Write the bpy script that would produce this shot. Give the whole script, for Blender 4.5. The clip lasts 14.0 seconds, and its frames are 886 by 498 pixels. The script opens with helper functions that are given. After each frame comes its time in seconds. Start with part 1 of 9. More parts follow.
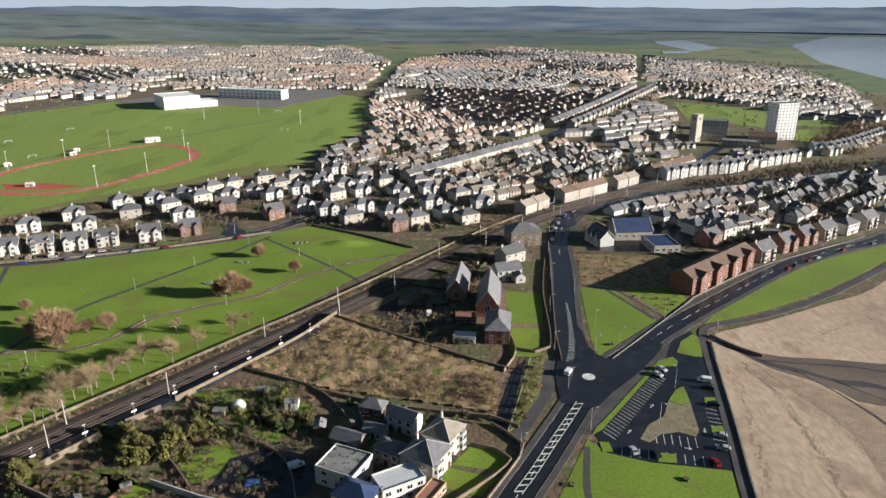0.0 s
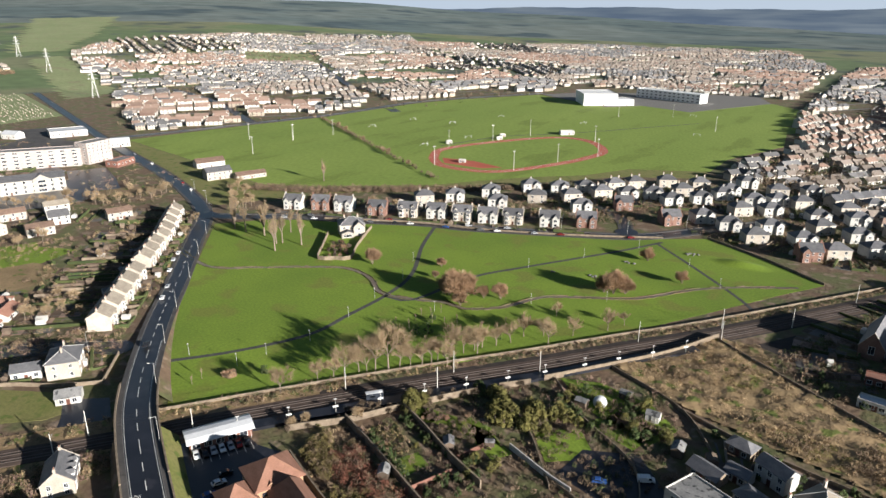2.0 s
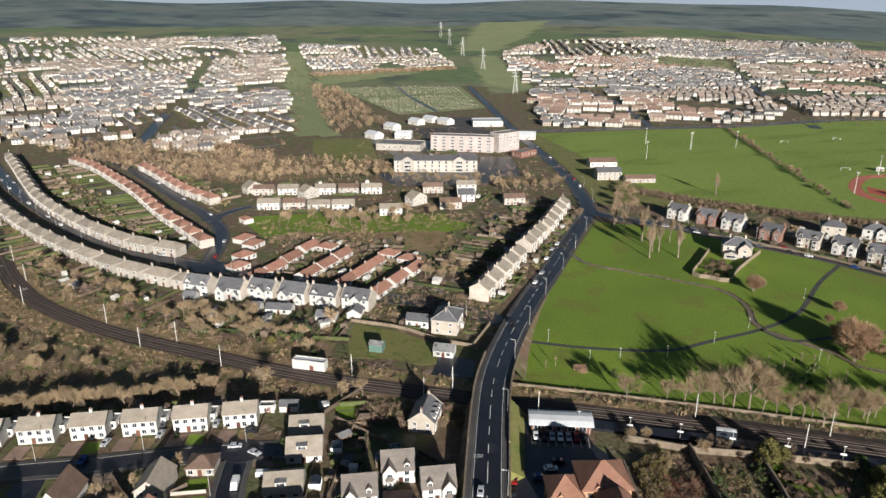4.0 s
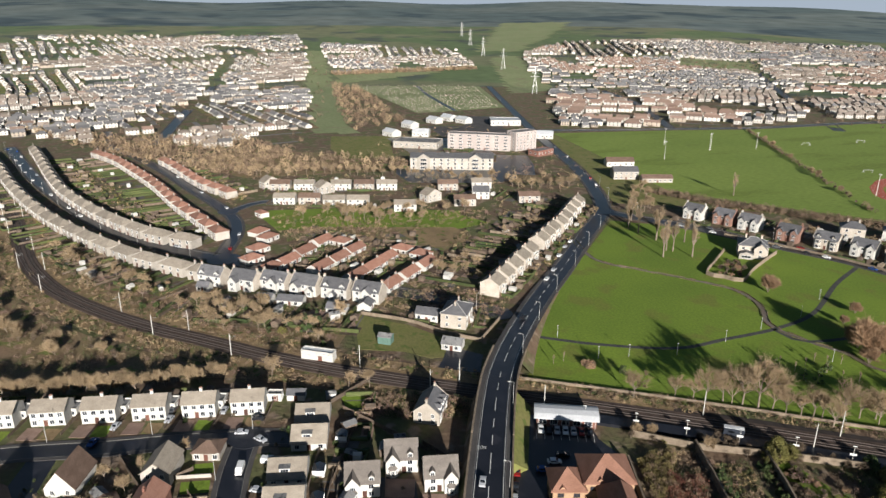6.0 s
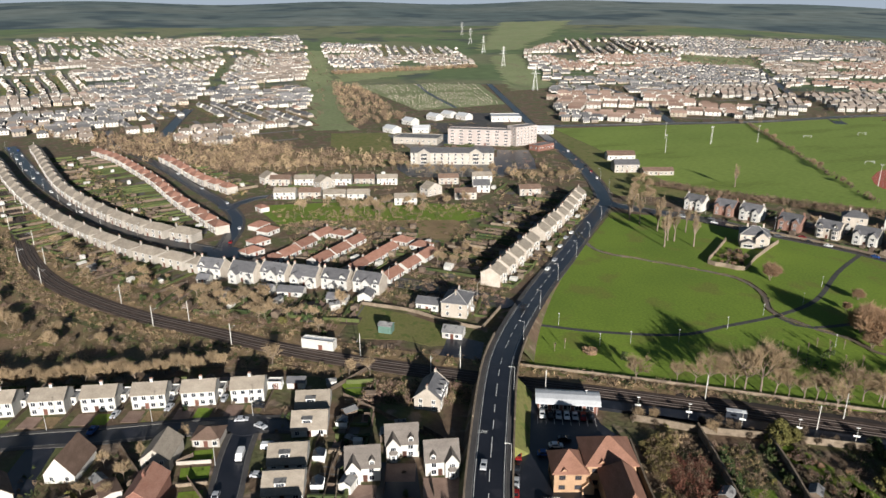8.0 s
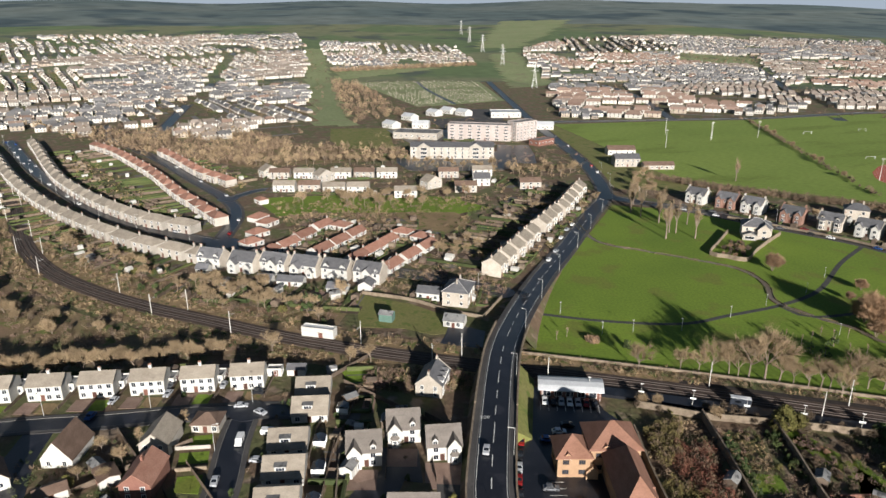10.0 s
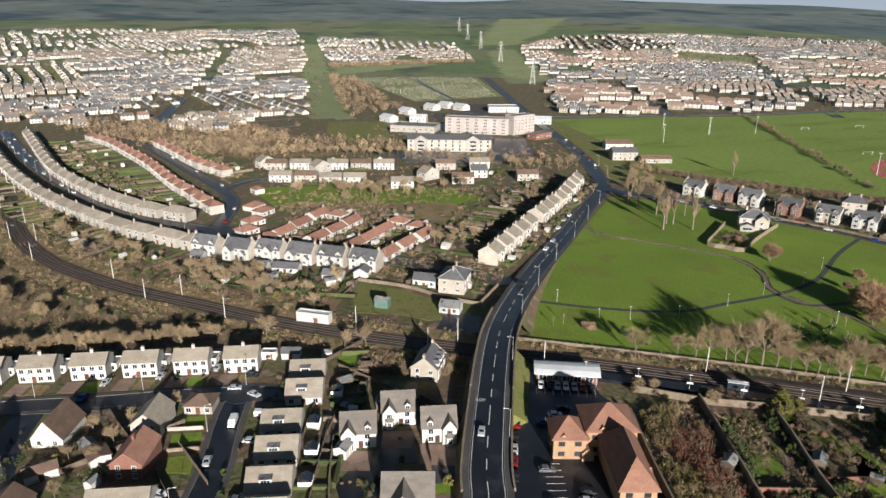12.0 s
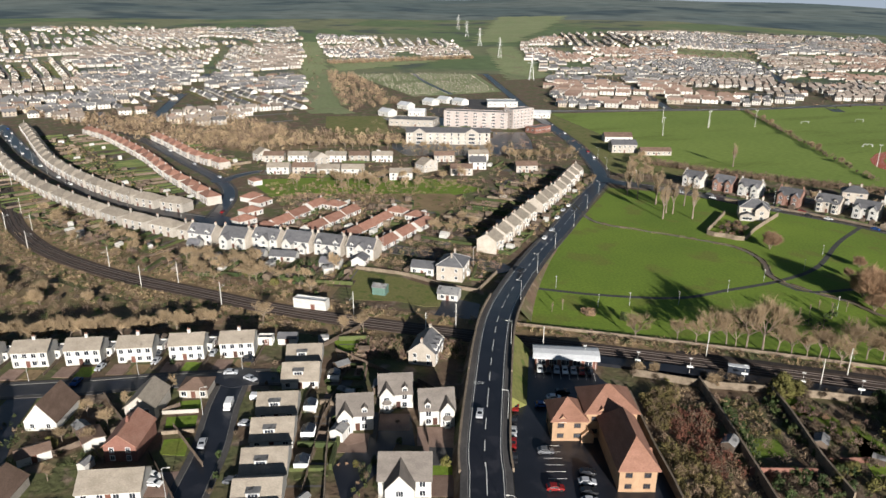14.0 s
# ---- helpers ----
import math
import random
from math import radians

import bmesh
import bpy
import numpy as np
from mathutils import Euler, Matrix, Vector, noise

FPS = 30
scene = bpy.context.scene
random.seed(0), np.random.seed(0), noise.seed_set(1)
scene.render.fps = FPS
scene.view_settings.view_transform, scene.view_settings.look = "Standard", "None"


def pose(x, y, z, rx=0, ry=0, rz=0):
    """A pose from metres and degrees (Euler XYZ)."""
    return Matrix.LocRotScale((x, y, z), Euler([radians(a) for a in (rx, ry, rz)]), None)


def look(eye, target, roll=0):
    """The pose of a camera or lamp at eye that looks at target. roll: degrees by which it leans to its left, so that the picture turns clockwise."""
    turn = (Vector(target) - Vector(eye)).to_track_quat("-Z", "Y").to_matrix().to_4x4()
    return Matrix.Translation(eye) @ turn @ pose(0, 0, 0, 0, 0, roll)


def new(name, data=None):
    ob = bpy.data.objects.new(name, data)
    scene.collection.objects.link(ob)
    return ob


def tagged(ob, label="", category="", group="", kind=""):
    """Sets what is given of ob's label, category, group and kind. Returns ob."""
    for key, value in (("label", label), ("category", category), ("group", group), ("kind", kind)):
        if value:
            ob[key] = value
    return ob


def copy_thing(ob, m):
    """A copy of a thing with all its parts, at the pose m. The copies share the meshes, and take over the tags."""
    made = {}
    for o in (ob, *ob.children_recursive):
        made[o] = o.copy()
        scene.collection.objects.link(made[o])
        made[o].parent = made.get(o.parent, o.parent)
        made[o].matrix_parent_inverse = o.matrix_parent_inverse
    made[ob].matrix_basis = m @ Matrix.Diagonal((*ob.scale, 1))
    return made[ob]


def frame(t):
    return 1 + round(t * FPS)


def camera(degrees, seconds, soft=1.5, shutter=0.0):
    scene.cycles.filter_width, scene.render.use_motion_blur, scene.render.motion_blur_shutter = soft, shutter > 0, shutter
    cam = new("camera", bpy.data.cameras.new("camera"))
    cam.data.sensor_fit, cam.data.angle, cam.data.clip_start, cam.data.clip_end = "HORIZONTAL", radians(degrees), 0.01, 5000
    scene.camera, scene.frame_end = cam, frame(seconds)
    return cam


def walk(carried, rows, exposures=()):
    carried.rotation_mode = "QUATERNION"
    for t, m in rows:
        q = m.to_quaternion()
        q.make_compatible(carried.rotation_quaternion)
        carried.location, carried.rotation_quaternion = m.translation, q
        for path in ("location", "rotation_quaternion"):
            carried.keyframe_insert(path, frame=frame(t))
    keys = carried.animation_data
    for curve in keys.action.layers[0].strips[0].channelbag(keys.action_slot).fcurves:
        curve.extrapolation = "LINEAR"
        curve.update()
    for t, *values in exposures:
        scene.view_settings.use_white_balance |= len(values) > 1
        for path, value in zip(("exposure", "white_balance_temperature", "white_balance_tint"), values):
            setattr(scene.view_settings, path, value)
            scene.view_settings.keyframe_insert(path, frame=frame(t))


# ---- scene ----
EXPOSE, SUN_POWER, SKY_POWER = 1.0, 5, 0.03
# ---------------------------------------------------------------- camera and walk
cam = camera(66.3, 14.0)
PATH = [
    (0.0, -0.00, -0.00, 127.99, 0.19, -19.47, 0.00),
    (0.5, -0.76, -0.01, 127.98, 0.88, -19.49, -0.08),
    (1.0, -1.59, -0.00, 127.93, 6.36, -19.47, -0.08),
    (1.5, -2.35, 0.27, 127.89, 17.55, -19.46, -0.04),
    (2.0, -3.00, 0.89, 127.90, 33.68, -19.42, -0.09),
    (2.5, -3.75, 1.55, 127.81, 47.81, -19.38, -0.01),
    (3.0, -4.09, 1.86, 127.64, 58.72, -19.27, 0.05),
    (3.5, -3.90, 2.11, 127.52, 64.58, -19.14, 0.10),
    (4.0, -3.49, 2.52, 127.30, 66.39, -19.06, 0.07),
    (6.5, -0.20, 5.86, 123.63, 68.27, -18.97, -0.17),
    (7.0, 0.18, 6.11, 122.43, 68.27, -18.93, 0.00),
    (7.5, 0.31, 6.04, 121.05, 68.23, -18.89, 0.16),
    (8.0, 0.27, 5.81, 119.63, 68.20, -18.91, 0.27),
    (10.5, -0.60, 4.73, 113.07, 68.07, -18.89, 0.08),
    (11.0, -0.59, 4.66, 111.67, 68.04, -18.91, 0.03),
    (11.5, -0.45, 4.78, 110.38, 68.04, -19.02, -0.11),
    (12.0, -0.37, 5.03, 109.04, 67.97, -18.98, -0.29),
    (12.5, -0.40, 5.28, 107.70, 67.96, -18.95, -0.27),
    (13.0, -0.39, 5.48, 106.28, 67.93, -19.00, -0.24),
    (13.5, -0.44, 5.57, 104.99, 67.91, -19.03, -0.25),
    (14.0, -0.34, 5.60, 103.67, 67.90, -19.04, -0.23),
]
walk(cam, [(t, pose(x, y, z, 90 + p, r, w)) for t, x, y, z, w, p, r in PATH],
     exposures=[(t, EXPOSE + e, 6400, 10) for t, e in ((0.0, 0.24), (1.2, 0.3), (2.0, 0.34), (3.0, 0.1), (4.0, -0.06), (14.0, -0.08))])

# ---------------------------------------------------------------- sky and sun
SUN_FROM = Vector((0.985, -0.15, 0.0)).normalized()
SUN_UP = 14.5
world = bpy.data.worlds.new("sky")
scene.world = world
world.use_nodes = True
wn = world.node_tree.nodes
sky = wn.new("ShaderNodeTexSky")
sky.sky_type, sky.sun_disc = "NISHITA", False
sky.sun_elevation = radians(SUN_UP)
sky.sun_rotation = math.atan2(SUN_FROM.x, SUN_FROM.y)
sky.air_density, sky.dust_density, sky.ozone_density = 1.0, 0.3, 2.0
world.node_tree.links.new(sky.outputs[0], wn["Background"].inputs[0])
wn["Background"].inputs[1].default_value = SKY_POWER
sun_data = bpy.data.lights.new("sun", "SUN")
sun_data.energy, sun_data.angle, sun_data.color = SUN_POWER, radians(0.6), (1.0, 0.95, 0.88)
sun = new("sun", sun_data)
sun.matrix_world = look((0, 0, 400), Vector((0, 0, 400)) - SUN_FROM - Vector((0, 0, math.tan(radians(SUN_UP)))))


# ---------------------------------------------------------------- materials
def material(name, a, b, big=0.15, fine=3.0, rough=0.85, bump=0.3, depth=0.05, spread=0.0, island=False, metal=0.0, third=None,
             sharp=0.18, stretch=(1, 1, 1), spec=0.3):
    """Two-scale mottled surface: a and b are linear colours, third a rarer stain colour."""
    m = bpy.data.materials.new(name)
    m.use_nodes = True
    n, l = m.node_tree.nodes, m.node_tree.links
    p = n["Principled BSDF"]
    p.inputs["Roughness"].default_value, p.inputs["Metallic"].default_value = rough, metal
    p.inputs["Specular IOR Level"].default_value = spec
    geo, mp = n.new("ShaderNodeNewGeometry"), n.new("ShaderNodeMapping")
    mp.inputs["Scale"].default_value = stretch
    l.new(geo.outputs["Position"], mp.inputs[0])

    def tex(scale, detail):
        t = n.new("ShaderNodeTexNoise")
        t.inputs["Scale"].default_value, t.inputs["Detail"].default_value = scale, detail
        l.new(mp.outputs[0], t.inputs["Vector"])
        return t

    def mix(kind, fac, c1, c2):
        x = n.new("ShaderNodeMix")
        x.data_type, x.blend_type = "RGBA", kind
        for k, v in ((0, fac), (6, c1), (7, c2)):
            if isinstance(v, (float, int)):
                x.inputs[k].default_value = v
            elif isinstance(v, tuple):
                x.inputs[k].default_value = (*v, 1)
            else:
                l.new(v, x.inputs[k])
        return x.outputs[2]

    def step(src, lo, hi):
        r = n.new("ShaderNodeMapRange")
        r.inputs[1].default_value, r.inputs[2].default_value = lo, hi
        l.new(src, r.inputs[0])
        return r.outputs[0]

    t1, t2 = tex(big, 3.0), tex(fine, 4.0)
    col = mix("MIX", step(t1.outputs[0], 0.5 - sharp, 0.5 + sharp), a, b)
    if third:
        t3 = tex(big * 2.7, 2.0)
        col = mix("MIX", step(t3.outputs[0], 0.56, 0.66), col, third)
    grain = step(t2.outputs[0], 0.25, 0.75)
    col = mix("MULTIPLY", 0.55, col, mix("MIX", grain, (0.55, 0.55, 0.55), (1.25, 1.25, 1.25)))
    if spread:
        src = geo.outputs["Random Per Island"] if island else n.new("ShaderNodeObjectInfo").outputs["Random"]
        hs = n.new("ShaderNodeHueSaturation")
        mr = n.new("ShaderNodeMapRange")
        mr.inputs[3].default_value, mr.inputs[4].default_value = 1 - spread, 1 + spread
        l.new(src, mr.inputs[0])
        l.new(mr.outputs[0], hs.inputs["Value"])
        l.new(col, hs.inputs["Color"])
        col = hs.outputs[0]
    l.new(col, p.inputs["Base Color"])
    if bump:
        bn = n.new("ShaderNodeBump")
        bn.inputs["Strength"].default_value, bn.inputs["Distance"].default_value = bump, depth
        l.new(t2.outputs[0], bn.inputs["Height"])
        l.new(bn.outputs[0], p.inputs["Normal"])
    return m


def plain(name, c, rough=0.5, metal=0.0, spread=0.0):
    return material(name, c, tuple(v * 0.86 for v in c), 0.7, 9.0, rough, 0.05, 0.01, spread, metal=metal)


def glassy(name, c, rough=0.08):
    m = material(name, c, tuple(v * 0.6 for v in c), 0.3, 2.0, rough, 0.0, spread=0.3, spec=0.7)
    return m


LAWN = material("lawn", (0.115, 0.178, 0.019), (0.165, 0.238, 0.025), 0.022, 0.9, 0.95, 0.6, 0.12, third=(0.145, 0.17, 0.028))
PITCH = material("playing_field", (0.16, 0.225, 0.038), (0.195, 0.26, 0.048), 0.012, 0.5, 0.95, 0.5, 0.1, third=(0.145, 0.195, 0.032), stretch=(1, 0.35, 1))
ROUGH_GRASS = material("rough_grass", (0.19, 0.133, 0.068), (0.28, 0.195, 0.105), 0.07, 0.9, 0.95, 0.9, 0.35, third=(0.11, 0.13, 0.03))
GARDEN = material("garden_ground", (0.135, 0.09, 0.058), (0.1, 0.104, 0.042), 0.06, 0.5, 0.95, 0.9, 0.5, third=(0.2, 0.148, 0.106), sharp=0.07)
# Duller, paler green than LAWN: distance haze put into the turf colour.
HAZED_TURF = material("hazed_turf", (0.19, 0.225, 0.1), (0.23, 0.255, 0.125), 0.012, 0.2, 0.95, 0.5, 0.2, third=(0.21, 0.205, 0.11))
FIELDS = material("far_fields", (0.1, 0.14, 0.06), (0.15, 0.16, 0.085), 0.0028, 0.03, 0.95, 0.3, 1.0, third=(0.06, 0.075, 0.06), sharp=0.03, stretch=(1, 1, 0.2))
# Blue-grey distance haze is mixed into this hill colour.
HAZED_HILLS = material("haze_tinted_hills", (0.11, 0.14, 0.14), (0.15, 0.175, 0.165), 0.0012, 0.01, 1.0, 0.0, third=(0.075, 0.1, 0.11), sharp=0.06, spec=0.0)
ASPHALT = material("asphalt", (0.013, 0.014, 0.018), (0.021, 0.022, 0.028), 0.08, 2.5, 0.32, 0.12, 0.02, third=(0.028, 0.028, 0.034), spec=0.4)
FOOTWAY = material("footway", (0.055, 0.052, 0.052), (0.09, 0.083, 0.078), 0.12, 2.0, 0.8, 0.3, 0.02)
PAINT = material("road_paint", (0.72, 0.71, 0.66), (0.5, 0.5, 0.47), 0.5, 6.0, 0.7, 0.1, 0.01)
KERB = material("kerb_stone", (0.13, 0.125, 0.115), (0.2, 0.19, 0.175), 0.4, 5.0, 0.85, 0.2, 0.01)
SAND = material("sand", (0.38, 0.275, 0.19), (0.5, 0.38, 0.27), 0.018, 0.35, 0.9, 0.35, 0.3, third=(0.33, 0.235, 0.165), stretch=(1.6, 0.7, 1))
WET = material("wet_sand", (0.13, 0.1, 0.075), (0.2, 0.155, 0.115), 0.05, 0.7, 0.3, 0.25, 0.05, stretch=(0.5, 1, 1))
SEA = material("sea_water", (0.2, 0.23, 0.25), (0.27, 0.3, 0.31), 0.004, 0.06, 0.12, 0.3, 1.0, spec=0.5)
DARK_GROUND = material("dark_ground", (0.028, 0.023, 0.021), (0.045, 0.036, 0.031), 0.3, 4.0, 0.95, 0.5, 0.05)
BALLAST = material("ballast", (0.062, 0.044, 0.035), (0.098, 0.07, 0.056), 0.3, 4.0, 0.95, 0.6, 0.06)
RAIL = plain("rail_steel", (0.2, 0.16, 0.14), 0.4, 0.6)
SLEEPER = material("sleeper", (0.055, 0.05, 0.046), (0.085, 0.078, 0.07), 0.5, 6.0, 0.9, 0.3, 0.02)
WALLSTONE = material("rubble_stone", (0.155, 0.12, 0.085), (0.235, 0.185, 0.135), 0.5, 2.2, 0.92, 0.9, 0.08, spread=0.15)
STONE = material("sandstone", (0.37, 0.325, 0.27), (0.45, 0.4, 0.34), 0.35, 3.0, 0.9, 0.5, 0.03, spread=0.16)
REDSTONE = material("red_sandstone", (0.2, 0.112, 0.086), (0.255, 0.15, 0.115), 0.35, 3.0, 0.9, 0.5, 0.03, spread=0.12)
RENDER_WHITE = material("white_render", (0.52, 0.505, 0.47), (0.43, 0.415, 0.38), 0.25, 4.0, 0.85, 0.15, 0.01, spread=0.06)
RENDER_CREAM = material("cream_render", (0.39, 0.355, 0.31), (0.32, 0.29, 0.25), 0.25, 4.0, 0.88, 0.2, 0.01, spread=0.12)
PINKISH = material("pinkish_render", (0.42, 0.365, 0.335), (0.35, 0.3, 0.275), 0.1, 2.0, 0.88, 0.2, 0.01)
ORANGE_BRICK = material("buff_brick", (0.3, 0.19, 0.115), (0.36, 0.235, 0.145), 0.6, 6.0, 0.9, 0.4, 0.01)
RED_BRICK = material("red_brick", (0.175, 0.08, 0.06), (0.225, 0.112, 0.084), 0.5, 6.0, 0.9, 0.4, 0.01)
SLATE = material("slate", (0.1, 0.1, 0.107), (0.145, 0.142, 0.147), 0.35, 2.5, 0.6, 0.5, 0.03, spread=0.25, stretch=(1, 1, 3))
TAUPETILE = material("taupe_tile", (0.125, 0.108, 0.095), (0.17, 0.148, 0.13), 0.3, 2.5, 0.8, 0.5, 0.04, spread=0.1, stretch=(1, 1, 3))
GREYTILE = material("grey_concrete_tile", (0.23, 0.195, 0.155), (0.3, 0.26, 0.21), 0.3, 2.5, 0.85, 0.5, 0.04, spread=0.12, stretch=(1, 1, 3))
BROWNTILE = material("brown_tile", (0.13, 0.085, 0.062), (0.18, 0.12, 0.09), 0.3, 2.5, 0.85, 0.5, 0.04, spread=0.18, stretch=(1, 1, 3))
REDTILE = material("red_tile", (0.235, 0.115, 0.08), (0.29, 0.16, 0.118), 0.3, 2.5, 0.85, 0.5, 0.04, spread=0.2, stretch=(1, 1, 3))
ORANGETILE = material("terracotta_tile", (0.21, 0.105, 0.07), (0.26, 0.135, 0.095), 0.25, 2.2, 0.85, 0.5, 0.04, stretch=(1, 1, 3))
FLATROOF = material("felt_roof", (0.13, 0.13, 0.132), (0.25, 0.245, 0.235), 0.2, 2.0, 0.8, 0.2, 0.02, third=(0.05, 0.05, 0.052))
METALROOF = material("metal_roof", (0.55, 0.56, 0.57), (0.46, 0.47, 0.48), 0.15, 3.0, 0.45, 0.1, 0.02)
BLUEROOF = material("blue_slate", (0.022, 0.038, 0.09), (0.034, 0.055, 0.12), 0.3, 2.0, 0.6, 0.3, 0.03)
GLASS = glassy("window_glass", (0.03, 0.035, 0.045))
FRAME = plain("white_frame", (0.74, 0.74, 0.72), 0.5)
DOOR = material("painted_door", (0.12, 0.05, 0.035), (0.09, 0.04, 0.03), 0.8, 6.0, 0.5, 0.1, 0.01, spread=0.5)
BARK = material("bark", (0.17, 0.13, 0.1), (0.25, 0.2, 0.155), 0.8, 6.0, 0.95, 0.6, 0.03, spread=0.2)
DARKTWIG = material("dark_twigs", (0.1, 0.075, 0.05), (0.15, 0.11, 0.075), 0.4, 3.0, 0.95, 0.0, spread=0.3)
TWIG = material("bare_twigs", (0.25, 0.182, 0.108), (0.34, 0.25, 0.152), 0.4, 3.0, 0.95, 0.0, spread=0.22)
RUSSET = material("russet_twigs", (0.26, 0.165, 0.098), (0.34, 0.22, 0.135), 0.4, 3.0, 0.95, 0.0, spread=0.2)
EVERGREEN = material("evergreen_leaf", (0.035, 0.06, 0.018), (0.07, 0.09, 0.028), 0.4, 3.0, 0.8, 0.0, spread=0.3)
OLIVE = material("olive_leaf", (0.11, 0.105, 0.03), (0.16, 0.14, 0.042), 0.3, 3.0, 0.85, 0.0, spread=0.3)
STEEL = plain("galvanised_steel", (0.55, 0.55, 0.53), 0.5, 0.3)
PALEPOLE = plain("pale_mast", (0.62, 0.6, 0.55), 0.6)
LEAD = plain("pale_ridge_tile", (0.42, 0.41, 0.39), 0.7)
GREENRAIL = plain("green_rail_paint", (0.3, 0.42, 0.3), 0.5)
CLADDING = plain("white_cladding", (0.8, 0.79, 0.77), 0.5)
PARKPATH = material("park_path", (0.05, 0.05, 0.046), (0.075, 0.074, 0.066), 0.3, 3.0, 0.85, 0.3, 0.02)
GRAVEL = material("worn_gravel", (0.25, 0.2, 0.145), (0.17, 0.15, 0.09), 0.3, 3.0, 0.95, 0.5, 0.03, third=(0.11, 0.13, 0.04))
BROWNFRAME = plain("brown_frame", (0.07, 0.045, 0.035), 0.5)
BRACKEN = material("dead_bracken", (0.21, 0.137, 0.085), (0.175, 0.138, 0.066), 0.05, 0.8, 0.95, 0.8, 0.3, third=(0.13, 0.15, 0.04))
TIMBER = material("timber", (0.085, 0.062, 0.046), (0.14, 0.105, 0.078), 0.5, 5.0, 0.85, 0.3, 0.01, spread=0.25)
TRACK = material("red_track", (0.36, 0.085, 0.05), (0.42, 0.11, 0.07), 0.05, 1.5, 0.85, 0.2, 0.02)
PAVING = material("block_paving", (0.2, 0.13, 0.1), (0.26, 0.18, 0.14), 0.3, 4.0, 0.9, 0.3, 0.01, spread=0.2)
TYRE = plain("tyre_rubber", (0.02, 0.02, 0.02), 0.8)
CARGLASS = glassy("car_glass", (0.02, 0.024, 0.03), 0.05)
CARPAINTS = {k: plain("car_paint_" + k, c, 0.25) for k, c in dict(
    white=(0.75, 0.75, 0.74), silver=(0.42, 0.43, 0.45), black=(0.02, 0.02, 0.023), red=(0.2, 0.015, 0.015), blue=(0.03, 0.08, 0.25),
    grey=(0.12, 0.125, 0.135)).items()}

MEADOW = material("rough_meadow", (0.14, 0.15, 0.04), (0.18, 0.165, 0.06), 0.07, 1.0, 0.95, 0.7, 0.15, third=(0.1, 0.13, 0.028))


# ---------------------------------------------------------------- building helpers
def part(name, bm, mat, parent, label=""):
    me = bpy.data.meshes.new(name)
    bm.to_mesh(me)
    bm.free()
    for m in mat if isinstance(mat, (list, tuple)) else [mat]:
        me.materials.append(m)
    ob = new(name, me)
    ob.parent = parent
    return tagged(ob, label)


def thing(name, label, category, group="", kind=""):
    return tagged(new(name), label, category, group, kind)


def solid(name, bm, mat, label, category, group="", kind=""):
    ob = part(name, bm, mat, None)
    return tagged(ob, label, category, group, kind)


def box(bm, x0, x1, y0, y1, z0, z1, mi=0):
    v = [bm.verts.new(p) for p in ((x0, y0, z0), (x1, y0, z0), (x1, y1, z0), (x0, y1, z0), (x0, y0, z1), (x1, y0, z1), (x1, y1, z1), (x0, y1, z1))]
    for f in ((3, 2, 1, 0), (4, 5, 6, 7), (0, 1, 5, 4), (1, 2, 6, 5), (2, 3, 7, 6), (3, 0, 4, 7)):
        bm.faces.new([v[i] for i in f]).material_index = mi


def prism(bm, profile, x0, x1, axis="x", mi=0):
    """A profile of (u, z) points, counter-clockwise, pushed from x0 to x1."""
    def at(u, z, s):
        return (s, u, z) if axis == "x" else (-u, s, z)
    a = [bm.verts.new(at(u, z, x0)) for u, z in profile]
    b = [bm.verts.new(at(u, z, x1)) for u, z in profile]
    n = len(profile)
    fs = [bm.faces.new(a[::-1]), bm.faces.new(b)] + [bm.faces.new((a[i], a[(i + 1) % n], b[(i + 1) % n], b[i])) for i in range(n)]
    for f in fs:
        f.material_index = mi


def tube(bm, p, q, r0, r1, n=6, mi=0):
    p, q = Vector(p), Vector(q)
    rot = (q - p).to_track_quat("Z", "Y")
    ring = [[bm.verts.new(c + rot @ Vector((r * math.cos(6.2832 * i / n), r * math.sin(6.2832 * i / n), 0))) for i in range(n)] for c, r in ((p, r0), (q, r1))]
    for i in range(n):
        bm.faces.new((ring[0][i], ring[0][(i + 1) % n], ring[1][(i + 1) % n], ring[1][i])).material_index = mi
    bm.faces.new(ring[1]).material_index = mi
    bm.faces.new(ring[0][::-1]).material_index = mi


def smooth(pts, step=6.0):
    """A rounded line through a few plan points (x, y) or (x, y, z)."""
    pts = [Vector((*p, 0.0)[:3]) for p in pts]
    ext = [2 * pts[0] - pts[1], *pts, 2 * pts[-1] - pts[-2]]
    out = []
    for a, b, c, d in zip(ext, ext[1:], ext[2:], ext[3:]):
        k = max(1, int((c - b).length / step))
        for i in range(k):
            s = i / k
            out.append(0.5 * (2 * b + (c - a) * s + (2 * a - 5 * b + 4 * c - d) * s * s + (3 * b - a - 3 * c + d) * s ** 3))
    return out + [pts[-1]]


def sides(line):
    out = []
    for i, p in enumerate(line):
        d = line[min(i + 1, len(line) - 1)] - line[max(i - 1, 0)]
        out.append(Vector((d.y, -d.x, 0)).normalized())
    return out


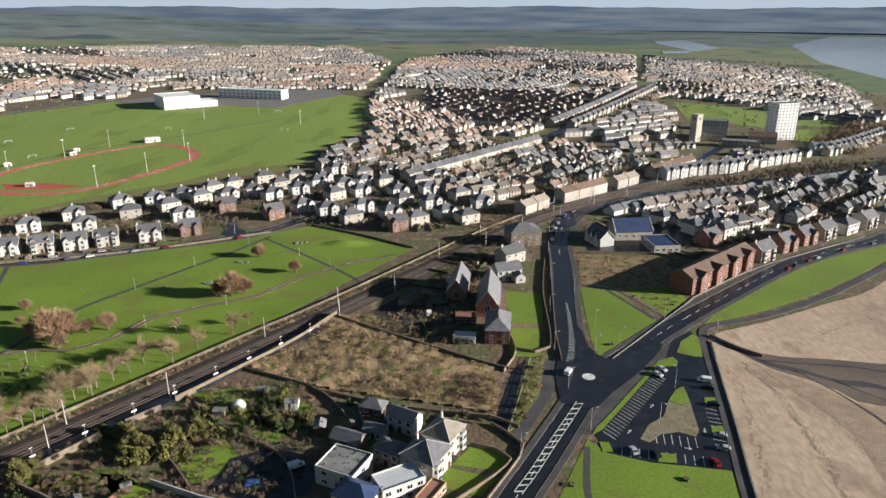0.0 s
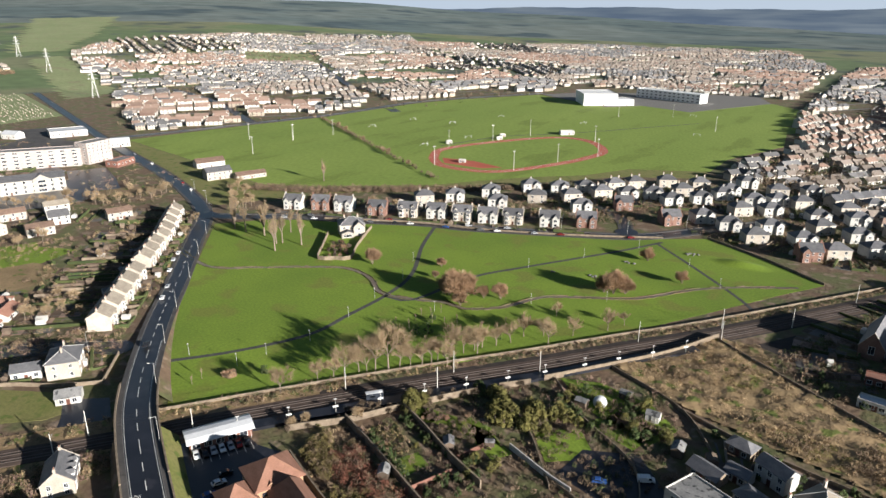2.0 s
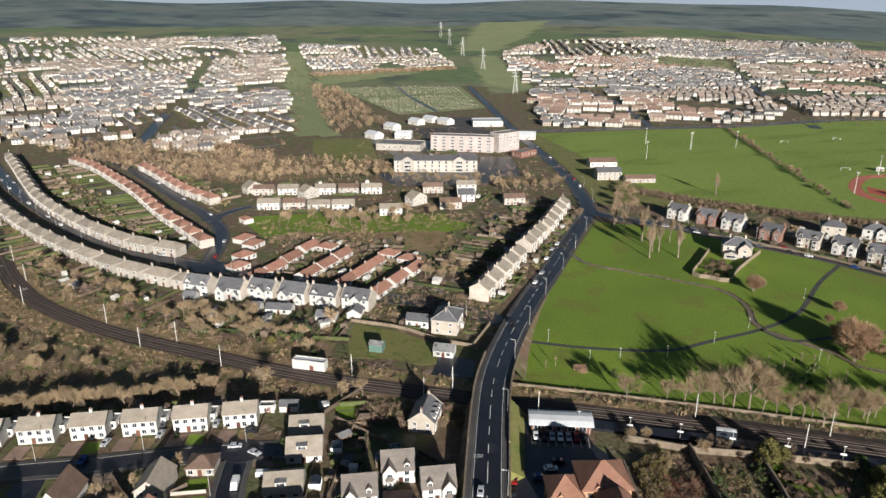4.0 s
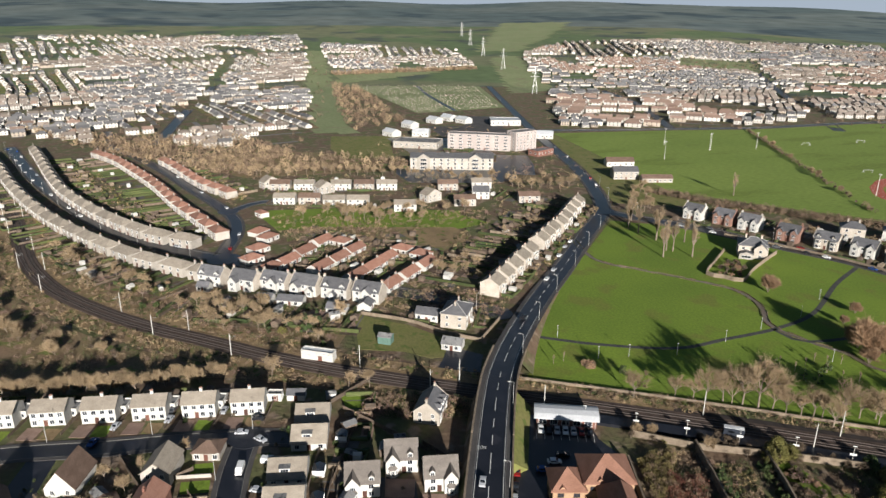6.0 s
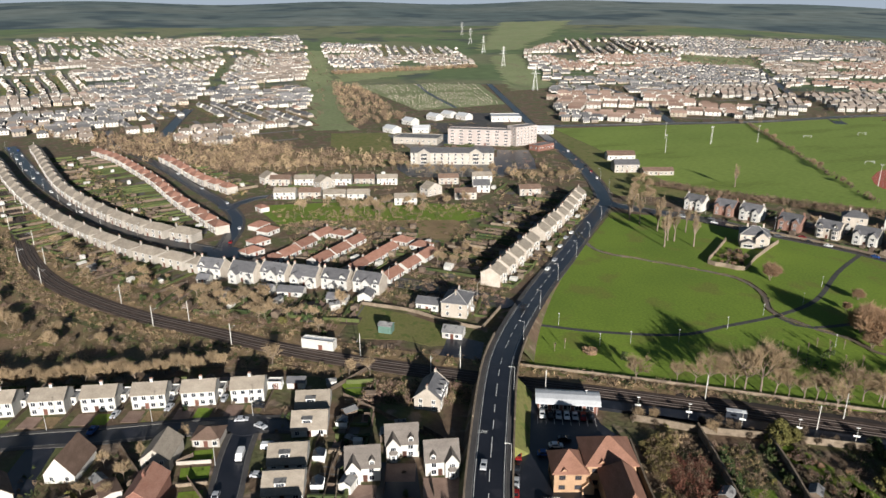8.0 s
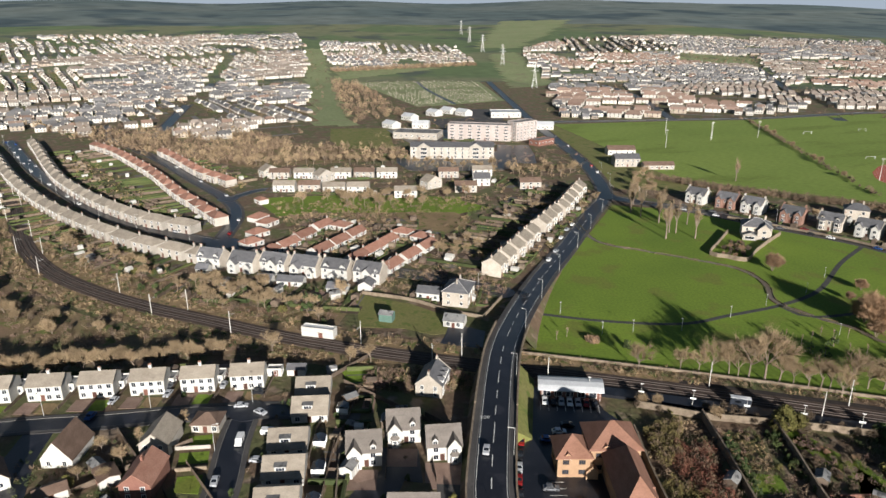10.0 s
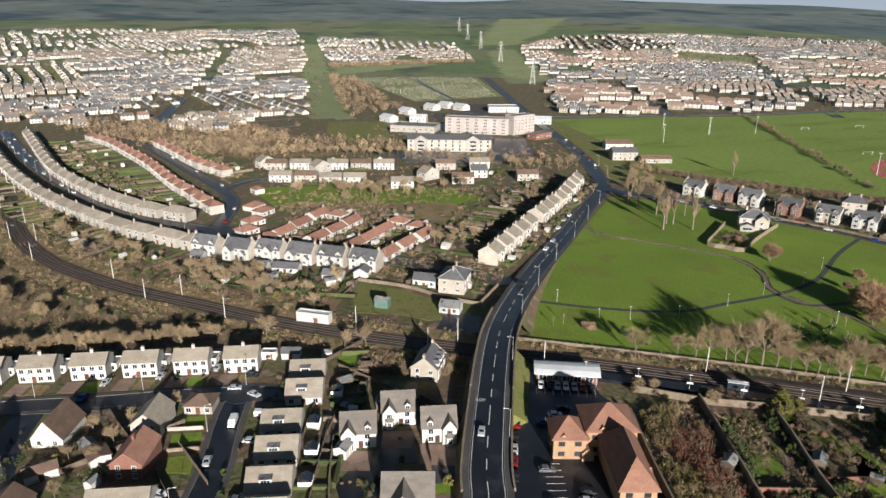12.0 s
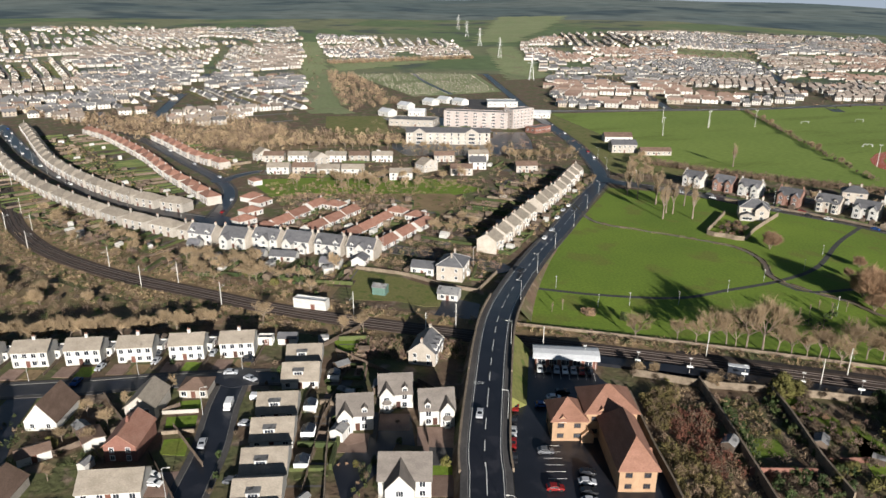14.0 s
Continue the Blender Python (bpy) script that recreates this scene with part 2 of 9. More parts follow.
def strip(bm, line, o0, o1, z0, z1, mi=0):
    """A band along a line from offset o0 to o1 (right is positive), its top at z1 and its foot at z0."""
    rows = []
    for p, s in zip(line, sides(line)):
        rows.append([bm.verts.new((*(p + s * o).xy, p.z + z)) for o, z in ((o0, z0), (o0, z1), (o1, z1), (o1, z0))])
    for a, b in zip(rows, rows[1:]):
        for i in range(3):
            bm.faces.new((a[i], b[i], b[i + 1], a[i + 1])).material_index = mi
    for r in (rows[0][::-1], rows[-1]):
        bm.faces.new(r).material_index = mi


def dashes(bm, line, off, length, gap, width, z):
    run, on, seg = 0.0, True, []
    for p, s in zip(line, sides(line)):
        if seg and (p - last).length + run > (length if on else gap):
            if on and len(seg) > 1:
                strip(bm, seg, off - width / 2, off + width / 2, z - 0.02, z)
            on, run, seg = not on, 0.0, seg[-1:]
        elif seg:
            run += (p - last).length
        seg.append(p)
        last = p
    if on and len(seg) > 1:
        strip(bm, seg, off - width / 2, off + width / 2, z - 0.02, z)


def sheet(name, pts, z, mat, label, category, kind="structure", thick=0.3):
    bm = bmesh.new()
    top = [bm.verts.new((x, y, z)) for x, y in pts]
    f = bm.faces.new(top)
    f.normal_update()
    if sum(a[0] * b[1] - b[0] * a[1] for a, b in zip(pts, pts[1:] + pts[:1])) < 0:
        f.normal_flip()
    low = [bm.verts.new((x, y, z - thick)) for x, y in pts]
    for i in range(len(pts)):
        j = (i + 1) % len(pts)
        bm.faces.new((top[i], top[j], low[j], low[i]))
    bmesh.ops.triangulate(bm, faces=[f])
    return solid(name, bm, mat, label, category, kind=kind)


def rounded(pts, step=4.0):
    return [tuple(p.xy) for p in smooth(pts + pts[:1], step)[:-1]]


def facing(nx, ny):
    """Turn, in degrees, of a house whose front (its own -y) is to look along (nx, ny)."""
    return math.degrees(math.atan2(ny, nx)) + 90


class Stock:
    """One thing, built once; put() sets it down, and later calls set down copies."""
    def __init__(self, ob):
        self.ob, self.used = ob, False

    def put(self, x, y, turn=0.0, z=None, size=1.0):
        m = pose(x, y, land(x, y) if z is None else z, 0, 0, turn)
        if self.used:
            c = copy_thing(self.ob, m)
        else:
            c, self.used = self.ob, True
            c.matrix_basis = m
        c.scale = (size,) * 3
        return c

    def row(self, p0, p1, n, side=1, inset=0.0, wobble=0.0):
        a, b = Vector(p0), Vector(p1)
        d = (b - a).normalized()
        nx, ny = d.y * side, -d.x * side
        for i in range(n):
            q = a.lerp(b, i / max(1, n - 1))
            self.put(q.x - nx * inset, q.y - ny * inset, facing(nx, ny) + random.uniform(-wobble, wobble))


def land(x, y):
    """Height of the land: level round the town, then rising to hills inland; low by the bay."""
    r = math.hypot(x, y)
    w = math.degrees(math.atan2(-x, y))
    if r < 1300 or w < -100:
        return 0.0
    t = min(1, max(0, (w - 2) / 48))
    u = min(1.0, (r - 1300) / 3400)
    z = 205 * t * u ** (2.2 - 1.2 * t) * (1 + 0.05 * math.sin(w * 0.35) * u)
    return z


# ---------------------------------------------------------------- the land
def build_ground():
    bm = bmesh.new()
    radii = [0, 60, 150, 300, 600, 900, 1300] + [1300 + 3400 * (i / 26) for i in range(1, 27)]
    spokes = 180
    rows = []
    for r in radii[1:]:
        rows.append([bm.verts.new((r * math.cos(6.283185 * k / spokes), r * math.sin(6.283185 * k / spokes),
                                   land(r * math.cos(6.283185 * k / spokes), r * math.sin(6.283185 * k / spokes)) - 0.04)) for k in range(spokes)])
    mid = bm.verts.new((0, 0, -0.04))
    for k in range(spokes):
        bm.faces.new((mid, rows[0][k], rows[0][(k + 1) % spokes]))
    for i, (a, b) in enumerate(zip(rows, rows[1:])):
        for k in range(spokes):
            f = bm.faces.new((a[k], b[k], b[(k + 1) % spokes], a[(k + 1) % spokes]))
            f.smooth = True
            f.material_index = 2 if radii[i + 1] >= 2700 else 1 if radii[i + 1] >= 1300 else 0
    solid("ground", bm, [GARDEN, FIELDS, HAZED_HILLS], "dark winter garden soil and grass rising to fields and haze-tinted hills", "ground", kind="structure")


build_ground()


def build_backdrop():
    """Glowing far hills, haze painted into their colour, under a glowing pale sky band."""
    h = bpy.data.materials.new("haze_glow_hills")
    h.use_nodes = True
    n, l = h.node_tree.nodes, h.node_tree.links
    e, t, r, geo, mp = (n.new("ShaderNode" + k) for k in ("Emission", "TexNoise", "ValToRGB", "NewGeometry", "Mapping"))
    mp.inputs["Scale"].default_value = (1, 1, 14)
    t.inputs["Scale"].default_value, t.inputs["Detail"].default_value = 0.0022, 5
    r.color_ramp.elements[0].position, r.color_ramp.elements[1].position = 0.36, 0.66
    # Both ramp colours carry the distance haze and glow in place of lit land.
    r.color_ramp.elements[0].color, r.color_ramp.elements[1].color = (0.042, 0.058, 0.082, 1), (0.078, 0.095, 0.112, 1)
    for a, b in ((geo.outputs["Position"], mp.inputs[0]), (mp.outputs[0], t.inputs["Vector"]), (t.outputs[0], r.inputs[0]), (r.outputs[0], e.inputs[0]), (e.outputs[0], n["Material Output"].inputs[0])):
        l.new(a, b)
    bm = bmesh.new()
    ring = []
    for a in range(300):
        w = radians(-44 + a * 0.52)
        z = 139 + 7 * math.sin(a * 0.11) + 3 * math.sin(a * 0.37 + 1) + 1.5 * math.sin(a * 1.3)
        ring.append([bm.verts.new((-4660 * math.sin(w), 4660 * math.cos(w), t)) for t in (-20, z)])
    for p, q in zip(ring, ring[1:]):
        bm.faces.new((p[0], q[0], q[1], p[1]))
    m = bpy.data.materials.new("horizon_sky")
    m.use_nodes = True
    e = m.node_tree.nodes.new("ShaderNodeEmission")
    e.inputs[0].default_value, e.inputs[1].default_value = (0.58, 0.68, 0.8, 1), 0.36
    m.node_tree.links.new(e.outputs[0], m.node_tree.nodes["Material Output"].inputs[0])
    sb = bmesh.new()
    band = [[sb.verts.new((-4740 * math.sin(radians(-44 + a)), 4740 * math.cos(radians(-44 + a)), t)) for t in (-20, 235)] for a in range(157)]
    for p, q in zip(band, band[1:]):
        sb.faces.new((p[0], q[0], q[1], p[1]))
    solid("backdrop", sb, m, "pale hazy winter sky above the far hills", "sky", kind="structure")
    solid("far_shore_hills", bm, h, "far shore hills as a blue glow with haze painted in", "hills", kind="structure")


build_backdrop()
sheet("sea", [(300, 150), (330, 420), (560, 760), (858, 1358), (962, 1808), (1310, 2684), (1900, 3500), (4000, 2600), (4600, 0), (1500, -1500), (300, -900)], 0.0, SEA, "pale calm sea water in the bay", "water")
sheet("beach", rounded([(78, -200), (78, 100), (86, 156), (102, 222), (108, 252), (138, 267), (172, 285), (221, 316), (330, 430), (430, 420), (430, 150), (330, -200)], 10), 0.05, SAND, "pale brown sandy beach with weed lines", "beach")
PARK = [(-200, 122), (-232, 143), (-263, 167), (-300, 210), (-350, 262), (-335, 281), (-300, 308), (-245, 334), (-200, 346), (-151, 366), (-106, 390), (-84, 405), (-50, 385), (-18, 362), (-33, 339), (-72, 273), (-104, 227), (-128, 194), (-149, 172), (-168, 140), (-188, 112)]
sheet("park_lawn", PARK, 0.02, LAWN, "mown bright green park lawn with worn patches", "lawn")
sheet("playing_field", [(-664, 404), (-520, 376), (-405, 350), (-352, 378), (-292, 425), (-266, 460), (-243, 488), (-208, 520), (-186, 562), (-126, 590), (-125, 650), (-92, 746), (-101, 826), (-76, 872), (-84, 1010), (-160, 1096), (-235, 940), (-309, 968), (-345, 925), (-488, 1008), (-568, 870), (-590, 800), (-606, 635), (-640, 520)], 0.02, PITCH, "wide green school playing field", "field")
sheet("green_triangle", [(66, 306), (82, 302), (93, 267), (66, 233), (60, 235), (60, 251)], 0.03, LAWN, "triangular mown green beside the road", "lawn")
sheet("vacant_lot", [(73, 354), (123, 349), (114, 316), (113.5, 306), (84, 304), (67, 310)], 0.02, ROUGH_GRASS, "rough vacant lot with dead grass", "ground")
sheet("green_strip", [(84, 303.6), (113.4, 305.6), (113, 292), (98, 274)], 0.025, LAWN, "mown green beyond the ditch", "lawn")
sheet("shore_green", rounded([(112, 266), (138, 296), (181, 331), (255, 371), (300, 400), (239, 345), (180, 301), (137, 276)], 6), 0.06, LAWN, "green strip along the shore road", "lawn")
sheet("links_lawn", [(38, 167.4), (45, 182), (49.7, 175), (61.4, 170.5), (84.6, 166.5), (82, 150), (78, 120), (60, 60), (-10, 60), (14, 120), (31, 153)], 0.03, LAWN, "mown green below the car park", "lawn")
SCRUB = [(-76, 227), (-52, 268), (-47, 273), (-33.6, 276), (-20, 252), (20, 226), (17, 196), (2.4, 200.5), (-19, 206), (-46, 213)]


def build_scrubland():
    """The waste plot: hummocky ground under dead grass."""
    bm = bmesh.new()
    made = {}

    def v(i, j):
        if (i, j) not in made:
            x, y = i * 1.25, j * 1.25
            h = 0.5 + 1.1 * noise.noise((x * 0.09, y * 0.09, 3.1)) + 0.55 * noise.noise((x * 0.3, y * 0.3, 7.7)) + 0.25 * noise.noise((x * 0.8, y * 0.8, 1.3))
            made[i, j] = bm.verts.new((x, y, max(0.03, h)))
        return made[i, j]

    for i in range(-62, 18):
        for j in range(155, 223):
            x, y = (i + 0.5) * 1.25, (j + 0.5) * 1.25
            odd = False
            for (x0, y0), (x1, y1) in zip(SCRUB, SCRUB[1:] + SCRUB[:1]):
                if (y0 > y) != (y1 > y) and x < (x1 - x0) * (y - y0) / (y1 - y0) + x0:
                    odd = not odd
            if odd:
                bm.faces.new((v(i, j), v(i + 1, j), v(i + 1, j + 1), v(i, j + 1))).smooth = True
    solid("scrubland", bm, ROUGH_GRASS, "overgrown hummocky plot of dead brown grass", "ground", kind="structure")


build_scrubland()
for pts in ([(-110, 136), (-106.5, 142.7), (-100, 139.3), (-103, 131)], [(-118, 159), (-118, 164.4), (-107, 165.4), (-94, 164), (-82, 158), (-86, 152), (-98, 158.8), (-108, 158)], [(-176, -3.6), (-174, 4.2), (-168.8, 3.4), (-170.7, -4.2)],
            [(-165.3, -4.5), (-163.8, 1.8), (-156.2, 0.2), (-159, -5.6)], [(-183.4, -0.9), (-182, 5.8), (-177.4, 5.2), (-178.8, -1.1)], [(-130, 55.2), (-127.2, 62.4), (-124, 61), (-126.8, 53.8)],
            [(28, 302), (46, 297), (42, 265), (29, 264)], [(28.3, 261), (40.8, 261), (37.2, 235.5), (25, 236.5)], [(8, 178), (21, 175), (17, 166), (2, 169)], [(0, 168), (15, 163), (10, 155), (-1, 159)],
            [(-453.8, 59), (-441.5, 109.6), (-427.8, 145), (-402, 175.5), (-374.5, 187), (-369, 162), (-395, 134), (-416.5, 103.4), (-404.6, 74), (-406, 59), (-439, 53.6)],
            [(-70, 186), (-62, 200), (-48, 195), (-52, 180)], [(-82, 172), (-70, 182), (-60, 170), (-72, 160)]):
    sheet("garden_lawn", pts, 0.03, LAWN, "small green garden lawn", "lawn", kind="structure")

sheet("forecourt", [(-157.7, 49), (-152.9, 58.4), (-138.8, 54.6), (-141.5, 50.4), (-133.6, 44.5), (-124, 32), (-138, 33), (-143.5, 38.2), (-148, 46.2)], 0.03, ASPHALT, "dark asphalt forecourt of the gabled houses", "driveway")
for pts in ([(-146.5, 58), (-142.6, 67.9), (-134.7, 64.8), (-138.6, 55.1)], [(-151.6, 37.4), (-148.5, 45.1), (-145.3, 43.1), (-145.2, 38.6)], [(-152.6, -9.4), (-150.1, -1), (-141, -2.7), (-144, -10.2)], [(-123.8, 60.8), (-126.6, 53.7), (-119.4, 51.4), (-116.8, 57.9)]):
    sheet("driveway", pts, 0.05, PAVING, "reddish brown block paved driveway", "driveway")
sheet("driveway", [(-137, 57.7), (-133.8, 64.7), (-135, 67.9), (-126, 63.7), (-127.4, 62.5), (-130.2, 55.3)], 0.06, FOOTWAY, "grey paved driveway beside the road", "driveway")
sheet("lane", [(-210, -43.4), (-207.3, -36), (-186.7, -40.4), (-162.5, -40.7), (-150, -48), (-186.4, -50)], 0.04, ASPHALT, "dark asphalt lane between the near gardens", "road")

sheet("yard", [(-65, 172), (-49.6, 179), (-37.5, 166), (-38, 156), (-50.4, 152), (-66.9, 156.8)], 0.04, ASPHALT, "dark asphalt yard behind the hotel", "yard")
sheet("garden_lawn", [(-88.9, 208), (-75, 213), (-54, 208), (-43.3, 198), (-49, 184), (-70, 193)], 0.03, LAWN, "shaded green lawn of the large garden", "lawn")
sheet("pavement", [(57, 212), (66, 222), (80, 236), (98, 256), (104, 258), (96, 247), (82, 231), (66, 210), (47.6, 185), (43, 184)], 0.042, FOOTWAY, "worn tarmac footway beside the shore road", "pavement")
sheet("verge", [(91.4, 239.2), (96.3, 248.8), (103.9, 256), (104.8, 251.4), (100.6, 236), (97.6, 235.9)], 0.16, LAWN, "mown green corner at the car park entrance", "verge")
sheet("pavement", [(20.2, 183), (33.3, 208), (38, 232), (45, 236), (42, 222), (37, 206), (27, 186), (22, 179)], 0.045, FOOTWAY, "grey footway beside the shore road", "pavement")
sheet("verge", [(33.2, 236), (19.6, 184), (24, 190), (33.3, 208), (39, 236)], 0.05, MEADOW, "rough grass strip beside the lane", "verge")
sheet("lane", [(16, 190), (25, 224), (31.5, 234), (19, 183)], 0.04, ASPHALT, "dark sunken lane beside the scrub", "road")
sheet("garden_path", [(24, 303), (29, 303.8), (27.6, 262), (22.4, 262)], 0.035, PAVING, "red gravel garden path", "path")
sheet("garden_path", [(27.8, 264.8), (42, 264.6), (41, 261.4), (28, 261.4)], 0.036, PAVING, "red gravel garden path", "path")

sheet("rough_meadow", [(-236, 64), (-254.8, 68.4), (-272, 71), (-261.3, 78), (-250, 90), (-233.4, 99), (-217, 96), (-219, 88), (-228, 80)], 0.03, MEADOW, "worn grass plot beside the lane", "lawn")
sheet("bare_soil", rounded([(-396, 129), (-399, 150), (-371, 163), (-347, 160), (-343, 137), (-374, 127)], 6), 0.035, ROUGH_GRASS, "brown rough ground behind the green", "ground")
# Asphalt lying in shade; the shade is part of this dark colour.
sheet("yard", [(-34, 276), (-6, 318), (18, 350), (24, 340), (2, 296), (-10, 266)], 0.02, DARK_GROUND, "asphalt yard beside the railway, shade put into its dark colour", "yard")
sheet("car_park", [(-500, 246), (-484, 282), (-520, 300), (-560, 316), (-574, 290), (-530, 268)], 0.03, ASPHALT, "asphalt car park of the offices", "car park")
sheet("car_park", [(-640, 300), (-690, 280), (-760, 290), (-740, 360), (-690, 372), (-650, 340)], 0.03, FOOTWAY, "grey yard between the sheds", "yard")
sheet("verge", [(-731, 167), (-708, 229), (-660, 212), (-598, 196), (-606, 150), (-660, 150)], 0.02, MEADOW, "rough green beside the offices", "verge")
sheet("yard", [(-574, 190), (-560, 232), (-540, 285), (-480, 262), (-470, 244), (-496, 176), (-530, 176)], 0.026, ASPHALT, "damp asphalt yard in front of the offices", "yard")
sheet("yard", [(-700, 220), (-676, 280), (-640, 300), (-574, 290), (-560, 240), (-600, 216)], 0.024, ASPHALT, "damp asphalt yard between the warehouses", "yard")
sheet("car_park", [(-823, 366), (-806, 413), (-720, 370), (-736, 328)], 0.02, FOOTWAY, "grey car park beside the showroom", "car park")
sheet("lawn", [(-447, 89), (-407, 181), (-372, 166), (-404, 84)], 0.042, LAWN, "mown green strip among the bare trees", "lawn")
sheet("lawn", [(-105.7, 168.2), (-94.1, 166.2), (-88, 160), (-93.7, 156)], 0.03, LAWN, "mown back garden lawn", "lawn")
sheet("lawn", [(-121.4, 163.9), (-109.8, 161.5), (-113, 157), (-118.9, 157.9)], 0.03, LAWN, "mown back garden lawn", "lawn")
sheet("yard", [(80, 360), (84, 400), (104, 412), (150, 404), (148, 374), (128, 353)], 0.03, ASPHALT, "dark asphalt yard round the hall", "yard")
sheet("yard", [(-216, 92), (-226, 98), (-214, 108), (-200, 100), (-196, 92), (-206, 84)], 0.04, ASPHALT, "dark asphalt lane end beside the bridge", "road")


for pts in ([(-240, 56), (-262, 24), (-300, -10), (-350, -44), (-430, -68), (-412, -52), (-345, -8), (-324, 2), (-305, 28), (-288, 54), (-268, 74)], [(-205, 62), (-222, 36), (-246, 8), (-275, -26), (-310, -52), (-350, -74), (-420, -96), (-480, -130), (-330, -112), (-262, -72), (-232, 14)],
            [(-640, 10), (-560, 56), (-540, 190), (-470, 250), (-450, 320), (-520, 250), (-610, 180), (-690, 70)], [(-404, 62), (-398, 132), (-345, 136), (-340, 160), (-300, 124), (-330, 90), (-360, 96), (-384, 84)]):
    sheet("rough_ground", pts, 0.012, BRACKEN, "brown rough ground of dead bracken and grass", "ground")


sheet("verge", [(-345, 356), (-352, 379), (-292, 426), (-266, 461), (-243, 489), (-208, 521), (-186, 563), (-126, 591), (-128, 560), (-180, 532), (-226, 480), (-262, 430), (-300, 396)], 0.013, MEADOW, "rough grass behind the villas", "verge")


def draped(name, pts, mat, label, category, cell=40.0, z=0.4):
    """A sheet laid over the rising land, cut into cells."""
    xs, ys = [p[0] for p in pts], [p[1] for p in pts]
    bm = bmesh.new()
    made = {}

    def v(i, j):
        if (i, j) not in made:
            x, y = min(xs) + i * cell, min(ys) + j * cell
            made[i, j] = bm.verts.new((x, y, land(x, y) + z))
        return made[i, j]

    for i in range(int((max(xs) - min(xs)) / cell) + 1):
        for j in range(int((max(ys) - min(ys)) / cell) + 1):
            x, y = min(xs) + (i + 0.5) * cell, min(ys) + (j + 0.5) * cell
            odd = False
            for (x0, y0), (x1, y1) in zip(pts, pts[1:] + pts[:1]):
                if (y0 > y) != (y1 > y) and x < (x1 - x0) * (y - y0) / (y1 - y0) + x0:
                    odd = not odd
            if odd:
                bm.faces.new((v(i, j), v(i + 1, j), v(i + 1, j + 1), v(i, j + 1)))
    return solid(name, bm, mat, label, category, kind="structure")


PASTURE = [(-2600, 1300), (-2500, 1560), (-1876, 1075), (-1676, 884), (-1711, 784)]
WEDGE = [(-1560, 753), (-1582, 835), (-1062, 648), (-1048, 552)]
GREENWAY = [(-1858, 360), (-1844, 402), (-1247, 290), (-741, 196), (-757, 155), (-1086, 209)]
DRILL_GREEN = [(-1380, 1181), (-1270, 1305), (-1148, 1182), (-1231, 1056)]
draped("pasture", PASTURE, HAZED_TURF, "green winter pasture under the power line", "field", 30)
draped("pasture", WEDGE, HAZED_TURF, "green wedge of pasture beside the estate", "field", 14, 0.1)
draped("greenway", GREENWAY, HAZED_TURF, "green open space between the estate and the cemetery", "lawn", 12, 0.08)
draped("greenway", DRILL_GREEN, HAZED_TURF, "green inside the far estate", "lawn", 16, 0.1)
draped("greenway", [(-1417, 332), (-1443, 574), (-1376, 548), (-1294, 314)], HAZED_TURF, "green strip above the cemetery", "lawn", 14, 0.3)
sheet("loch", [(880, 3000), (1040, 3100), (950, 2450), (800, 2280), (820, 2728)], 0.6, SEA, "pale shallow water beyond the town", "water")
sheet("loch", [(690, 2250), (800, 2290), (735, 2150), (660, 2140)], 1.2, SEA, "pale small loch beyond the town", "water")
sheet("town_green", [(435, 850), (481, 834), (449, 783), (408, 794)], 0.03, PITCH, "small green among the seafront streets", "lawn")

# ---------------------------------------------------------------- roads
MAIN = smooth([(-20, 16, 0.3), (-60, 36, 1.0), (-112, 62, 2.6), (-126, 68, 3.5), (-147, 79, 4.6), (-176, 95, 5.2), (-196, 107.5, 4.7), (-222, 127.5, 2.6), (-256, 157.5, 0.6), (-289, 190.5, 0.1), (-333, 233), (-375, 273),
               (-430, 302), (-498, 329), (-573, 354), (-688, 392), (-852, 451), (-1148, 558), (-1290, 612)], 4)
VILLA_ROAD = smooth([(-372, 270), (-347, 284), (-320, 302), (-277, 320), (-240, 337), (-213, 344), (-156, 368), (-120, 386), (-100, 408), (-85, 428), (-50, 470)], 5)
CRESCENT = smooth([(-778, -144), (-627, -103), (-538, -73), (-458, -42), (-412, -15), (-381, 8), (-362, 26), (-310, 68), (-292, 92), (-261, 122), (-246, 132)], 5)
INNER = smooth([(-365, 22), (-416, 36), (-460, 34), (-530, 16), (-613, -5), (-688, -29), (-749, -51), (-850, -60)], 5)
CLOSE = smooth([(-460, 35), (-478, 61), (-470, 100)], 5)
STREET = smooth([(-216, -90), (-208, -48), (-202, -26), (-197, -3), (-191, 17), (-184, 34)], 4)
CUL = smooth([(-191, 16), (-176, 11), (-156, 6), (-139, 0), (-110, -8), (-60, -20)], 4)
SHORE = smooth([(2, 121), (20.5, 156), (26.5, 166.5), (33, 178.3), (40.6, 192.2), (48, 206), (57, 222), (75, 241), (101, 267), (138, 300), (183, 338), (228, 366), (259, 382), (330, 440), (430, 560)], 4)
STATION = smooth([(54, 222), (50, 241), (53, 273), (61, 328), (66, 373), (76, 412), (88, 433), (112, 458), (146, 480), (190, 500), (240, 522), (320, 556), (430, 610)], 4)
TERRACE_ROAD = smooth([(42, 418), (68, 448), (116, 488), (180, 545), (240, 620)], 5)
PARKROW = smooth([(-128, 392), (-140, 415), (-160, 432), (-187, 445), (-215, 458)], 5)
AVENUE = smooth([(95, 690), (128, 760), (230, 960), (335, 1180), (400, 1290)], 8)
WEST_ROAD = smooth([(*p, land(*p)) for p in ((-743, -9), (-979, 26), (-1320, 86), (-1814, 175))], 30)
EAST_ROAD = smooth([(*p, land(*p)) for p in ((-650, 556), (-859, 665), (-1034, 724))], 30)
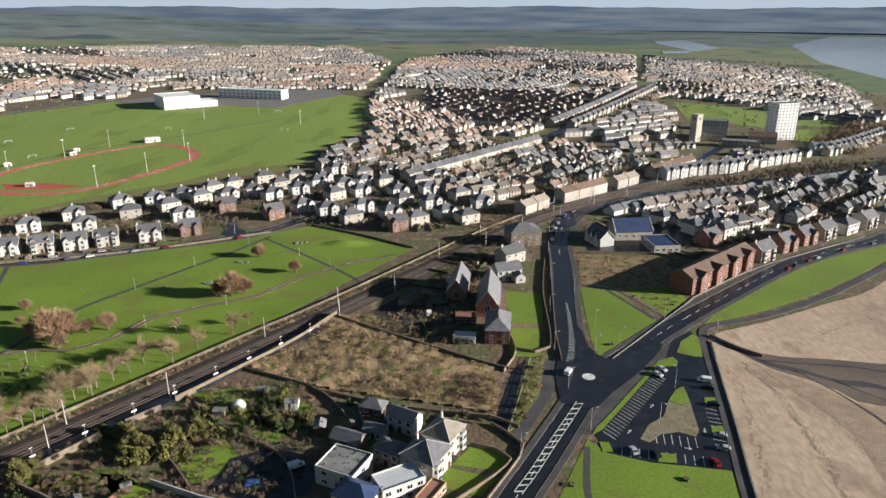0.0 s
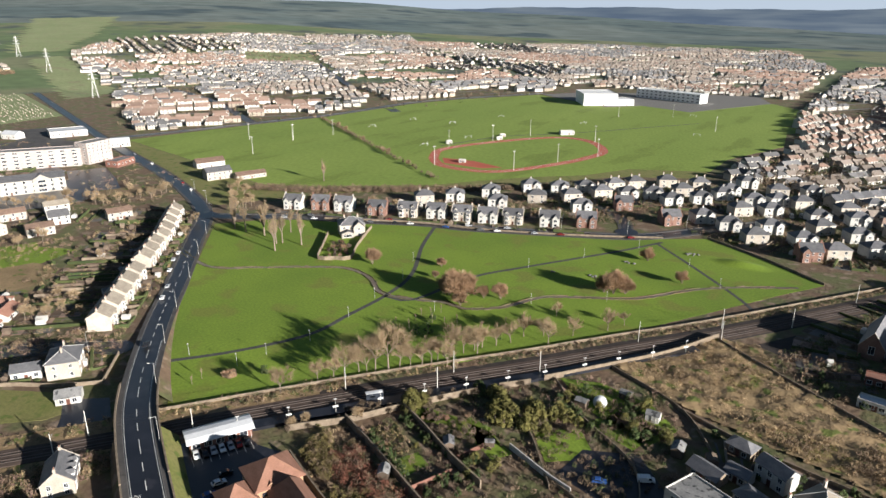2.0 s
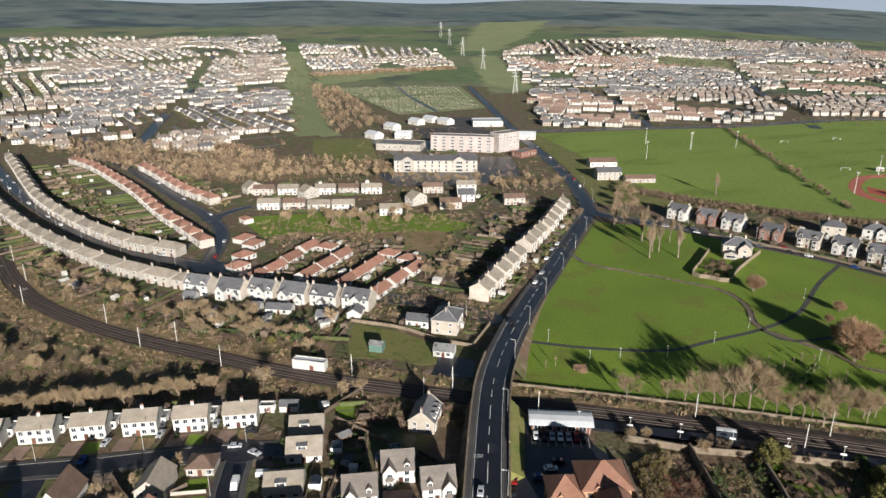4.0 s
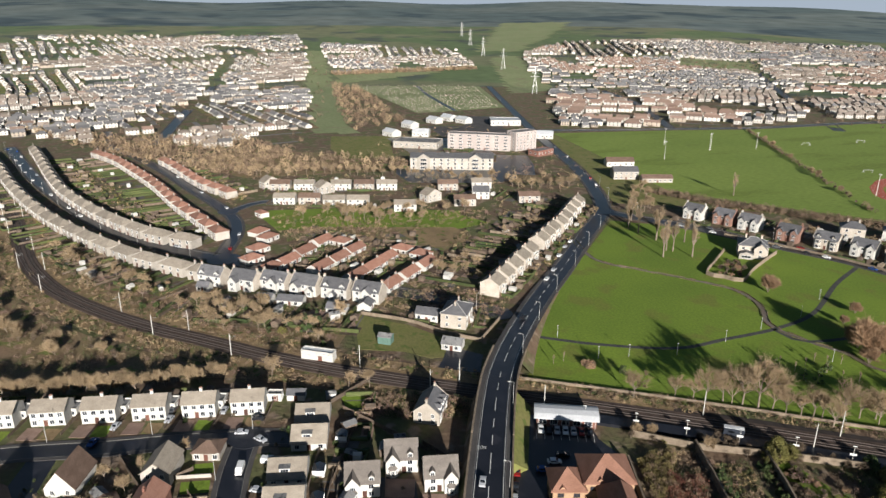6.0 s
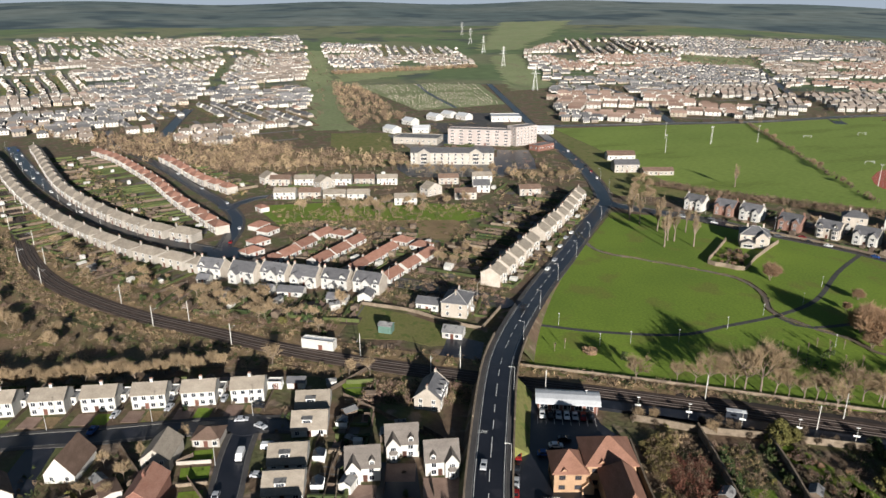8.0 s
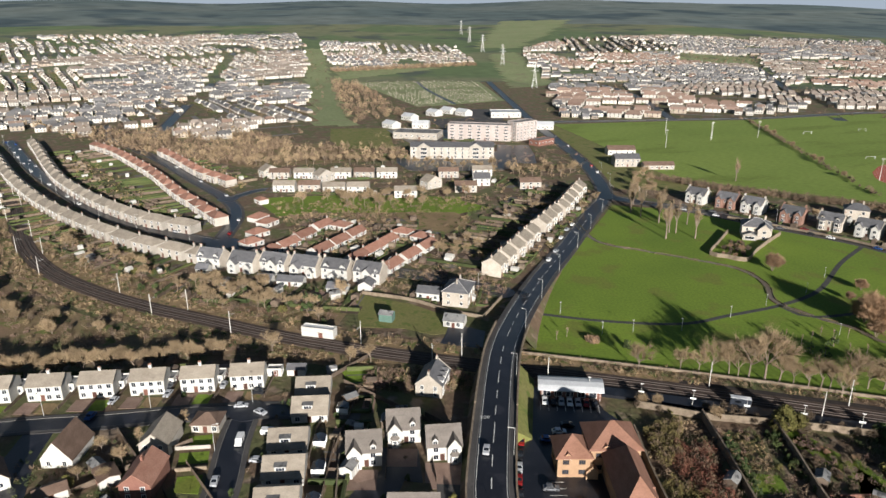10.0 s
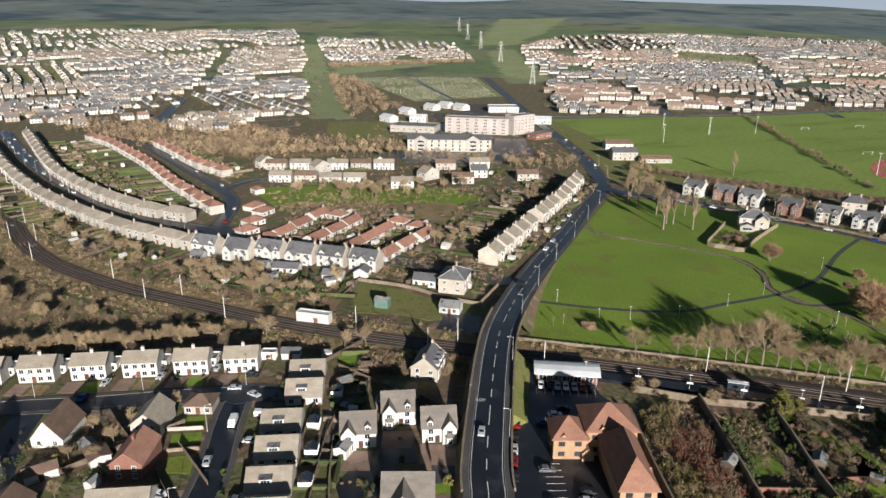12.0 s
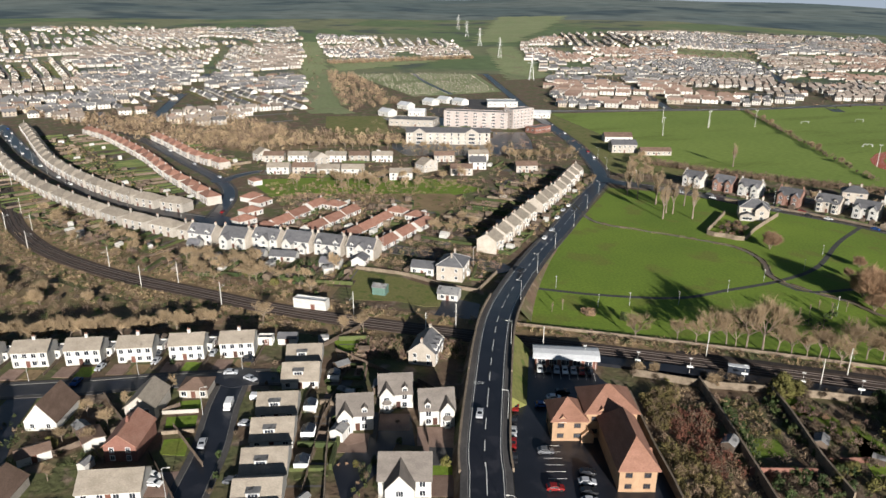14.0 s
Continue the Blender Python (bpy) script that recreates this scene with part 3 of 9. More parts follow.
SCHOOL_ROAD = smooth([(*p, land(*p)) for p in ((-560, 725), (-789, 907), (-1117, 1167), (-1307, 1333))], 30)
FIELD_ROAD = smooth([(-688, 396), (-664, 470), (-640, 560), (-612, 660), (-600, 800), (-575, 880), (-490, 1030)], 15)
LINKS_ROAD = smooth([(240, 620), (290, 680), (330, 640), (400, 690), (520, 800)], 10)
for line, width, foot in ((WEST_ROAD, 11, 2.0), (EAST_ROAD, 9, 2.0), (SCHOOL_ROAD, 10, 2.0), (FIELD_ROAD, 9, 2.0), (LINKS_ROAD, 9, 2.0), (MAIN, 8.6, 1.8), (VILLA_ROAD, 9.0, 2.0), (CRESCENT, 8.0, 2.0), (INNER, 6.5, 1.8), (CLOSE, 5.5, 1.5), (STREET, 6.5, 1.6), (CUL, 6.5, 1.6), (SHORE, 9.0, 2.2),
                          (STATION, 10.0, 2.4), (TERRACE_ROAD, 7.0, 2.0), (PARKROW, 6.0, 1.6), (AVENUE, 10.0, 2.5)):
    bm = bmesh.new()
    strip(bm, line, -width / 2, width / 2, -0.3, 0.07)
    road = solid("road", bm, ASPHALT, "dark damp asphalt street", "road", kind="structure")
    for s in (-1, 1):
        bm = bmesh.new()
        strip(bm, line, s * width / 2, s * (width / 2 + 0.15), -0.3, 0.19)
        solid("kerb", bm, KERB, "grey concrete kerb", "kerb", kind="structure")
        bm = bmesh.new()
        strip(bm, line, s * (width / 2 + 0.15), s * (width / 2 + foot), -0.3, 0.18)
        solid("pavement", bm, FOOTWAY, "grey footway beside the road", "pavement", kind="structure")
bm = bmesh.new()
for line in (MAIN[:90], SHORE[:20], SHORE[34:], CRESCENT[-30:], VILLA_ROAD[8:60], STATION[30:]):
    dashes(bm, line, 0.0, 4.0, 4.0, 0.22, 0.085)
for line in (MAIN[4:60],):
    for o in (-3.9, 3.9):
        dashes(bm, line, o, 400, 0.1, 0.14, 0.085)
solid("lane_markings", bm, PAINT, "worn white road lane markings", "road marking", kind="stuff")
for x, y, r in ((-372, 270, 9), (-364, 24, 9), (-460, 35, 7), (-191, 16.5, 6), (-246, 131, 6), (-128, 391, 7), (76, 412, 8)):
    sheet("road_junction", [(x + r * math.cos(a * 0.3927), y + r * math.sin(a * 0.3927)) for a in range(16)], 0.205, ASPHALT, "dark asphalt road junction", "road")
sheet("road_junction", rounded([(40, 203), (50, 199), (59, 209), (76, 228), (88, 246), (84, 252), (72, 242), (63, 234), (58, 244), (57, 262), (47, 262), (45, 240), (41, 222)], 4), 0.205, ASPHALT, "dark asphalt junction round the mini roundabout", "road")
ring = [(53 + 12.5 * math.cos(a * 0.2618), 221 + 12.5 * math.sin(a * 0.2618)) for a in range(24)]
sheet("roundabout", ring, 0.215, ASPHALT, "dark asphalt mini roundabout", "road")
sheet("roundabout_dome", [(53 + 2.4 * math.cos(a * 0.3927), 220.3 + 2.4 * math.sin(a * 0.3927)) for a in range(16)], 0.26, PAINT, "white painted roundabout dome", "road marking")
sheet("car_park", [(47.8, 184.9), (76.5, 223.7), (85.5, 233), (88, 240), (93, 250), (103, 258), (106, 254), (98.5, 223.7), (90.5, 187.6), (85, 166.6), (61.4, 170.6), (49.7, 175)], 0.05, ASPHALT, "dark asphalt seaside car park", "car park")
sheet("station_yard", [(-172, 101), (-163, 121), (-150, 118), (-138, 120), (-128, 116), (-98, 104), (-94, 90), (-98, 66), (-110, 67), (-132, 77), (-150, 90)], 0.03, ASPHALT, "dark asphalt station car park", "car park")

# ---------------------------------------------------------------- railway
RAILWAY = smooth([(254, 549), (214, 530), (181, 519), (155, 503), (129, 482), (81, 441), (39, 396), (-11, 328), (-48, 277), (-76, 242), (-99, 212), (-133, 170), (-160, 135), (-188, 97), (-203, 77), (-222, 53), (-242, 31), (-264, 10), (-289, -14), (-317, -36), (-350, -56), (-389, -71), (-433, -82), (-501, -97), (-640, -140)], 3)
bm = bmesh.new()
strip(bm, RAILWAY, -4.4, 4.6, -0.2, 0.25)
solid("track_bed", bm, BALLAST, "brown stone ballast bed", "railway", kind="structure")
# Darker strips flanking the ballast along the station length.
bm = bmesh.new()
strip(bm, RAILWAY[66:190], 4.6, 7.2, -0.2, 0.12)
strip(bm, RAILWAY[66:190], -5.4, -4.4, -0.2, 0.12)
solid("track_edge", bm, DARK_GROUND, "dark strip beside the tracks", "railway", kind="structure")
railway = thing("railway_track", "two rusty rail tracks on concrete sleepers", "railway")
for off in (-1.85, 1.85):
    for g in (-0.72, 0.72):
        bm = bmesh.new()
        strip(bm, RAILWAY, off + g - 0.04, off + g + 0.04, 0.3, 0.5)
        part("rail", bm, RAIL, railway)
bm = bmesh.new()
tie = smooth([tuple(p) for p in RAILWAY[::6]], 0.8)
for p, s in zip(tie, sides(tie)):
    f = Vector((-s.y, s.x, 0)) * 0.13
    for off in (-1.85, 1.85):
        c = p + s * off
        q = [c + s * 1.25 + f, c - s * 1.25 + f, c - s * 1.25 - f, c + s * 1.25 - f]
        bm.faces.new([bm.verts.new((v.x, v.y, 0.31)) for v in q])
tagged(part("sleeper", bm, SLEEPER, railway), kind="stuff")
for o0, o1, lo, hi in ((5.0, 13.0, 186, 330), (-14.0, -4.8, 204, 330)):
    bm = bmesh.new()
    seg = RAILWAY[lo:hi]
    strip(bm, seg, o0, o1, -0.3, 0.06)
    solid("railway_bank", bm, ROUGH_GRASS, "brown dead grass beside the railway", "bank", kind="structure")
PLATFORM = [p for p in RAILWAY if -172 < p.x < -58 and p.y > 100]
bm = bmesh.new()
strip(bm, PLATFORM, -10.2, -5.4, -0.2, 1.0)
solid("platform", bm, ASPHALT, "dark station platform surface", "platform", kind="structure")


def wall_line(name, pts, h, w, mat, label, step=5.0, z=0.0):
    bm = bmesh.new()
    strip(bm, smooth(pts, step), -w / 2, w / 2, -0.3, h + z)
    return solid(name, bm, mat, label, "wall", kind="structure")


wall_line("railway_wall", [(p + s * 12.5).xy[:] for p, s in list(zip(RAILWAY, sides(RAILWAY)))[70:210:6]], 1.1, 0.4, WALLSTONE, "long weathered stone boundary wall beside the railway")
sheet("verge", [(-680, 397), (-573, 361), (-498, 337), (-430, 310), (-386, 290), (-362, 330), (-353, 377), (-405, 349), (-520, 375), (-664, 403)], 0.015, MEADOW, "rough grass between the road and the playing field", "verge")
sheet("school_yard", [(-309, 968), (-235, 940), (-160, 1096), (-192, 1180), (-300, 1150), (-440, 1080), (-486, 1012), (-346, 930)], 0.12, KERB, "grey school yard and car park", "car park")


# ---------------------------------------------------------------- houses
WINDOWS = {}


def window_mesh(w, h, bars=1, frame_mat=None):
    """A framed window standing in the xz plane, looking along -y: frame, sill and recessed panes in one skin."""
    key = (w, h, bars, frame_mat)
    if key not in WINDOWS:
        bm = bmesh.new()
        t, made = 0.1, {}

        def v(x, y, z):
            k = (round(x, 4), y, round(z, 4))
            if k not in made:
                made[k] = bm.verts.new(k)
            return made[k]

        def quad(pts, mi=0):
            bm.faces.new([v(*p) for p in pts]).material_index = mi

        cut = [-w / 2 - t]
        for i in range(bars + 1):
            x0, x1 = -w / 2 + w * i / (bars + 1), -w / 2 + w * (i + 1) / (bars + 1)
            cut += [x0 + (0.03 if i else 0), x1 - (0.03 if i < bars else 0)]
        cut.append(w / 2 + t)
        zs = (-h / 2 - 0.14, -h / 2, h / 2, h / 2 + t)
        for i, (x0, x1) in enumerate(zip(cut, cut[1:])):
            for j, (z0, z1) in enumerate(zip(zs, zs[1:])):
                if j == 1 and i % 2:
                    for p, q in (((x0, z0), (x1, z0)), ((x1, z0), (x1, z1)), ((x1, z1), (x0, z1)), ((x0, z1), (x0, z0))):
                        quad(((p[0], -0.09, p[1]), (q[0], -0.09, q[1]), (q[0], -0.02, q[1]), (p[0], -0.02, p[1])))
                    quad(((x0, -0.02, z0), (x1, -0.02, z0), (x1, -0.02, z1), (x0, -0.02, z1)), 1)
                else:
                    quad(((x0, -0.09, z0), (x1, -0.09, z0), (x1, -0.09, z1), (x0, -0.09, z1)))
            quad(((x0, -0.09, zs[3]), (x1, -0.09, zs[3]), (x1, 0.05, zs[3]), (x0, 0.05, zs[3])))
            quad(((x0, 0.05, zs[0]), (x1, 0.05, zs[0]), (x1, -0.09, zs[0]), (x0, -0.09, zs[0])))
        for z0, z1 in zip(zs, zs[1:]):
            quad(((cut[0], 0.05, z0), (cut[0], -0.09, z0), (cut[0], -0.09, z1), (cut[0], 0.05, z1)))
            quad(((cut[-1], -0.09, z0), (cut[-1], 0.05, z0), (cut[-1], 0.05, z1), (cut[-1], -0.09, z1)))
        me = bpy.data.meshes.new("window")
        bm.to_mesh(me)
        bm.free()
        me.materials.append(frame_mat or FRAME)
        me.materials.append(GLASS)
        WINDOWS[key] = me
    return WINDOWS[key]


def window(parent, x, y, z, w=1.2, h=1.4, turn=0, bars=1, frame_mat=None):
    ob = new("window", window_mesh(w, h, bars, frame_mat))
    ob.parent = parent
    ob.matrix_basis = pose(x, y, z, 0, 0, turn)
    return ob


def door(parent, x, y, w=1.0, h=2.1, mat=None, turn=0):
    bm = bmesh.new()
    box(bm, -w / 2, w / 2, -0.05, 0.05, 0, h)
    box(bm, -w / 2 - 0.1, -w / 2, -0.09, 0.05, 0, h + 0.1)
    box(bm, w / 2, w / 2 + 0.1, -0.09, 0.05, 0, h + 0.1)
    ob = part("door", bm, mat or DOOR, parent)
    ob.matrix_basis = pose(x, y, 0.02, 0, 0, turn)


def gable_roof(bm, x0, x1, w, h, rise, over=0.35, axis="x", thick=0.18, mi=0):
    """Two slopes over a block as wide as w, eaves at h, ridge along the axis at h + rise."""
    k = rise / (w / 2)
    e = w / 2 + over
    prism(bm, [(-e, h - over * k), (0, h + rise), (e, h - over * k), (e, h - over * k + thick), (0, h + rise + thick), (-e, h - over * k + thick)], x0, x1, axis, mi)


def hip_roof(bm, L, w, h, rise, over=0.4, thick=0.15):
    a, b, r = L / 2 + over, w / 2 + over, max(0.0, (L - w) / 2)
    lo = [bm.verts.new((x, y, h)) for x, y in ((-a, -b), (a, -b), (a, b), (-a, b))]
    up = [bm.verts.new((x, y, h + thick)) for x, y in ((-a, -b), (a, -b), (a, b), (-a, b))]
    p, q = bm.verts.new((-r - 0.01, 0, h + rise)), bm.verts.new((r + 0.01, 0, h + rise))
    bm.faces.new(lo[::-1])
    for i in range(4):
        bm.faces.new((lo[i], lo[(i + 1) % 4], up[(i + 1) % 4], up[i]))
    bm.faces.new((up[0], up[1], q, p))
    bm.faces.new((up[1], up[2], q))
    bm.faces.new((up[2], up[3], p, q))
    bm.faces.new((up[3], up[0], p))


def chimney(parent, x, y, z0, z1, w=0.9, d=0.6, mat=None, pots=3):
    bm = bmesh.new()
    box(bm, -w / 2, w / 2, -d / 2, d / 2, z0, z1)
    box(bm, -w / 2 - 0.07, w / 2 + 0.07, -d / 2 - 0.07, d / 2 + 0.07, z1, z1 + 0.12)
    for i in range(pots):
        px = -w / 2 + w * (i + 0.5) / pots
        tube(bm, (px, 0, z1 + 0.1), (px, 0, z1 + 0.6), 0.13, 0.1, 6, 1)
    part("chimney", bm, [mat or STONE, REDTILE], parent).matrix_basis = pose(x, y, 0)


def dormer(parent, x, y, z, w, h, d, wall, roof, flat=False, turn=0):
    """A dormer whose face stands at (x, y, z) and which runs back d metres into the roof."""
    bm = bmesh.new()
    if flat:
        box(bm, -w / 2, w / 2, 0, d, 0, h)
    else:
        prism(bm, [(-w / 2, 0), (w / 2, 0), (w / 2, h), (0, h + w * 0.45), (-w / 2, h)], 0, d, "y")
    o = part("dormer", bm, wall, parent)
    o.matrix_basis = pose(x, y, z, 0, 0, turn)
    bm = bmesh.new()
    if flat:
        box(bm, -w / 2 - 0.15, w / 2 + 0.15, -0.2, d, h, h + 0.15)
    else:
        gable_roof(bm, -0.25, d, w, h, w * 0.45, 0.15, "y", 0.1)
    part("dormer_roof", bm, roof, o)
    window(o, 0, -0.02, h / 2, w * 0.72, h * 0.68, 0, 1 if w < 2 else 2)
    return o


def house(name, label, L, W, H, rise, wall, roof, category="house", group="", hip=False, chimneys=(), storeys=2, cols=3, back=False, doors=(0,), bars=1, win=(1.3, 1.45), ends=0,
          parapet=None, caps=None):
    """A house block: ridge along x, front towards -y."""
    e = thing(name, label, category, group)
    bm = bmesh.new()
    if hip:
        box(bm, -L / 2, L / 2, -W / 2, W / 2, -0.3, H)
    else:
        prism(bm, [(-W / 2, -0.3), (W / 2, -0.3), (W / 2, H), (0, H + rise), (-W / 2, H)], -L / 2, L / 2)
    part("wall", bm, wall, e)
    bm = bmesh.new()
    if hip:
        hip_roof(bm, L, W, H, rise)
    else:
        gable_roof(bm, -L / 2 - 0.3, L / 2 + 0.3, W, H, rise)
    part("roof", bm, roof, e)
    if caps and hip:
        a, b, r = L / 2 + 0.4, W / 2 + 0.4, max(0.0, (L - W) / 2)
        for p, q in (((-a, -b), (-r, 0)), ((-a, b), (-r, 0)), ((a, -b), (r, 0)), ((a, b), (r, 0)), ((-r - 0.05, 0), (r + 0.05, 0))):
            bm = bmesh.new()
            tube(bm, (*p, H + rise + 0.03 if p[1] == 0 else H + 0.18), (*q, H + rise + 0.03), 0.13, 0.13, 6)
            part("ridge_cap", bm, caps, e)
    if parapet and not hip:
        for s in (-1, 1):
            bm = bmesh.new()
            gable_roof(bm, s * (L / 2 + 0.32) - 0.2, s * (L / 2 + 0.32) + 0.2, W, H + 0.06, rise, 0.3, "x", 0.3)
            part("gable_coping", bm, parapet, e)
    for c in chimneys:
        x, y = c[:2]
        base = H + rise * (1 - min(1, abs(y) / (W / 2))) - 0.8
        chimney(e, x, y, base, H + rise + 1.1, mat=c[2] if len(c) > 2 else wall)
    sh = H / storeys
    for s in range(storeys):
        z = s * sh + sh * 0.52
        for i in range(cols):
            x = -L / 2 + L * (i + 0.5) / cols
            if s == 0 and any(abs(x - d) < 0.9 for d in doors):
                continue
            window(e, x, -W / 2 - 0.02, z, *win, 0, bars)
            if back:
                window(e, x, W / 2 + 0.02, z, win[0] * 0.85, win[1] * 0.85, 180, bars)
        for k in range(ends):
            for s2 in (-1, 1):
                window(e, s2 * (L / 2 + 0.02), -W / 2 + W * (k + 0.5) / ends, z, 1.0, 1.3, 90 * s2, bars)
    for d in doors:
        door(e, d, -W / 2 - 0.02)
    return e


def wing(e, x, w, y0, y1, H, rise, wall, roof, win=(1.5, 1.5), storeys=2, over=0.25, parapet=None):
    """A gabled wing whose face, at y0, looks to the front."""
    bm = bmesh.new()
    prism(bm, [(-w / 2, -0.3), (w / 2, -0.3), (w / 2, H), (0, H + rise), (-w / 2, H)], y0, y1, "y")
    o = part("wing", bm, wall, e)
    o.matrix_basis = pose(x, 0, 0)
    bm = bmesh.new()
    gable_roof(bm, y0 - 0.25, y1, w, H, rise, over, "y", 0.16)
    part("wing_roof", bm, roof, o)
    for s in range(storeys):
        window(o, 0, y0 - 0.02, H / storeys * (s + 0.52), *win, 0, 2)
    return o


def bay(e, x, y, w, h, wall, roof):
    """A canted bay window, its back on the wall at y."""
    bm = bmesh.new()
    d = 1.0
    prof = [(-w / 2, 0), (-w / 2 + 0.6, -d), (w / 2 - 0.6, -d), (w / 2, 0)]
    lo, up = [[bm.verts.new((u, v, z)) for u, v in prof] for z in (-0.3, h)]
    for i in range(3):
        bm.faces.new((lo[i], lo[i + 1], up[i + 1], up[i]))
    bm.faces.new(up)
    o = part("bay", bm, wall, e)
    o.matrix_basis = pose(x, y, 0)
    bm = bmesh.new()
    top = [bm.verts.new((u * 1.08, v * 1.12, h)) for u, v in prof]
    k = [bm.verts.new((u * 0.6, 0, h + 0.9)) for u in (-w / 2, w / 2)]
    bm.faces.new(top[::-1])
    bm.faces.new((top[0], top[1], k[0]))
    bm.faces.new((top[1], top[2], k[1], k[0]))
    bm.faces.new((top[2], top[3], k[1]))
    part("bay_roof", bm, roof, o)
    for z in ((1.5, 4.2) if h > 4 else (1.5,)):
        window(o, 0, -d - 0.02, z, w - 1.7, 1.6, 0, 1)
        for s in (-1, 1):
            window(o, s * (w / 2 - 0.28), -0.52, z, 0.6, 1.6, s * 58, 0)


# white two-storey houses along the street behind the railway trees
white_house = Stock(house("detached_house", "white rendered house with pale grey tiled gable roof", 10.6, 8.0, 5.2, 2.3, RENDER_WHITE, GREYTILE, group="street of white houses", chimneys=((0.5, 0, RENDER_WHITE),), cols=4, doors=(-0.6,)))
white_house.row((-225, -57), (-204, 18), 6, 1, 4.2)
# dormer bungalows
bung = house("dormer_bungalow", "low bungalow with pale tiled roof and boxy white dormer", 10.6, 10.6, 2.6, 3.3, RENDER_WHITE, GREYTILE, group="dormer bungalows", storeys=1, cols=3)
dormer(bung, -0.6, -3.7, 3.3, 3.0, 1.6, 3.6, RENDER_WHITE, FLATROOF, True)
bung = Stock(bung)
for x, y in ((-194, 37.8), (-182.6, 34.5), (-168.2, 25.4), (-156, 22.2), (-143.7, 18.4), (-132.7, 15.2), (-121, 12)):
    bung.put(x, y, facing(0.95, -0.3))
# new white houses with steep front gables
det = house("detached_house", "white modern house with dark taupe tiled roof and steep front gable", 9.4, 8.6, 4.6, 4.0, RENDER_WHITE, TAUPETILE, group="gabled white houses", cols=2, doors=())
wing(det, -2.6, 3.8, -5.6, 0.5, 4.8, 2.5, RENDER_WHITE, TAUPETILE)
dormer(det, 2.5, -3.9, 4.7, 1.5, 1.5, 2.5, RENDER_WHITE, TAUPETILE)
door(det, 0.6, -4.32)
bay(det, -2.6, -5.6, 2.6, 2.6, RENDER_WHITE, TAUPETILE)
det = Stock(det)
for x, y in ((-155.2, 43.6), (-161.3, 56.9)):
    det.put(x, y, facing(0.96, -0.28))
det2 = house("detached_house", "white modern house with dark taupe tiled roof and steep front gable", 9.4, 8.6, 4.6, 4.0, RENDER_WHITE, TAUPETILE, group="gabled white houses", cols=2, doors=())
wing(det2, 2.6, 3.8, -5.6, 0.5, 4.8, 2.5, RENDER_WHITE, TAUPETILE)
dormer(det2, -2.5, -3.9, 4.7, 1.5, 1.5, 2.5, RENDER_WHITE, TAUPETILE)
door(det2, -0.6, -4.32)
bay(det2, 2.6, -5.6, 2.6, 2.6, RENDER_WHITE, TAUPETILE)
Stock(det2).put(-149.7, 64.6, facing(0.96, -0.28))
det3 = house("detached_house", "large white house with grey-brown tiled roof and wide gables", 12, 9, 4.8, 4.2, RENDER_WHITE, TAUPETILE, cols=3, doors=(0,))
wing(det3, -1.0, 6.5, -7.6, 0.5, 4.6, 3.6, RENDER_WHITE, TAUPETILE)
Stock(det3).put(-125.5, 47.5, facing(0.93, -0.37))
# houses of mixed kinds in the near corner
Stock(house("chalet_house", "white house under a tall brown tiled roof", 12, 8.5, 2.8, 5.2, RENDER_WHITE, BROWNTILE, storeys=1, cols=3, ends=2)).put(-187, -32, facing(-0.37, -0.93))
Stock(house("chalet_house", "white gabled house with a brown tiled roof", 11, 8.5, 3.0, 4.6, RENDER_WHITE, BROWNTILE, storeys=1, cols=3, ends=2)).put(-181, -50, facing(0.3, -0.95))
Stock(house("gabled_house", "cream gabled house with grey tiled roof", 11, 8, 4.0, 3.2, RENDER_CREAM, GREYTILE, cols=3, ends=2)).put(-182, -8, facing(-0.37, -0.93))
Stock(house("gabled_house", "brick gabled house with red tiled roof", 12, 8, 4.4, 3.2, RED_BRICK, REDTILE, cols=3, ends=2, chimneys=((0, 0, RED_BRICK),))).put(-165, -12, facing(-0.37, -0.93))
Stock(house("garden_bungalow", "small brown hipped bungalow at the street corner", 8, 7, 2.6, 2.2, RENDER_CREAM, BROWNTILE, hip=True, storeys=1)).put(-187, 5, facing(0.93, -0.37))
Stock(house("bungalow", "wide bungalow with pale tiled roof", 14, 8.6, 2.7, 3.0, RENDER_WHITE, GREYTILE, storeys=1, cols=4)).put(-148.6, -15.1, facing(0.96, -0.28))
Stock(house("bungalow", "bungalow with dark brown roof", 12, 9, 2.7, 3.2, RENDER_CREAM, BROWNTILE, storeys=1, cols=3)).put(-154, -40, facing(-0.37, -0.93))

Stock(house("garage", "white garage with a dark flat felt roof", 6.5, 5, 2.7, 0.6, RENDER_WHITE, BROWNTILE, "garage", storeys=1, cols=1)).put(-170.5, -21.4, facing(0.3, -0.95))
Stock(house("garage", "small white garage with brown tiled roof", 7.5, 4.5, 2.4, 1.0, RENDER_WHITE, BROWNTILE, "garage", storeys=1, cols=1)).put(-168.9, -34.2, facing(0.9, 0.2))

# the crescent of grey-roofed terraces
block = Stock(house("terrace_block", "block of pebble-dashed terraced houses with grey roof", 16.2, 8.4, 5.0, 3.0, RENDER_CREAM, GREYTILE, "terraced house", "crescent terraces", hip=True, cols=3, doors=(-5, 5), chimneys=((-6, 0),)))


def along(stock, pts, pitch, inset, side=1):
    line = smooth(pts, 1.0)
    nm = sides(line)
    run = pitch / 2
    for a, b, n in zip(line, line[1:], nm):
        run += (b - a).length
        if run >= pitch:
            run -= pitch
            stock.put(a.x - n.x * inset * side, a.y - n.y * inset * side, facing(n.x * side, n.y * side))


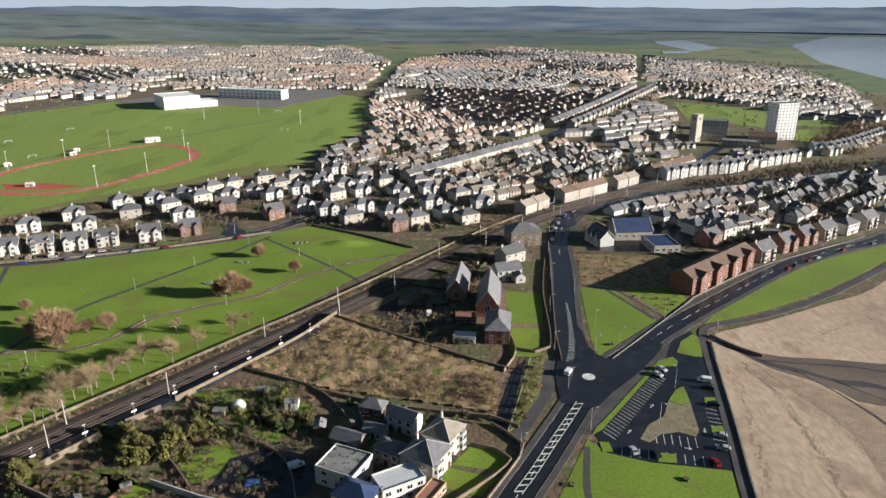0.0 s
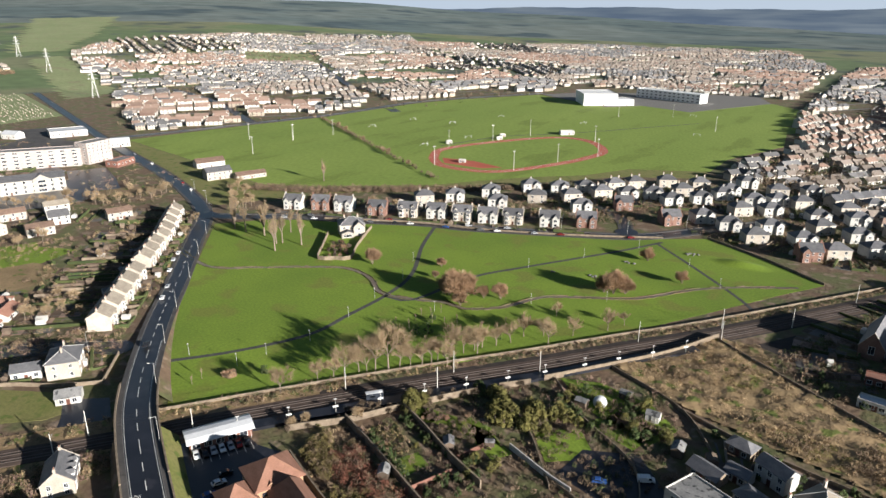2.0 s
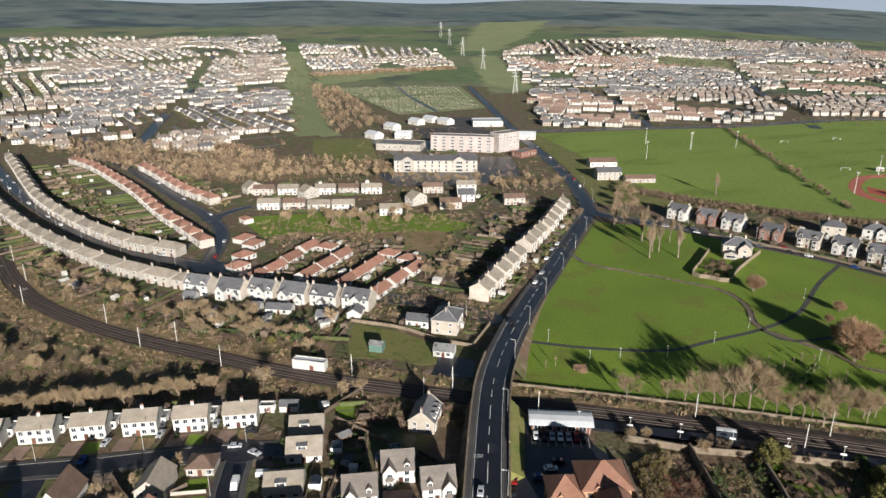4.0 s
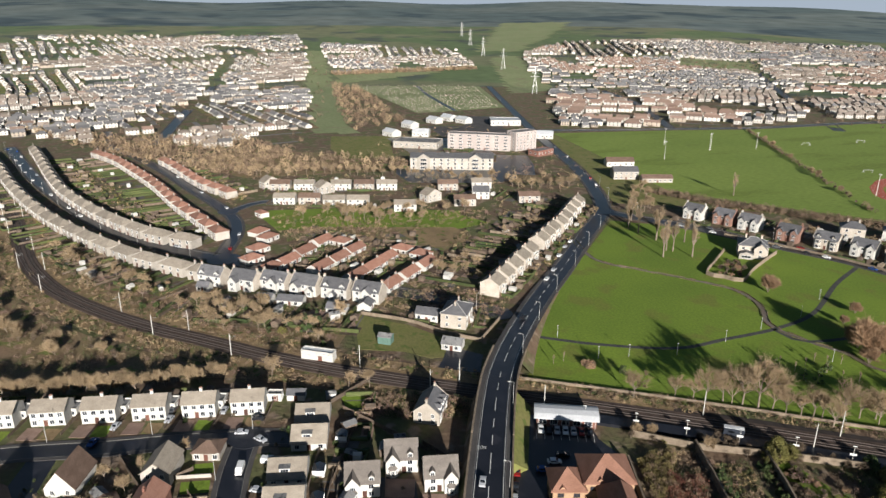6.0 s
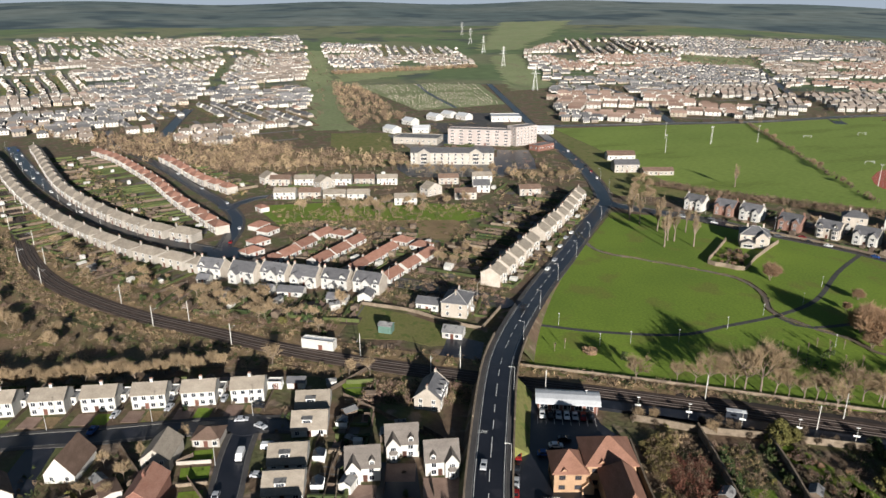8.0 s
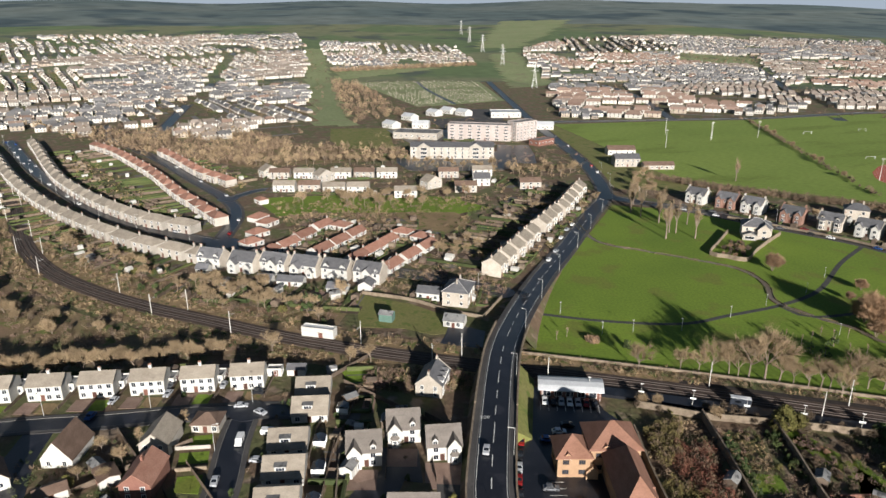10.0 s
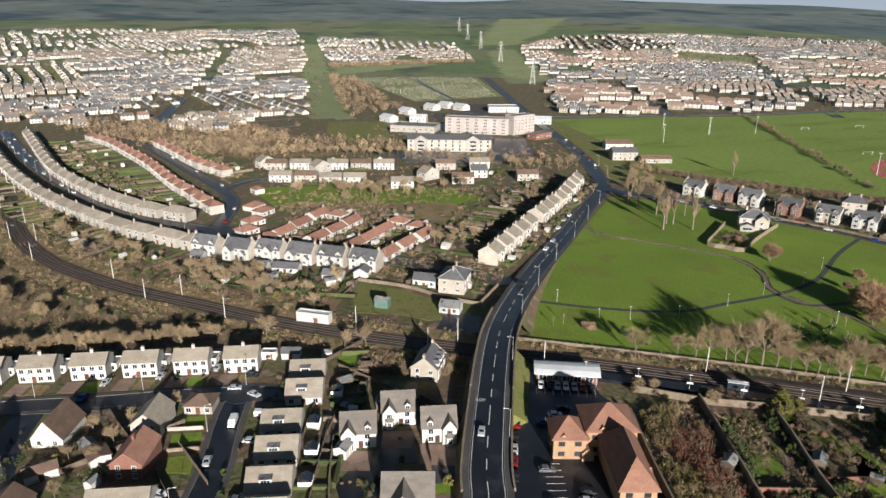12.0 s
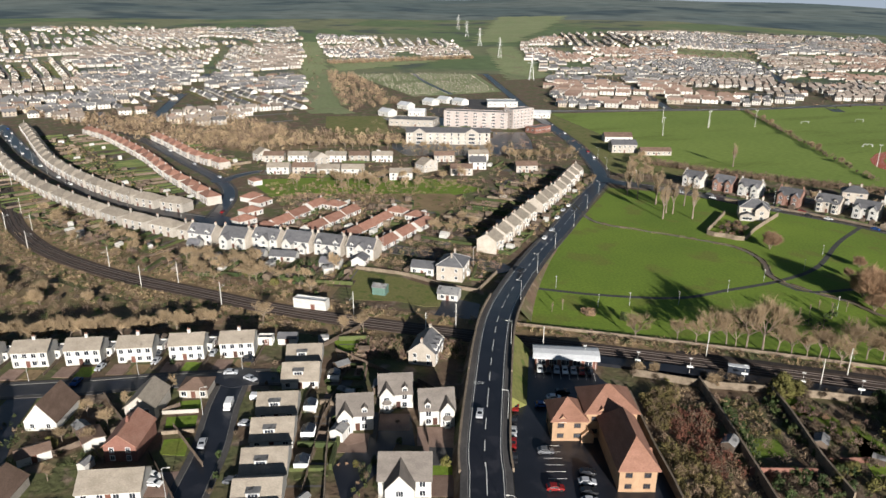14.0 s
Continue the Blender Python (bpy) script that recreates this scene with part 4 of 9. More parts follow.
along(block, [(-328, 18), (-337, 8), (-354, -7), (-374, -23), (-405, -42), (-441, -61), (-480, -79), (-531, -98), (-591, -117), (-660, -136), (-740, -160)], 20.2, 4.0, -1)
along(block, [(-386, 10), (-394, 2), (-411, -14), (-437, -30), (-469, -46), (-510, -63), (-558, -79), (-624, -95), (-691, -110), (-750, -124)], 20.2, 4.0, -1)
redsemi = Stock(house("semi_detached_house", "pale semi-detached house under a hipped red tiled roof", 12.4, 8.4, 5.0, 2.8, RENDER_CREAM, REDTILE, "house", "red-roofed semis", hip=True, cols=3, doors=(-3, 3), chimneys=((0, 0),)))
along(redsemi, [(-396, 24), (-403, 21), (-437, 12), (-477, 1), (-542, -13), (-599, -29), (-653, -46), (-700, -68)], 17.5, 4.0, -1)
along(redsemi, [(-492, 38), (-500, 35), (-539, 19), (-598, 4), (-640, -8)], 17.5, 4.0, -1)
# white gabled villas backing on to the railway
def gabled_villa(extra):
    """White villa with slate roof between tall stone gables; extra picks its lower rear wings."""
    e = house("gabled_villa", "white villa with slate roof between tall stone gables", 13.2, 8.5, 5.6, 3.6, RENDER_WHITE, SLATE, "house", "white gabled villas", cols=3, chimneys=((-6.5, 0, STONE), (6.5, 0, STONE)), parapet=STONE)
    for s in (-1, 1):
        bm = bmesh.new()
        x = s * 6.68
        prism(bm, [(-4.3, -0.3), (4.3, -0.3), (4.3, 5.6), (0, 9.25), (-4.3, 5.6)], x - 0.12, x + 0.12)
        part("gable_wall", bm, STONE, e, "pale weathered stone gable")
    if extra == 0:
        wing(e, -3.2, 4.6, -7.4, 0, 4.8, 2.4, RENDER_WHITE, SLATE)
        wing(e, 3.6, 3.6, -5.6, 0, 3.0, 1.8, RENDER_WHITE, SLATE, storeys=1)
    elif extra == 1:
        wing(e, 0.5, 4.8, -6.0, 0, 5.2, 2.4, RENDER_WHITE, SLATE)
        dormer(e, -4.2, -4.0, 5.4, 1.6, 1.3, 2.6, RENDER_WHITE, SLATE)
        dormer(e, 4.6, -4.0, 5.4, 1.6, 1.3, 2.6, RENDER_WHITE, SLATE)
    else:
        for x in (-4.2, 4.2):
            dormer(e, x, -4.0, 5.2, 2.6, 1.6, 3.0, RENDER_WHITE, SLATE)
        wing(e, 0, 3.4, -6.4, 0, 2.8, 1.6, RENDER_WHITE, SLATE, storeys=1)
    return Stock(e)


gv = [gabled_villa(k) for k in range(3)]
for (x, y), k in zip(((-330, 17), (-319, 31), (-311.5, 44.4), (-302, 57.2), (-292, 69.4), (-282.4, 82)), (2, 0, 1, 0, 2, 1)):
    gv[k].put(x, y, facing(0.75, -0.66))
for x, y, L, W, H, t in ((-297, 37, 7, 5, 2.8, 58), (-291, 47.5, 12, 5.5, 2.6, 60), (-274.5, 65, 9, 5.5, 2.6, 55), (-273, 77.5, 7, 6, 2.9, 148), (-322.4, 11.7, 6, 4.5, 2.6, 58)):
    Stock(house("annexe", "low white rear annexe with slate roof", L, W, H, 1.8, RENDER_WHITE, SLATE, storeys=1, cols=2, group="rear annexes")).put(x, y, t)
# small red-roofed cottages in short rows
cot = Stock(house("cottage", "small pale bungalow with red tiled roof", 13.6, 7.8, 2.6, 2.3, RENDER_WHITE, REDTILE, "house", "red-roofed cottages", storeys=1, cols=4, doors=(-3.4, 3.4), chimneys=((6.0, 0, RENDER_CREAM),)))
hipcot = Stock(house("cottage", "small pale hipped bungalow with red tiled roof", 10.5, 8.2, 2.6, 2.4, RENDER_WHITE, REDTILE, "house", "red-roofed cottages", hip=True, storeys=1, cols=3))
for x, y in ((-344.7, 54.6), (-356.7, 65.6), (-370.7, 78.3), (-329.3, 69), (-339.2, 80.6), (-350.1, 92), (-311.3, 83.3), (-319.9, 93.5), (-329.9, 104.3), (-293.3, 95), (-303.8, 107.8), (-314.6, 121)):
    cot.put(x, y, facing(0.75, 0.66))
for x, y, t in ((-366.6, 89, 40), (-341.4, 117.5, 40), (-329.2, 124.5, 40), (-402, 47.5, 130), (-389.6, 51, 130), (-371, 43, 120), (-355, 37.6, 120), (-338.6, 45.6, 130)):
    hipcot.put(x, y, t)
# stone terrace along the main road
st = house("terraced_house", "stone terraced house with weathered grey roof and bay", 9.6, 9.5, 6.2, 3.0, STONE, GREYTILE, "terraced house", "roadside stone terrace", cols=3, doors=(-3.2,), chimneys=((-4.6, 0), (4.6, 0)))
bay(st, 1.6, -4.75, 3.2, 5.6, STONE, GREYTILE)
st = Stock(st)
st.row((-266, 142), (-302, 180), 5, 1, 4.5)
st.row((-316, 195), (-332, 212), 3, 1, 4.5)
st.row((-340, 222), (-380, 260), 5, 1, 4.5)
# corner house by the lane
ch = house("corner_house", "large stone corner house with hipped slate roof", 13, 11, 6.4, 3.4, STONE, SLATE, hip=True, cols=3, ends=2, chimneys=((-3, 0), (3, 0)), caps=LEAD)
Stock(ch).put(-245, 110, facing(0.6, 0.8))
Stock(house("annexe", "white low annexe with slate roof", 10, 6.5, 3.4, 2.0, RENDER_WHITE, SLATE, storeys=1)).put(-253, 100, facing(0.8, -0.6))
Stock(house("garage", "small white roadside garage", 8, 6, 2.8, 1.8, RENDER_WHITE, FLATROOF, "garage", storeys=1, cols=2)).put(-224, 99.5, facing(0.8, -0.6))
# bungalow rows beyond the green
sem = Stock(house("semi_detached_house", "white semi-detached house with grey tiled roof", 15, 8, 5.0, 2.4, RENDER_WHITE, GREYTILE, "house", "white semis beyond the green", cols=3, doors=(-2, 2)))
seb = Stock(house("semi_detached_house", "cream semi-detached house with brown tiled roof", 15, 8, 5.0, 2.4, RENDER_CREAM, BROWNTILE, "house", "white semis beyond the green", cols=3, doors=(-2, 2)))
for (x, y), k in zip(((-511, 78), (-504.6, 95), (-494.7, 120.8), (-488.6, 137), (-482.4, 153)), (seb, sem, sem, seb, sem)):
    k.put(x, y, facing(0.93, -0.36))
for (x, y), k in zip(((-469, 74.3), (-462.8, 90.6), (-451.2, 105.2), (-445.3, 120.6), (-421.7, 147)), (sem, seb, sem, sem, sem)):
    k.put(x, y, facing(0.93, -0.36))
gh = Stock(house("gabled_house", "tall cream house with a wide front gable", 9, 13, 5.4, 3.6, RENDER_CREAM, GREYTILE, cols=2, ends=3))
for x, y, t in ((-489, 106, 20), (-439.7, 172, 20), (-520, 71, 20)):
    gh.put(x, y, t)
Stock(house("gabled_house", "white house with tall end chimneys and grey roof", 12, 9, 5.4, 3.4, RENDER_WHITE, SLATE, cols=3, chimneys=((-5.5, 0, STONE), (5.5, 0, STONE)), parapet=RENDER_WHITE)).put(-434, 208.7, facing(0.93, -0.36))
Stock(house("bowls_hut", "small pale hut with hipped red roof on the green", 8, 6, 3.0, 1.8, RENDER_WHITE, REDTILE, "hut", hip=True, storeys=1, cols=2)).put(-441, 54.5, 20)
for x, y, k in ((-466, 196, seb), (-412, 236, seb), (-462, 222, sem), (-420, 190, seb)):
    k.put(x, y, facing(0.93, -0.3))
# villas facing the park
vil = house("villa", "two-storey stone villa with twin bays and slate roof", 12.5, 9.5, 6.2, 3.4, STONE, SLATE, "house", "villas facing the park", cols=3, doors=(0,), chimneys=((-6, 0), (6, 0)), parapet=STONE)
for s in (-1, 1):
    bay(vil, s * 3.9, -4.75, 3.4, 5.4, STONE, SLATE)
    dormer(vil, s * 3.9, -4.4, 6.0, 2.0, 1.5, 3.0, STONE, SLATE)
vw = house("villa", "two-storey white villa with gabled bays and slate roof", 12.5, 9.5, 6.2, 3.4, RENDER_WHITE, SLATE, "house", "villas facing the park", cols=3, doors=(0,), chimneys=((-6, 0), (6, 0)), parapet=STONE)
for s in (-1, 1):
    wing(vw, s * 3.8, 3.8, -5.9, 0, 5.6, 2.2, RENDER_WHITE, SLATE)
vr = house("villa", "red sandstone villa with gabled bays and slate roof", 12.5, 9.5, 6.2, 3.4, REDSTONE, SLATE, "house", "villas facing the park", cols=3, doors=(0,), chimneys=((-6, 0), (6, 0)), parapet=REDSTONE)
for s in (-1, 1):
    wing(vr, s * 3.8, 3.8, -5.9, 0, 5.6, 2.2, REDSTONE, SLATE)
vil, vw, vr = Stock(vil), Stock(vw), Stock(vr)
for (x, y), k in zip(((-334, 313), (-317, 322), (-302, 328), (-277, 333), (-258, 341), (-241, 349), (-224, 354), (-208, 359), (-193, 365), (-172, 374), (-152, 385)), (vw, vr, vw, vr, vil, vw, vil, vw, vil, vw, vr)):
    k.put(x - 2, y + 5, facing(0.4, -0.92))
# lone villa in its walled garden
lv = house("villa", "weathered stone villa with hipped grey roof in a walled garden", 15, 12, 6.4, 3.8, STONE, SLATE, hip=True, cols=3, ends=2, chimneys=((-4, 0), (4, 0)), caps=LEAD)
wing(lv, 3.5, 6.5, -8.5, 0, 5.8, 3.0, STONE, SLATE)
wing(lv, -3.5, 7, -10.5, 0, 2.9, 1.4, RENDER_CREAM, SLATE, storeys=1, win=(4.6, 1.3))
Stock(lv).put(-267, 297, facing(0.75, -0.66))

# ---------------------------------------------------------------- far estates
TAKEN = set()


def keep_clear(x, y, r=0.0):
    for i in range(int((x - r) // 6) - 1, int((x + r) // 6) + 2):
        for j in range(int((y - r) // 6) - 1, int((y + r) // 6) + 2):
            TAKEN.add((i, j))


for ln in (WEST_ROAD, EAST_ROAD, SCHOOL_ROAD, FIELD_ROAD, LINKS_ROAD, MAIN, VILLA_ROAD, CRESCENT, INNER, SHORE, STATION, TERRACE_ROAD, PARKROW, AVENUE, RAILWAY):
    for p in ln:
        keep_clear(p.x, p.y, 6)
for ob in list(scene.objects):
    if ob.type == "EMPTY":
        keep_clear(ob.location.x, ob.location.y, 12)
for x, y, r in ((-385, 990, 50), (-318, 1068, 70), (350, 711, 30), (256, 695, 14), (276, 706, 26), (300, 775, 30), (292, 668, 26), (322, 688, 24), (340, 860, 45), (360, 930, 50), (385, 800, 45), (345, 990, 40), (410, 740, 40), (395, 860, 40)):
    keep_clear(x, y, r)
for k in range(30):
    keep_clear(116 + 206 * k / 29, 784 + 416 * k / 29, 6)
    keep_clear(146 + 214 * k / 29, 770 + 410 * k / 29, 6)
    keep_clear(-35 + 122 * k / 29, 524 + 156 * k / 29, 8)
    keep_clear(46 + 180 * k / 29, 434 + 166 * k / 29, 8)


def clear_area(pts, cell=5.0):
    xs, ys = [p[0] for p in pts], [p[1] for p in pts]
    y = min(ys)
    while y < max(ys):
        cut = sorted((x1 - x0) * (y - y0) / (y1 - y0) + x0 for (x0, y0), (x1, y1) in zip(pts, pts[1:] + pts[:1]) if (y0 > y) != (y1 > y))
        for x0, x1 in zip(cut[::2], cut[1::2]):
            for k in range(int((x1 - x0) / cell) + 1):
                TAKEN.add((int((x0 + k * cell) // 6), int(y // 6)))
        y += cell


for area in (PASTURE, WEDGE, GREENWAY, DRILL_GREEN, [(300, 850), (334, 1010), (428, 925), (375, 770)], [(372, 766), (440, 766), (390, 700), (365, 690)], [(435, 850), (481, 834), (449, 783), (408, 794)],
             [(-640, 20), (-560, 60), (-545, 190), (-470, 250), (-460, 320), (-500, 240), (-620, 180), (-700, 80)]):
    clear_area(area)


def far_houses(name, label, area, base, seed, L=10.0, W=8.0, H=5.0, rise=2.6, cell=240, lane=46.0, gap=2.6, kinds=(0, 0, 0, 1, 1, 2), near=False, single=False):
    """Streets of plain houses filling an area of the plan: patches with their own grain, each a set of lanes with houses on both sides."""
    rnd = random.Random(seed)
    palette = (FAR_WHITE, FAR_WHITE, GLASS, FAR_ALT, KERB, MEADOW, ROUGH_GRASS, FAR_GREY, FAR_BROWN, FAR_RED)
    verts, faces, mats = [], [], []
    xs, ys = [p[0] for p in area], [p[1] for p in area]

    def inside(x, y):
        odd = False
        for (x0, y0), (x1, y1) in zip(area, area[1:] + area[:1]):
            if (y0 > y) != (y1 > y) and x < (x1 - x0) * (y - y0) / (y1 - y0) + x0:
                odd = not odd
        return odd

    def add(pts, fs, mi):
        k = len(verts)
        verts.extend(pts)
        faces.extend([tuple(k + i for i in f) for f in fs])
        mats.extend([mi] * len(fs))

    spots = []
    for i in range(int((max(xs) - min(xs)) / cell) + 2):
        for j in range(int((max(ys) - min(ys)) / cell) + 2):
            spots.append((min(xs) + (i + rnd.uniform(-0.4, 0.4)) * cell, min(ys) + (j + rnd.uniform(-0.4, 0.4)) * cell))
    for n, (px, py) in enumerate(spots):
        turn = base + rnd.choice((0, 0, 0, 90, 12, -15))
        stretch = rnd.choice((0.85, 1.0, 1.0, 1.15, 1.9))
        roof_of = rnd.choice(kinds)
        low = rnd.random() < 0.25
        c, s = math.cos(radians(turn)), math.sin(radians(turn))
        step = L * stretch + gap
        near_spots = [q for q in spots if q != (px, py) and abs(q[0] - px) < 2.2 * cell and abs(q[1] - py) < 2.2 * cell]
        reach = 0.95 * cell
        for j in range(-int(reach / lane) - 1, int(reach / lane) + 2):
            shift, bend = rnd.uniform(0, step), rnd.uniform(-5, 5)

            def ok(x, y):
                d = (x - px) ** 2 + (y - py) ** 2
                return inside(x, y) and (int(x // 6), int(y // 6)) not in TAKEN and all((x - a) ** 2 + (y - b) ** 2 > d for a, b in near_spots)

            def spot(u, v):
                v += bend * math.sin(u * 0.018)
                return px + u * c - v * s, py + u * s + v * c

            u = -reach
            while u < reach:
                p = [spot(u, j * lane - 3.2), spot(u + 12, j * lane - 3.2), spot(u + 12, j * lane + 3.2), spot(u, j * lane + 3.2)]
                if ok(*p[0]) and ok(*p[2]):
                    add([(*q, land(*q) + 0.14) for q in p], [(0, 1, 2, 3)], 4)
                u += 12
            for side in (-1, 1):
                for i in range(-int(reach / step), int(reach / step) + 1):
                    u = i * step + shift
                    x, y = spot(u + rnd.uniform(-0.6, 0.6), j * lane + side * (10.0 + rnd.uniform(-1, 1)))
                    if not ok(x, y) or rnd.random() < 0.07 or not near and noise.noise((x / 95, y / 95, seed * 3.7)) > 0.3:
                        continue
                    g0, g1 = side * (j * lane * side + 14), side * (j * lane * side + 22.5)
                    add([(*q, land(*q) + 0.1) for q in (spot(u - step * 0.45, min(g0, g1)), spot(u + step * 0.3, min(g0, g1)), spot(u + step * 0.3, max(g0, g1)), spot(u - step * 0.45, max(g0, g1)))], [(0, 1, 2, 3)], rnd.choice((5, 5, 6, 4)))
                    l, w = L * stretch * rnd.choice((0.85, 1.0, 1.0)) / 2, W / 2 * rnd.uniform(0.95, 1.08)
                    h, r, z = H * (0.58 if low else 1) * rnd.uniform(0.92, 1.08), rise * rnd.uniform(0.85, 1.15), land(x, y)
                    a = radians(turn + rnd.uniform(-3, 3) + (90 if rnd.random() < 0.08 and stretch < 1.5 else 0) + (180 if side > 0 else 0))
                    ca, sa = math.cos(a), math.sin(a)

                    def q(u, v, t):
                        return (x + u * ca - v * sa, y + u * sa + v * ca, z + t)

                    v0, f0 = len(verts), len(faces)
                    wm = 0 if rnd.random() < 0.75 else 3
                    rm = 7 + (roof_of if rnd.random() < 0.82 else rnd.randrange(3))
                    add([q(-l, -w, -2), q(l, -w, -2), q(l, w, -2), q(-l, w, -2), q(-l, -w, h), q(l, -w, h), q(l, w, h), q(-l, w, h), q(-l, 0, h + r), q(l, 0, h + r)],
                        [(0, 1, 5, 4), (2, 3, 7, 6), (1, 2, 6, 9, 5), (3, 0, 4, 8, 7)], wm)
                    o = w + 0.35
                    k = r / w * 0.35
                    hip = min(l, w) * 0.9 if rnd.random() < 0.4 else -0.3
                    if hip > 0:
                        add([q(-l, -w, h), q(l, -w, h), q(l, w, h), q(-l, w, h)], [(0, 1, 2, 3)], rm)
                    add([q(-l - 0.3, -o, h - k), q(l + 0.3, -o, h - k), q(l + 0.3, o, h - k), q(-l - 0.3, o, h - k), q(-l + hip, 0, h + r + 0.12), q(l - hip, 0, h + r + 0.12)],
                        [(0, 1, 5, 4), (2, 3, 4, 5), (1, 2, 5), (3, 0, 4)], rm)
                    if rnd.random() < 0.7:
                        e = rnd.choice((-1, 0, 1)) * l * 0.8
                        add([q(e + a0 * 0.4, b0 * 0.3, t) for t in (h + r - 0.6, h + r + 1.0) for a0, b0 in ((-1, -1), (1, -1), (1, 1), (-1, 1))], [(0, 1, 5, 4), (1, 2, 6, 5), (2, 3, 7, 6), (3, 0, 4, 7), (4, 5, 6, 7)], wm)
                    if near and rnd.random() < 0.5:
                        e, f, d = rnd.choice((-0.5, 0.5)) * l, 1.7, w + 1.8
                        add([q(e - f, -d, -1), q(e + f, -d, -1), q(e + f, -w + 0.5, -1), q(e - f, -w + 0.5, -1), q(e - f, -d, h * 0.9), q(e + f, -d, h * 0.9), q(e, -d, h * 0.9 + 1.6), q(e - f, 0, h * 0.9), q(e + f, 0, h * 0.9), q(e, 0, h * 0.9 + 1.6)],
                            [(0, 1, 5, 6, 4), (1, 2, 8, 5), (3, 0, 4, 7)], wm)
                        add([q(e - f - 0.2, -d - 0.2, h * 0.9), q(e + f + 0.2, -d - 0.2, h * 0.9), q(e, -d - 0.2, h * 0.9 + 1.8), q(e - f - 0.2, 0, h * 0.9), q(e + f + 0.2, 0, h * 0.9), q(e, 0, h * 0.9 + 1.8)], [(1, 4, 5, 2), (0, 2, 5, 3)], rm)
                    for sy in (-1, 1):
                        for t in ((1.5, 4.1) if h > 4 else (1.5,)):
                            for e in (-0.6, 0.0, 0.6):
                                g = sy * (w + 0.04)
                                p = [q(e * l - 0.65, g, t - 0.6), q(e * l + 0.65, g, t - 0.6), q(e * l + 0.65, g, t + 0.65), q(e * l - 0.65, g, t + 0.65)]
                                add(p if sy < 0 else p[::-1], [(0, 1, 2, 3)], 2)
                    if single:
                        root = None
                        for part_name, pick in (("house", lambda m: m < 7), ("roof", lambda m: m >= 7)):
                            fs = [(f, m) for f, m in zip(faces[f0:], mats[f0:]) if pick(m)]
                            used = sorted({i for f, _ in fs for i in f})
                            at = {i: k for k, i in enumerate(used)}
                            me = bpy.data.meshes.new(part_name)
                            me.from_pydata([(verts[i][0] - x, verts[i][1] - y, verts[i][2] - z) for i in used], [], [tuple(at[i] for i in f) for f, _ in fs])
                            own = sorted({m for _, m in fs})
                            for m in own:
                                me.materials.append(palette[m])
                            me.polygons.foreach_set("material_index", [own.index(m) for _, m in fs])
                            ob = new(part_name, me)
                            if root is None:
                                root = tagged(ob, ("white" if wm == 0 else "buff") + " house with " + ("grey", "brown", "reddish")[rm - 7] + " tiled roof near the seafront", "house", "seafront street houses")
                                root.location = (x, y, z)
                            else:
                                ob.parent = root
                        del verts[v0:], faces[f0:], mats[f0:]
    me = bpy.data.meshes.new(name)
    me.from_pydata(verts, [], faces)
    for mt in palette:
        me.materials.append(mt)
    me.polygons.foreach_set("material_index", mats)
    return tagged(new(name, me), label, "houses", kind="stuff")


FAR_WHITE = material("far_white_wall", (0.56, 0.53, 0.48), (0.46, 0.43, 0.385), 0.02, 1.0, 0.9, 0, spread=0.2, island=True)
FAR_ALT = material("far_buff_wall", (0.36, 0.3, 0.24), (0.42, 0.36, 0.29), 0.02, 1.0, 0.9, 0, spread=0.3, island=True)
FAR_BROWN = material("far_brown_roof", (0.17, 0.14, 0.115), (0.24, 0.2, 0.17), 0.02, 1.0, 0.9, 0, spread=0.3, island=True)
FAR_GREY = material("far_grey_roof", (0.1, 0.1, 0.104), (0.17, 0.163, 0.16), 0.02, 1.0, 0.8, 0, spread=0.35, island=True)
FAR_RED = material("far_red_roof", (0.2, 0.13, 0.1), (0.24, 0.17, 0.135), 0.02, 1.0, 0.9, 0, spread=0.25, island=True)
far_houses("estate_houses", "far estate of white houses with brown roofs", [(-690, 430), (-640, 620), (-625, 840), (-500, 1060), (-500, 1150), (-1000, 1500), (-1516, 2040), (-1715, 1500), (-1810, 1110), (-1600, 860), (-990, 590)], 65, 2, kinds=(1, 1, 0, 0, 2))
far_houses("estate_houses", "far estate of white and buff houses with red roofs", [(-480, 1170), (-330, 1180), (-140, 1160), (-140, 1800), (-330, 2450), (-900, 2300), (-1500, 1700), (-1000, 1520)], 40, 3, kinds=(1, 1, 0, 2))
far_houses("estate_houses", "far dense streets of grey-roofed houses", [(-84, 740), (60, 700), (130, 800), (330, 1220), (540, 2000), (222, 2480), (-100, 1850), (-110, 1000)], 55, 4, kinds=(0, 0, 1, 2), lane=38.0)
far_houses("estate_houses", "far west estate of pale terraces", [(-690, 130), (-720, -20), (-900, -200), (-1500, -420), (-2300, -350), (-2350, 420), (-1420, 320), (-1000, 200)], 100, 5, L=13.0, kinds=(0, 0, 0, 1, 1))
far_houses("estate_houses", "pale houses beyond the cemetery", [(-1420, 330), (-2000, 430), (-1800, 760), (-1450, 660)], 75, 6, kinds=(1, 0))
far_houses("street_ground", "lanes and gardens of the seafront streets", [(96, 418), (140, 408), (180, 380), (250, 420), (320, 470), (440, 600), (330, 552), (240, 512), (150, 470)], 42, 7, cell=90, L=9.5, H=4.4, rise=3.0, lane=34, kinds=(0, 0, 0, 1), near=True, single=True)
far_houses("estate_houses", "streets between the playing field and the station", [(-105, 570), (-40, 560), (-30, 515), (40, 450), (60, 480), (120, 520), (190, 580), (110, 690), (-80, 720), (-112, 620)], 52, 8, cell=120, L=9.5, lane=34, kinds=(0, 0, 1, 2), near=True)
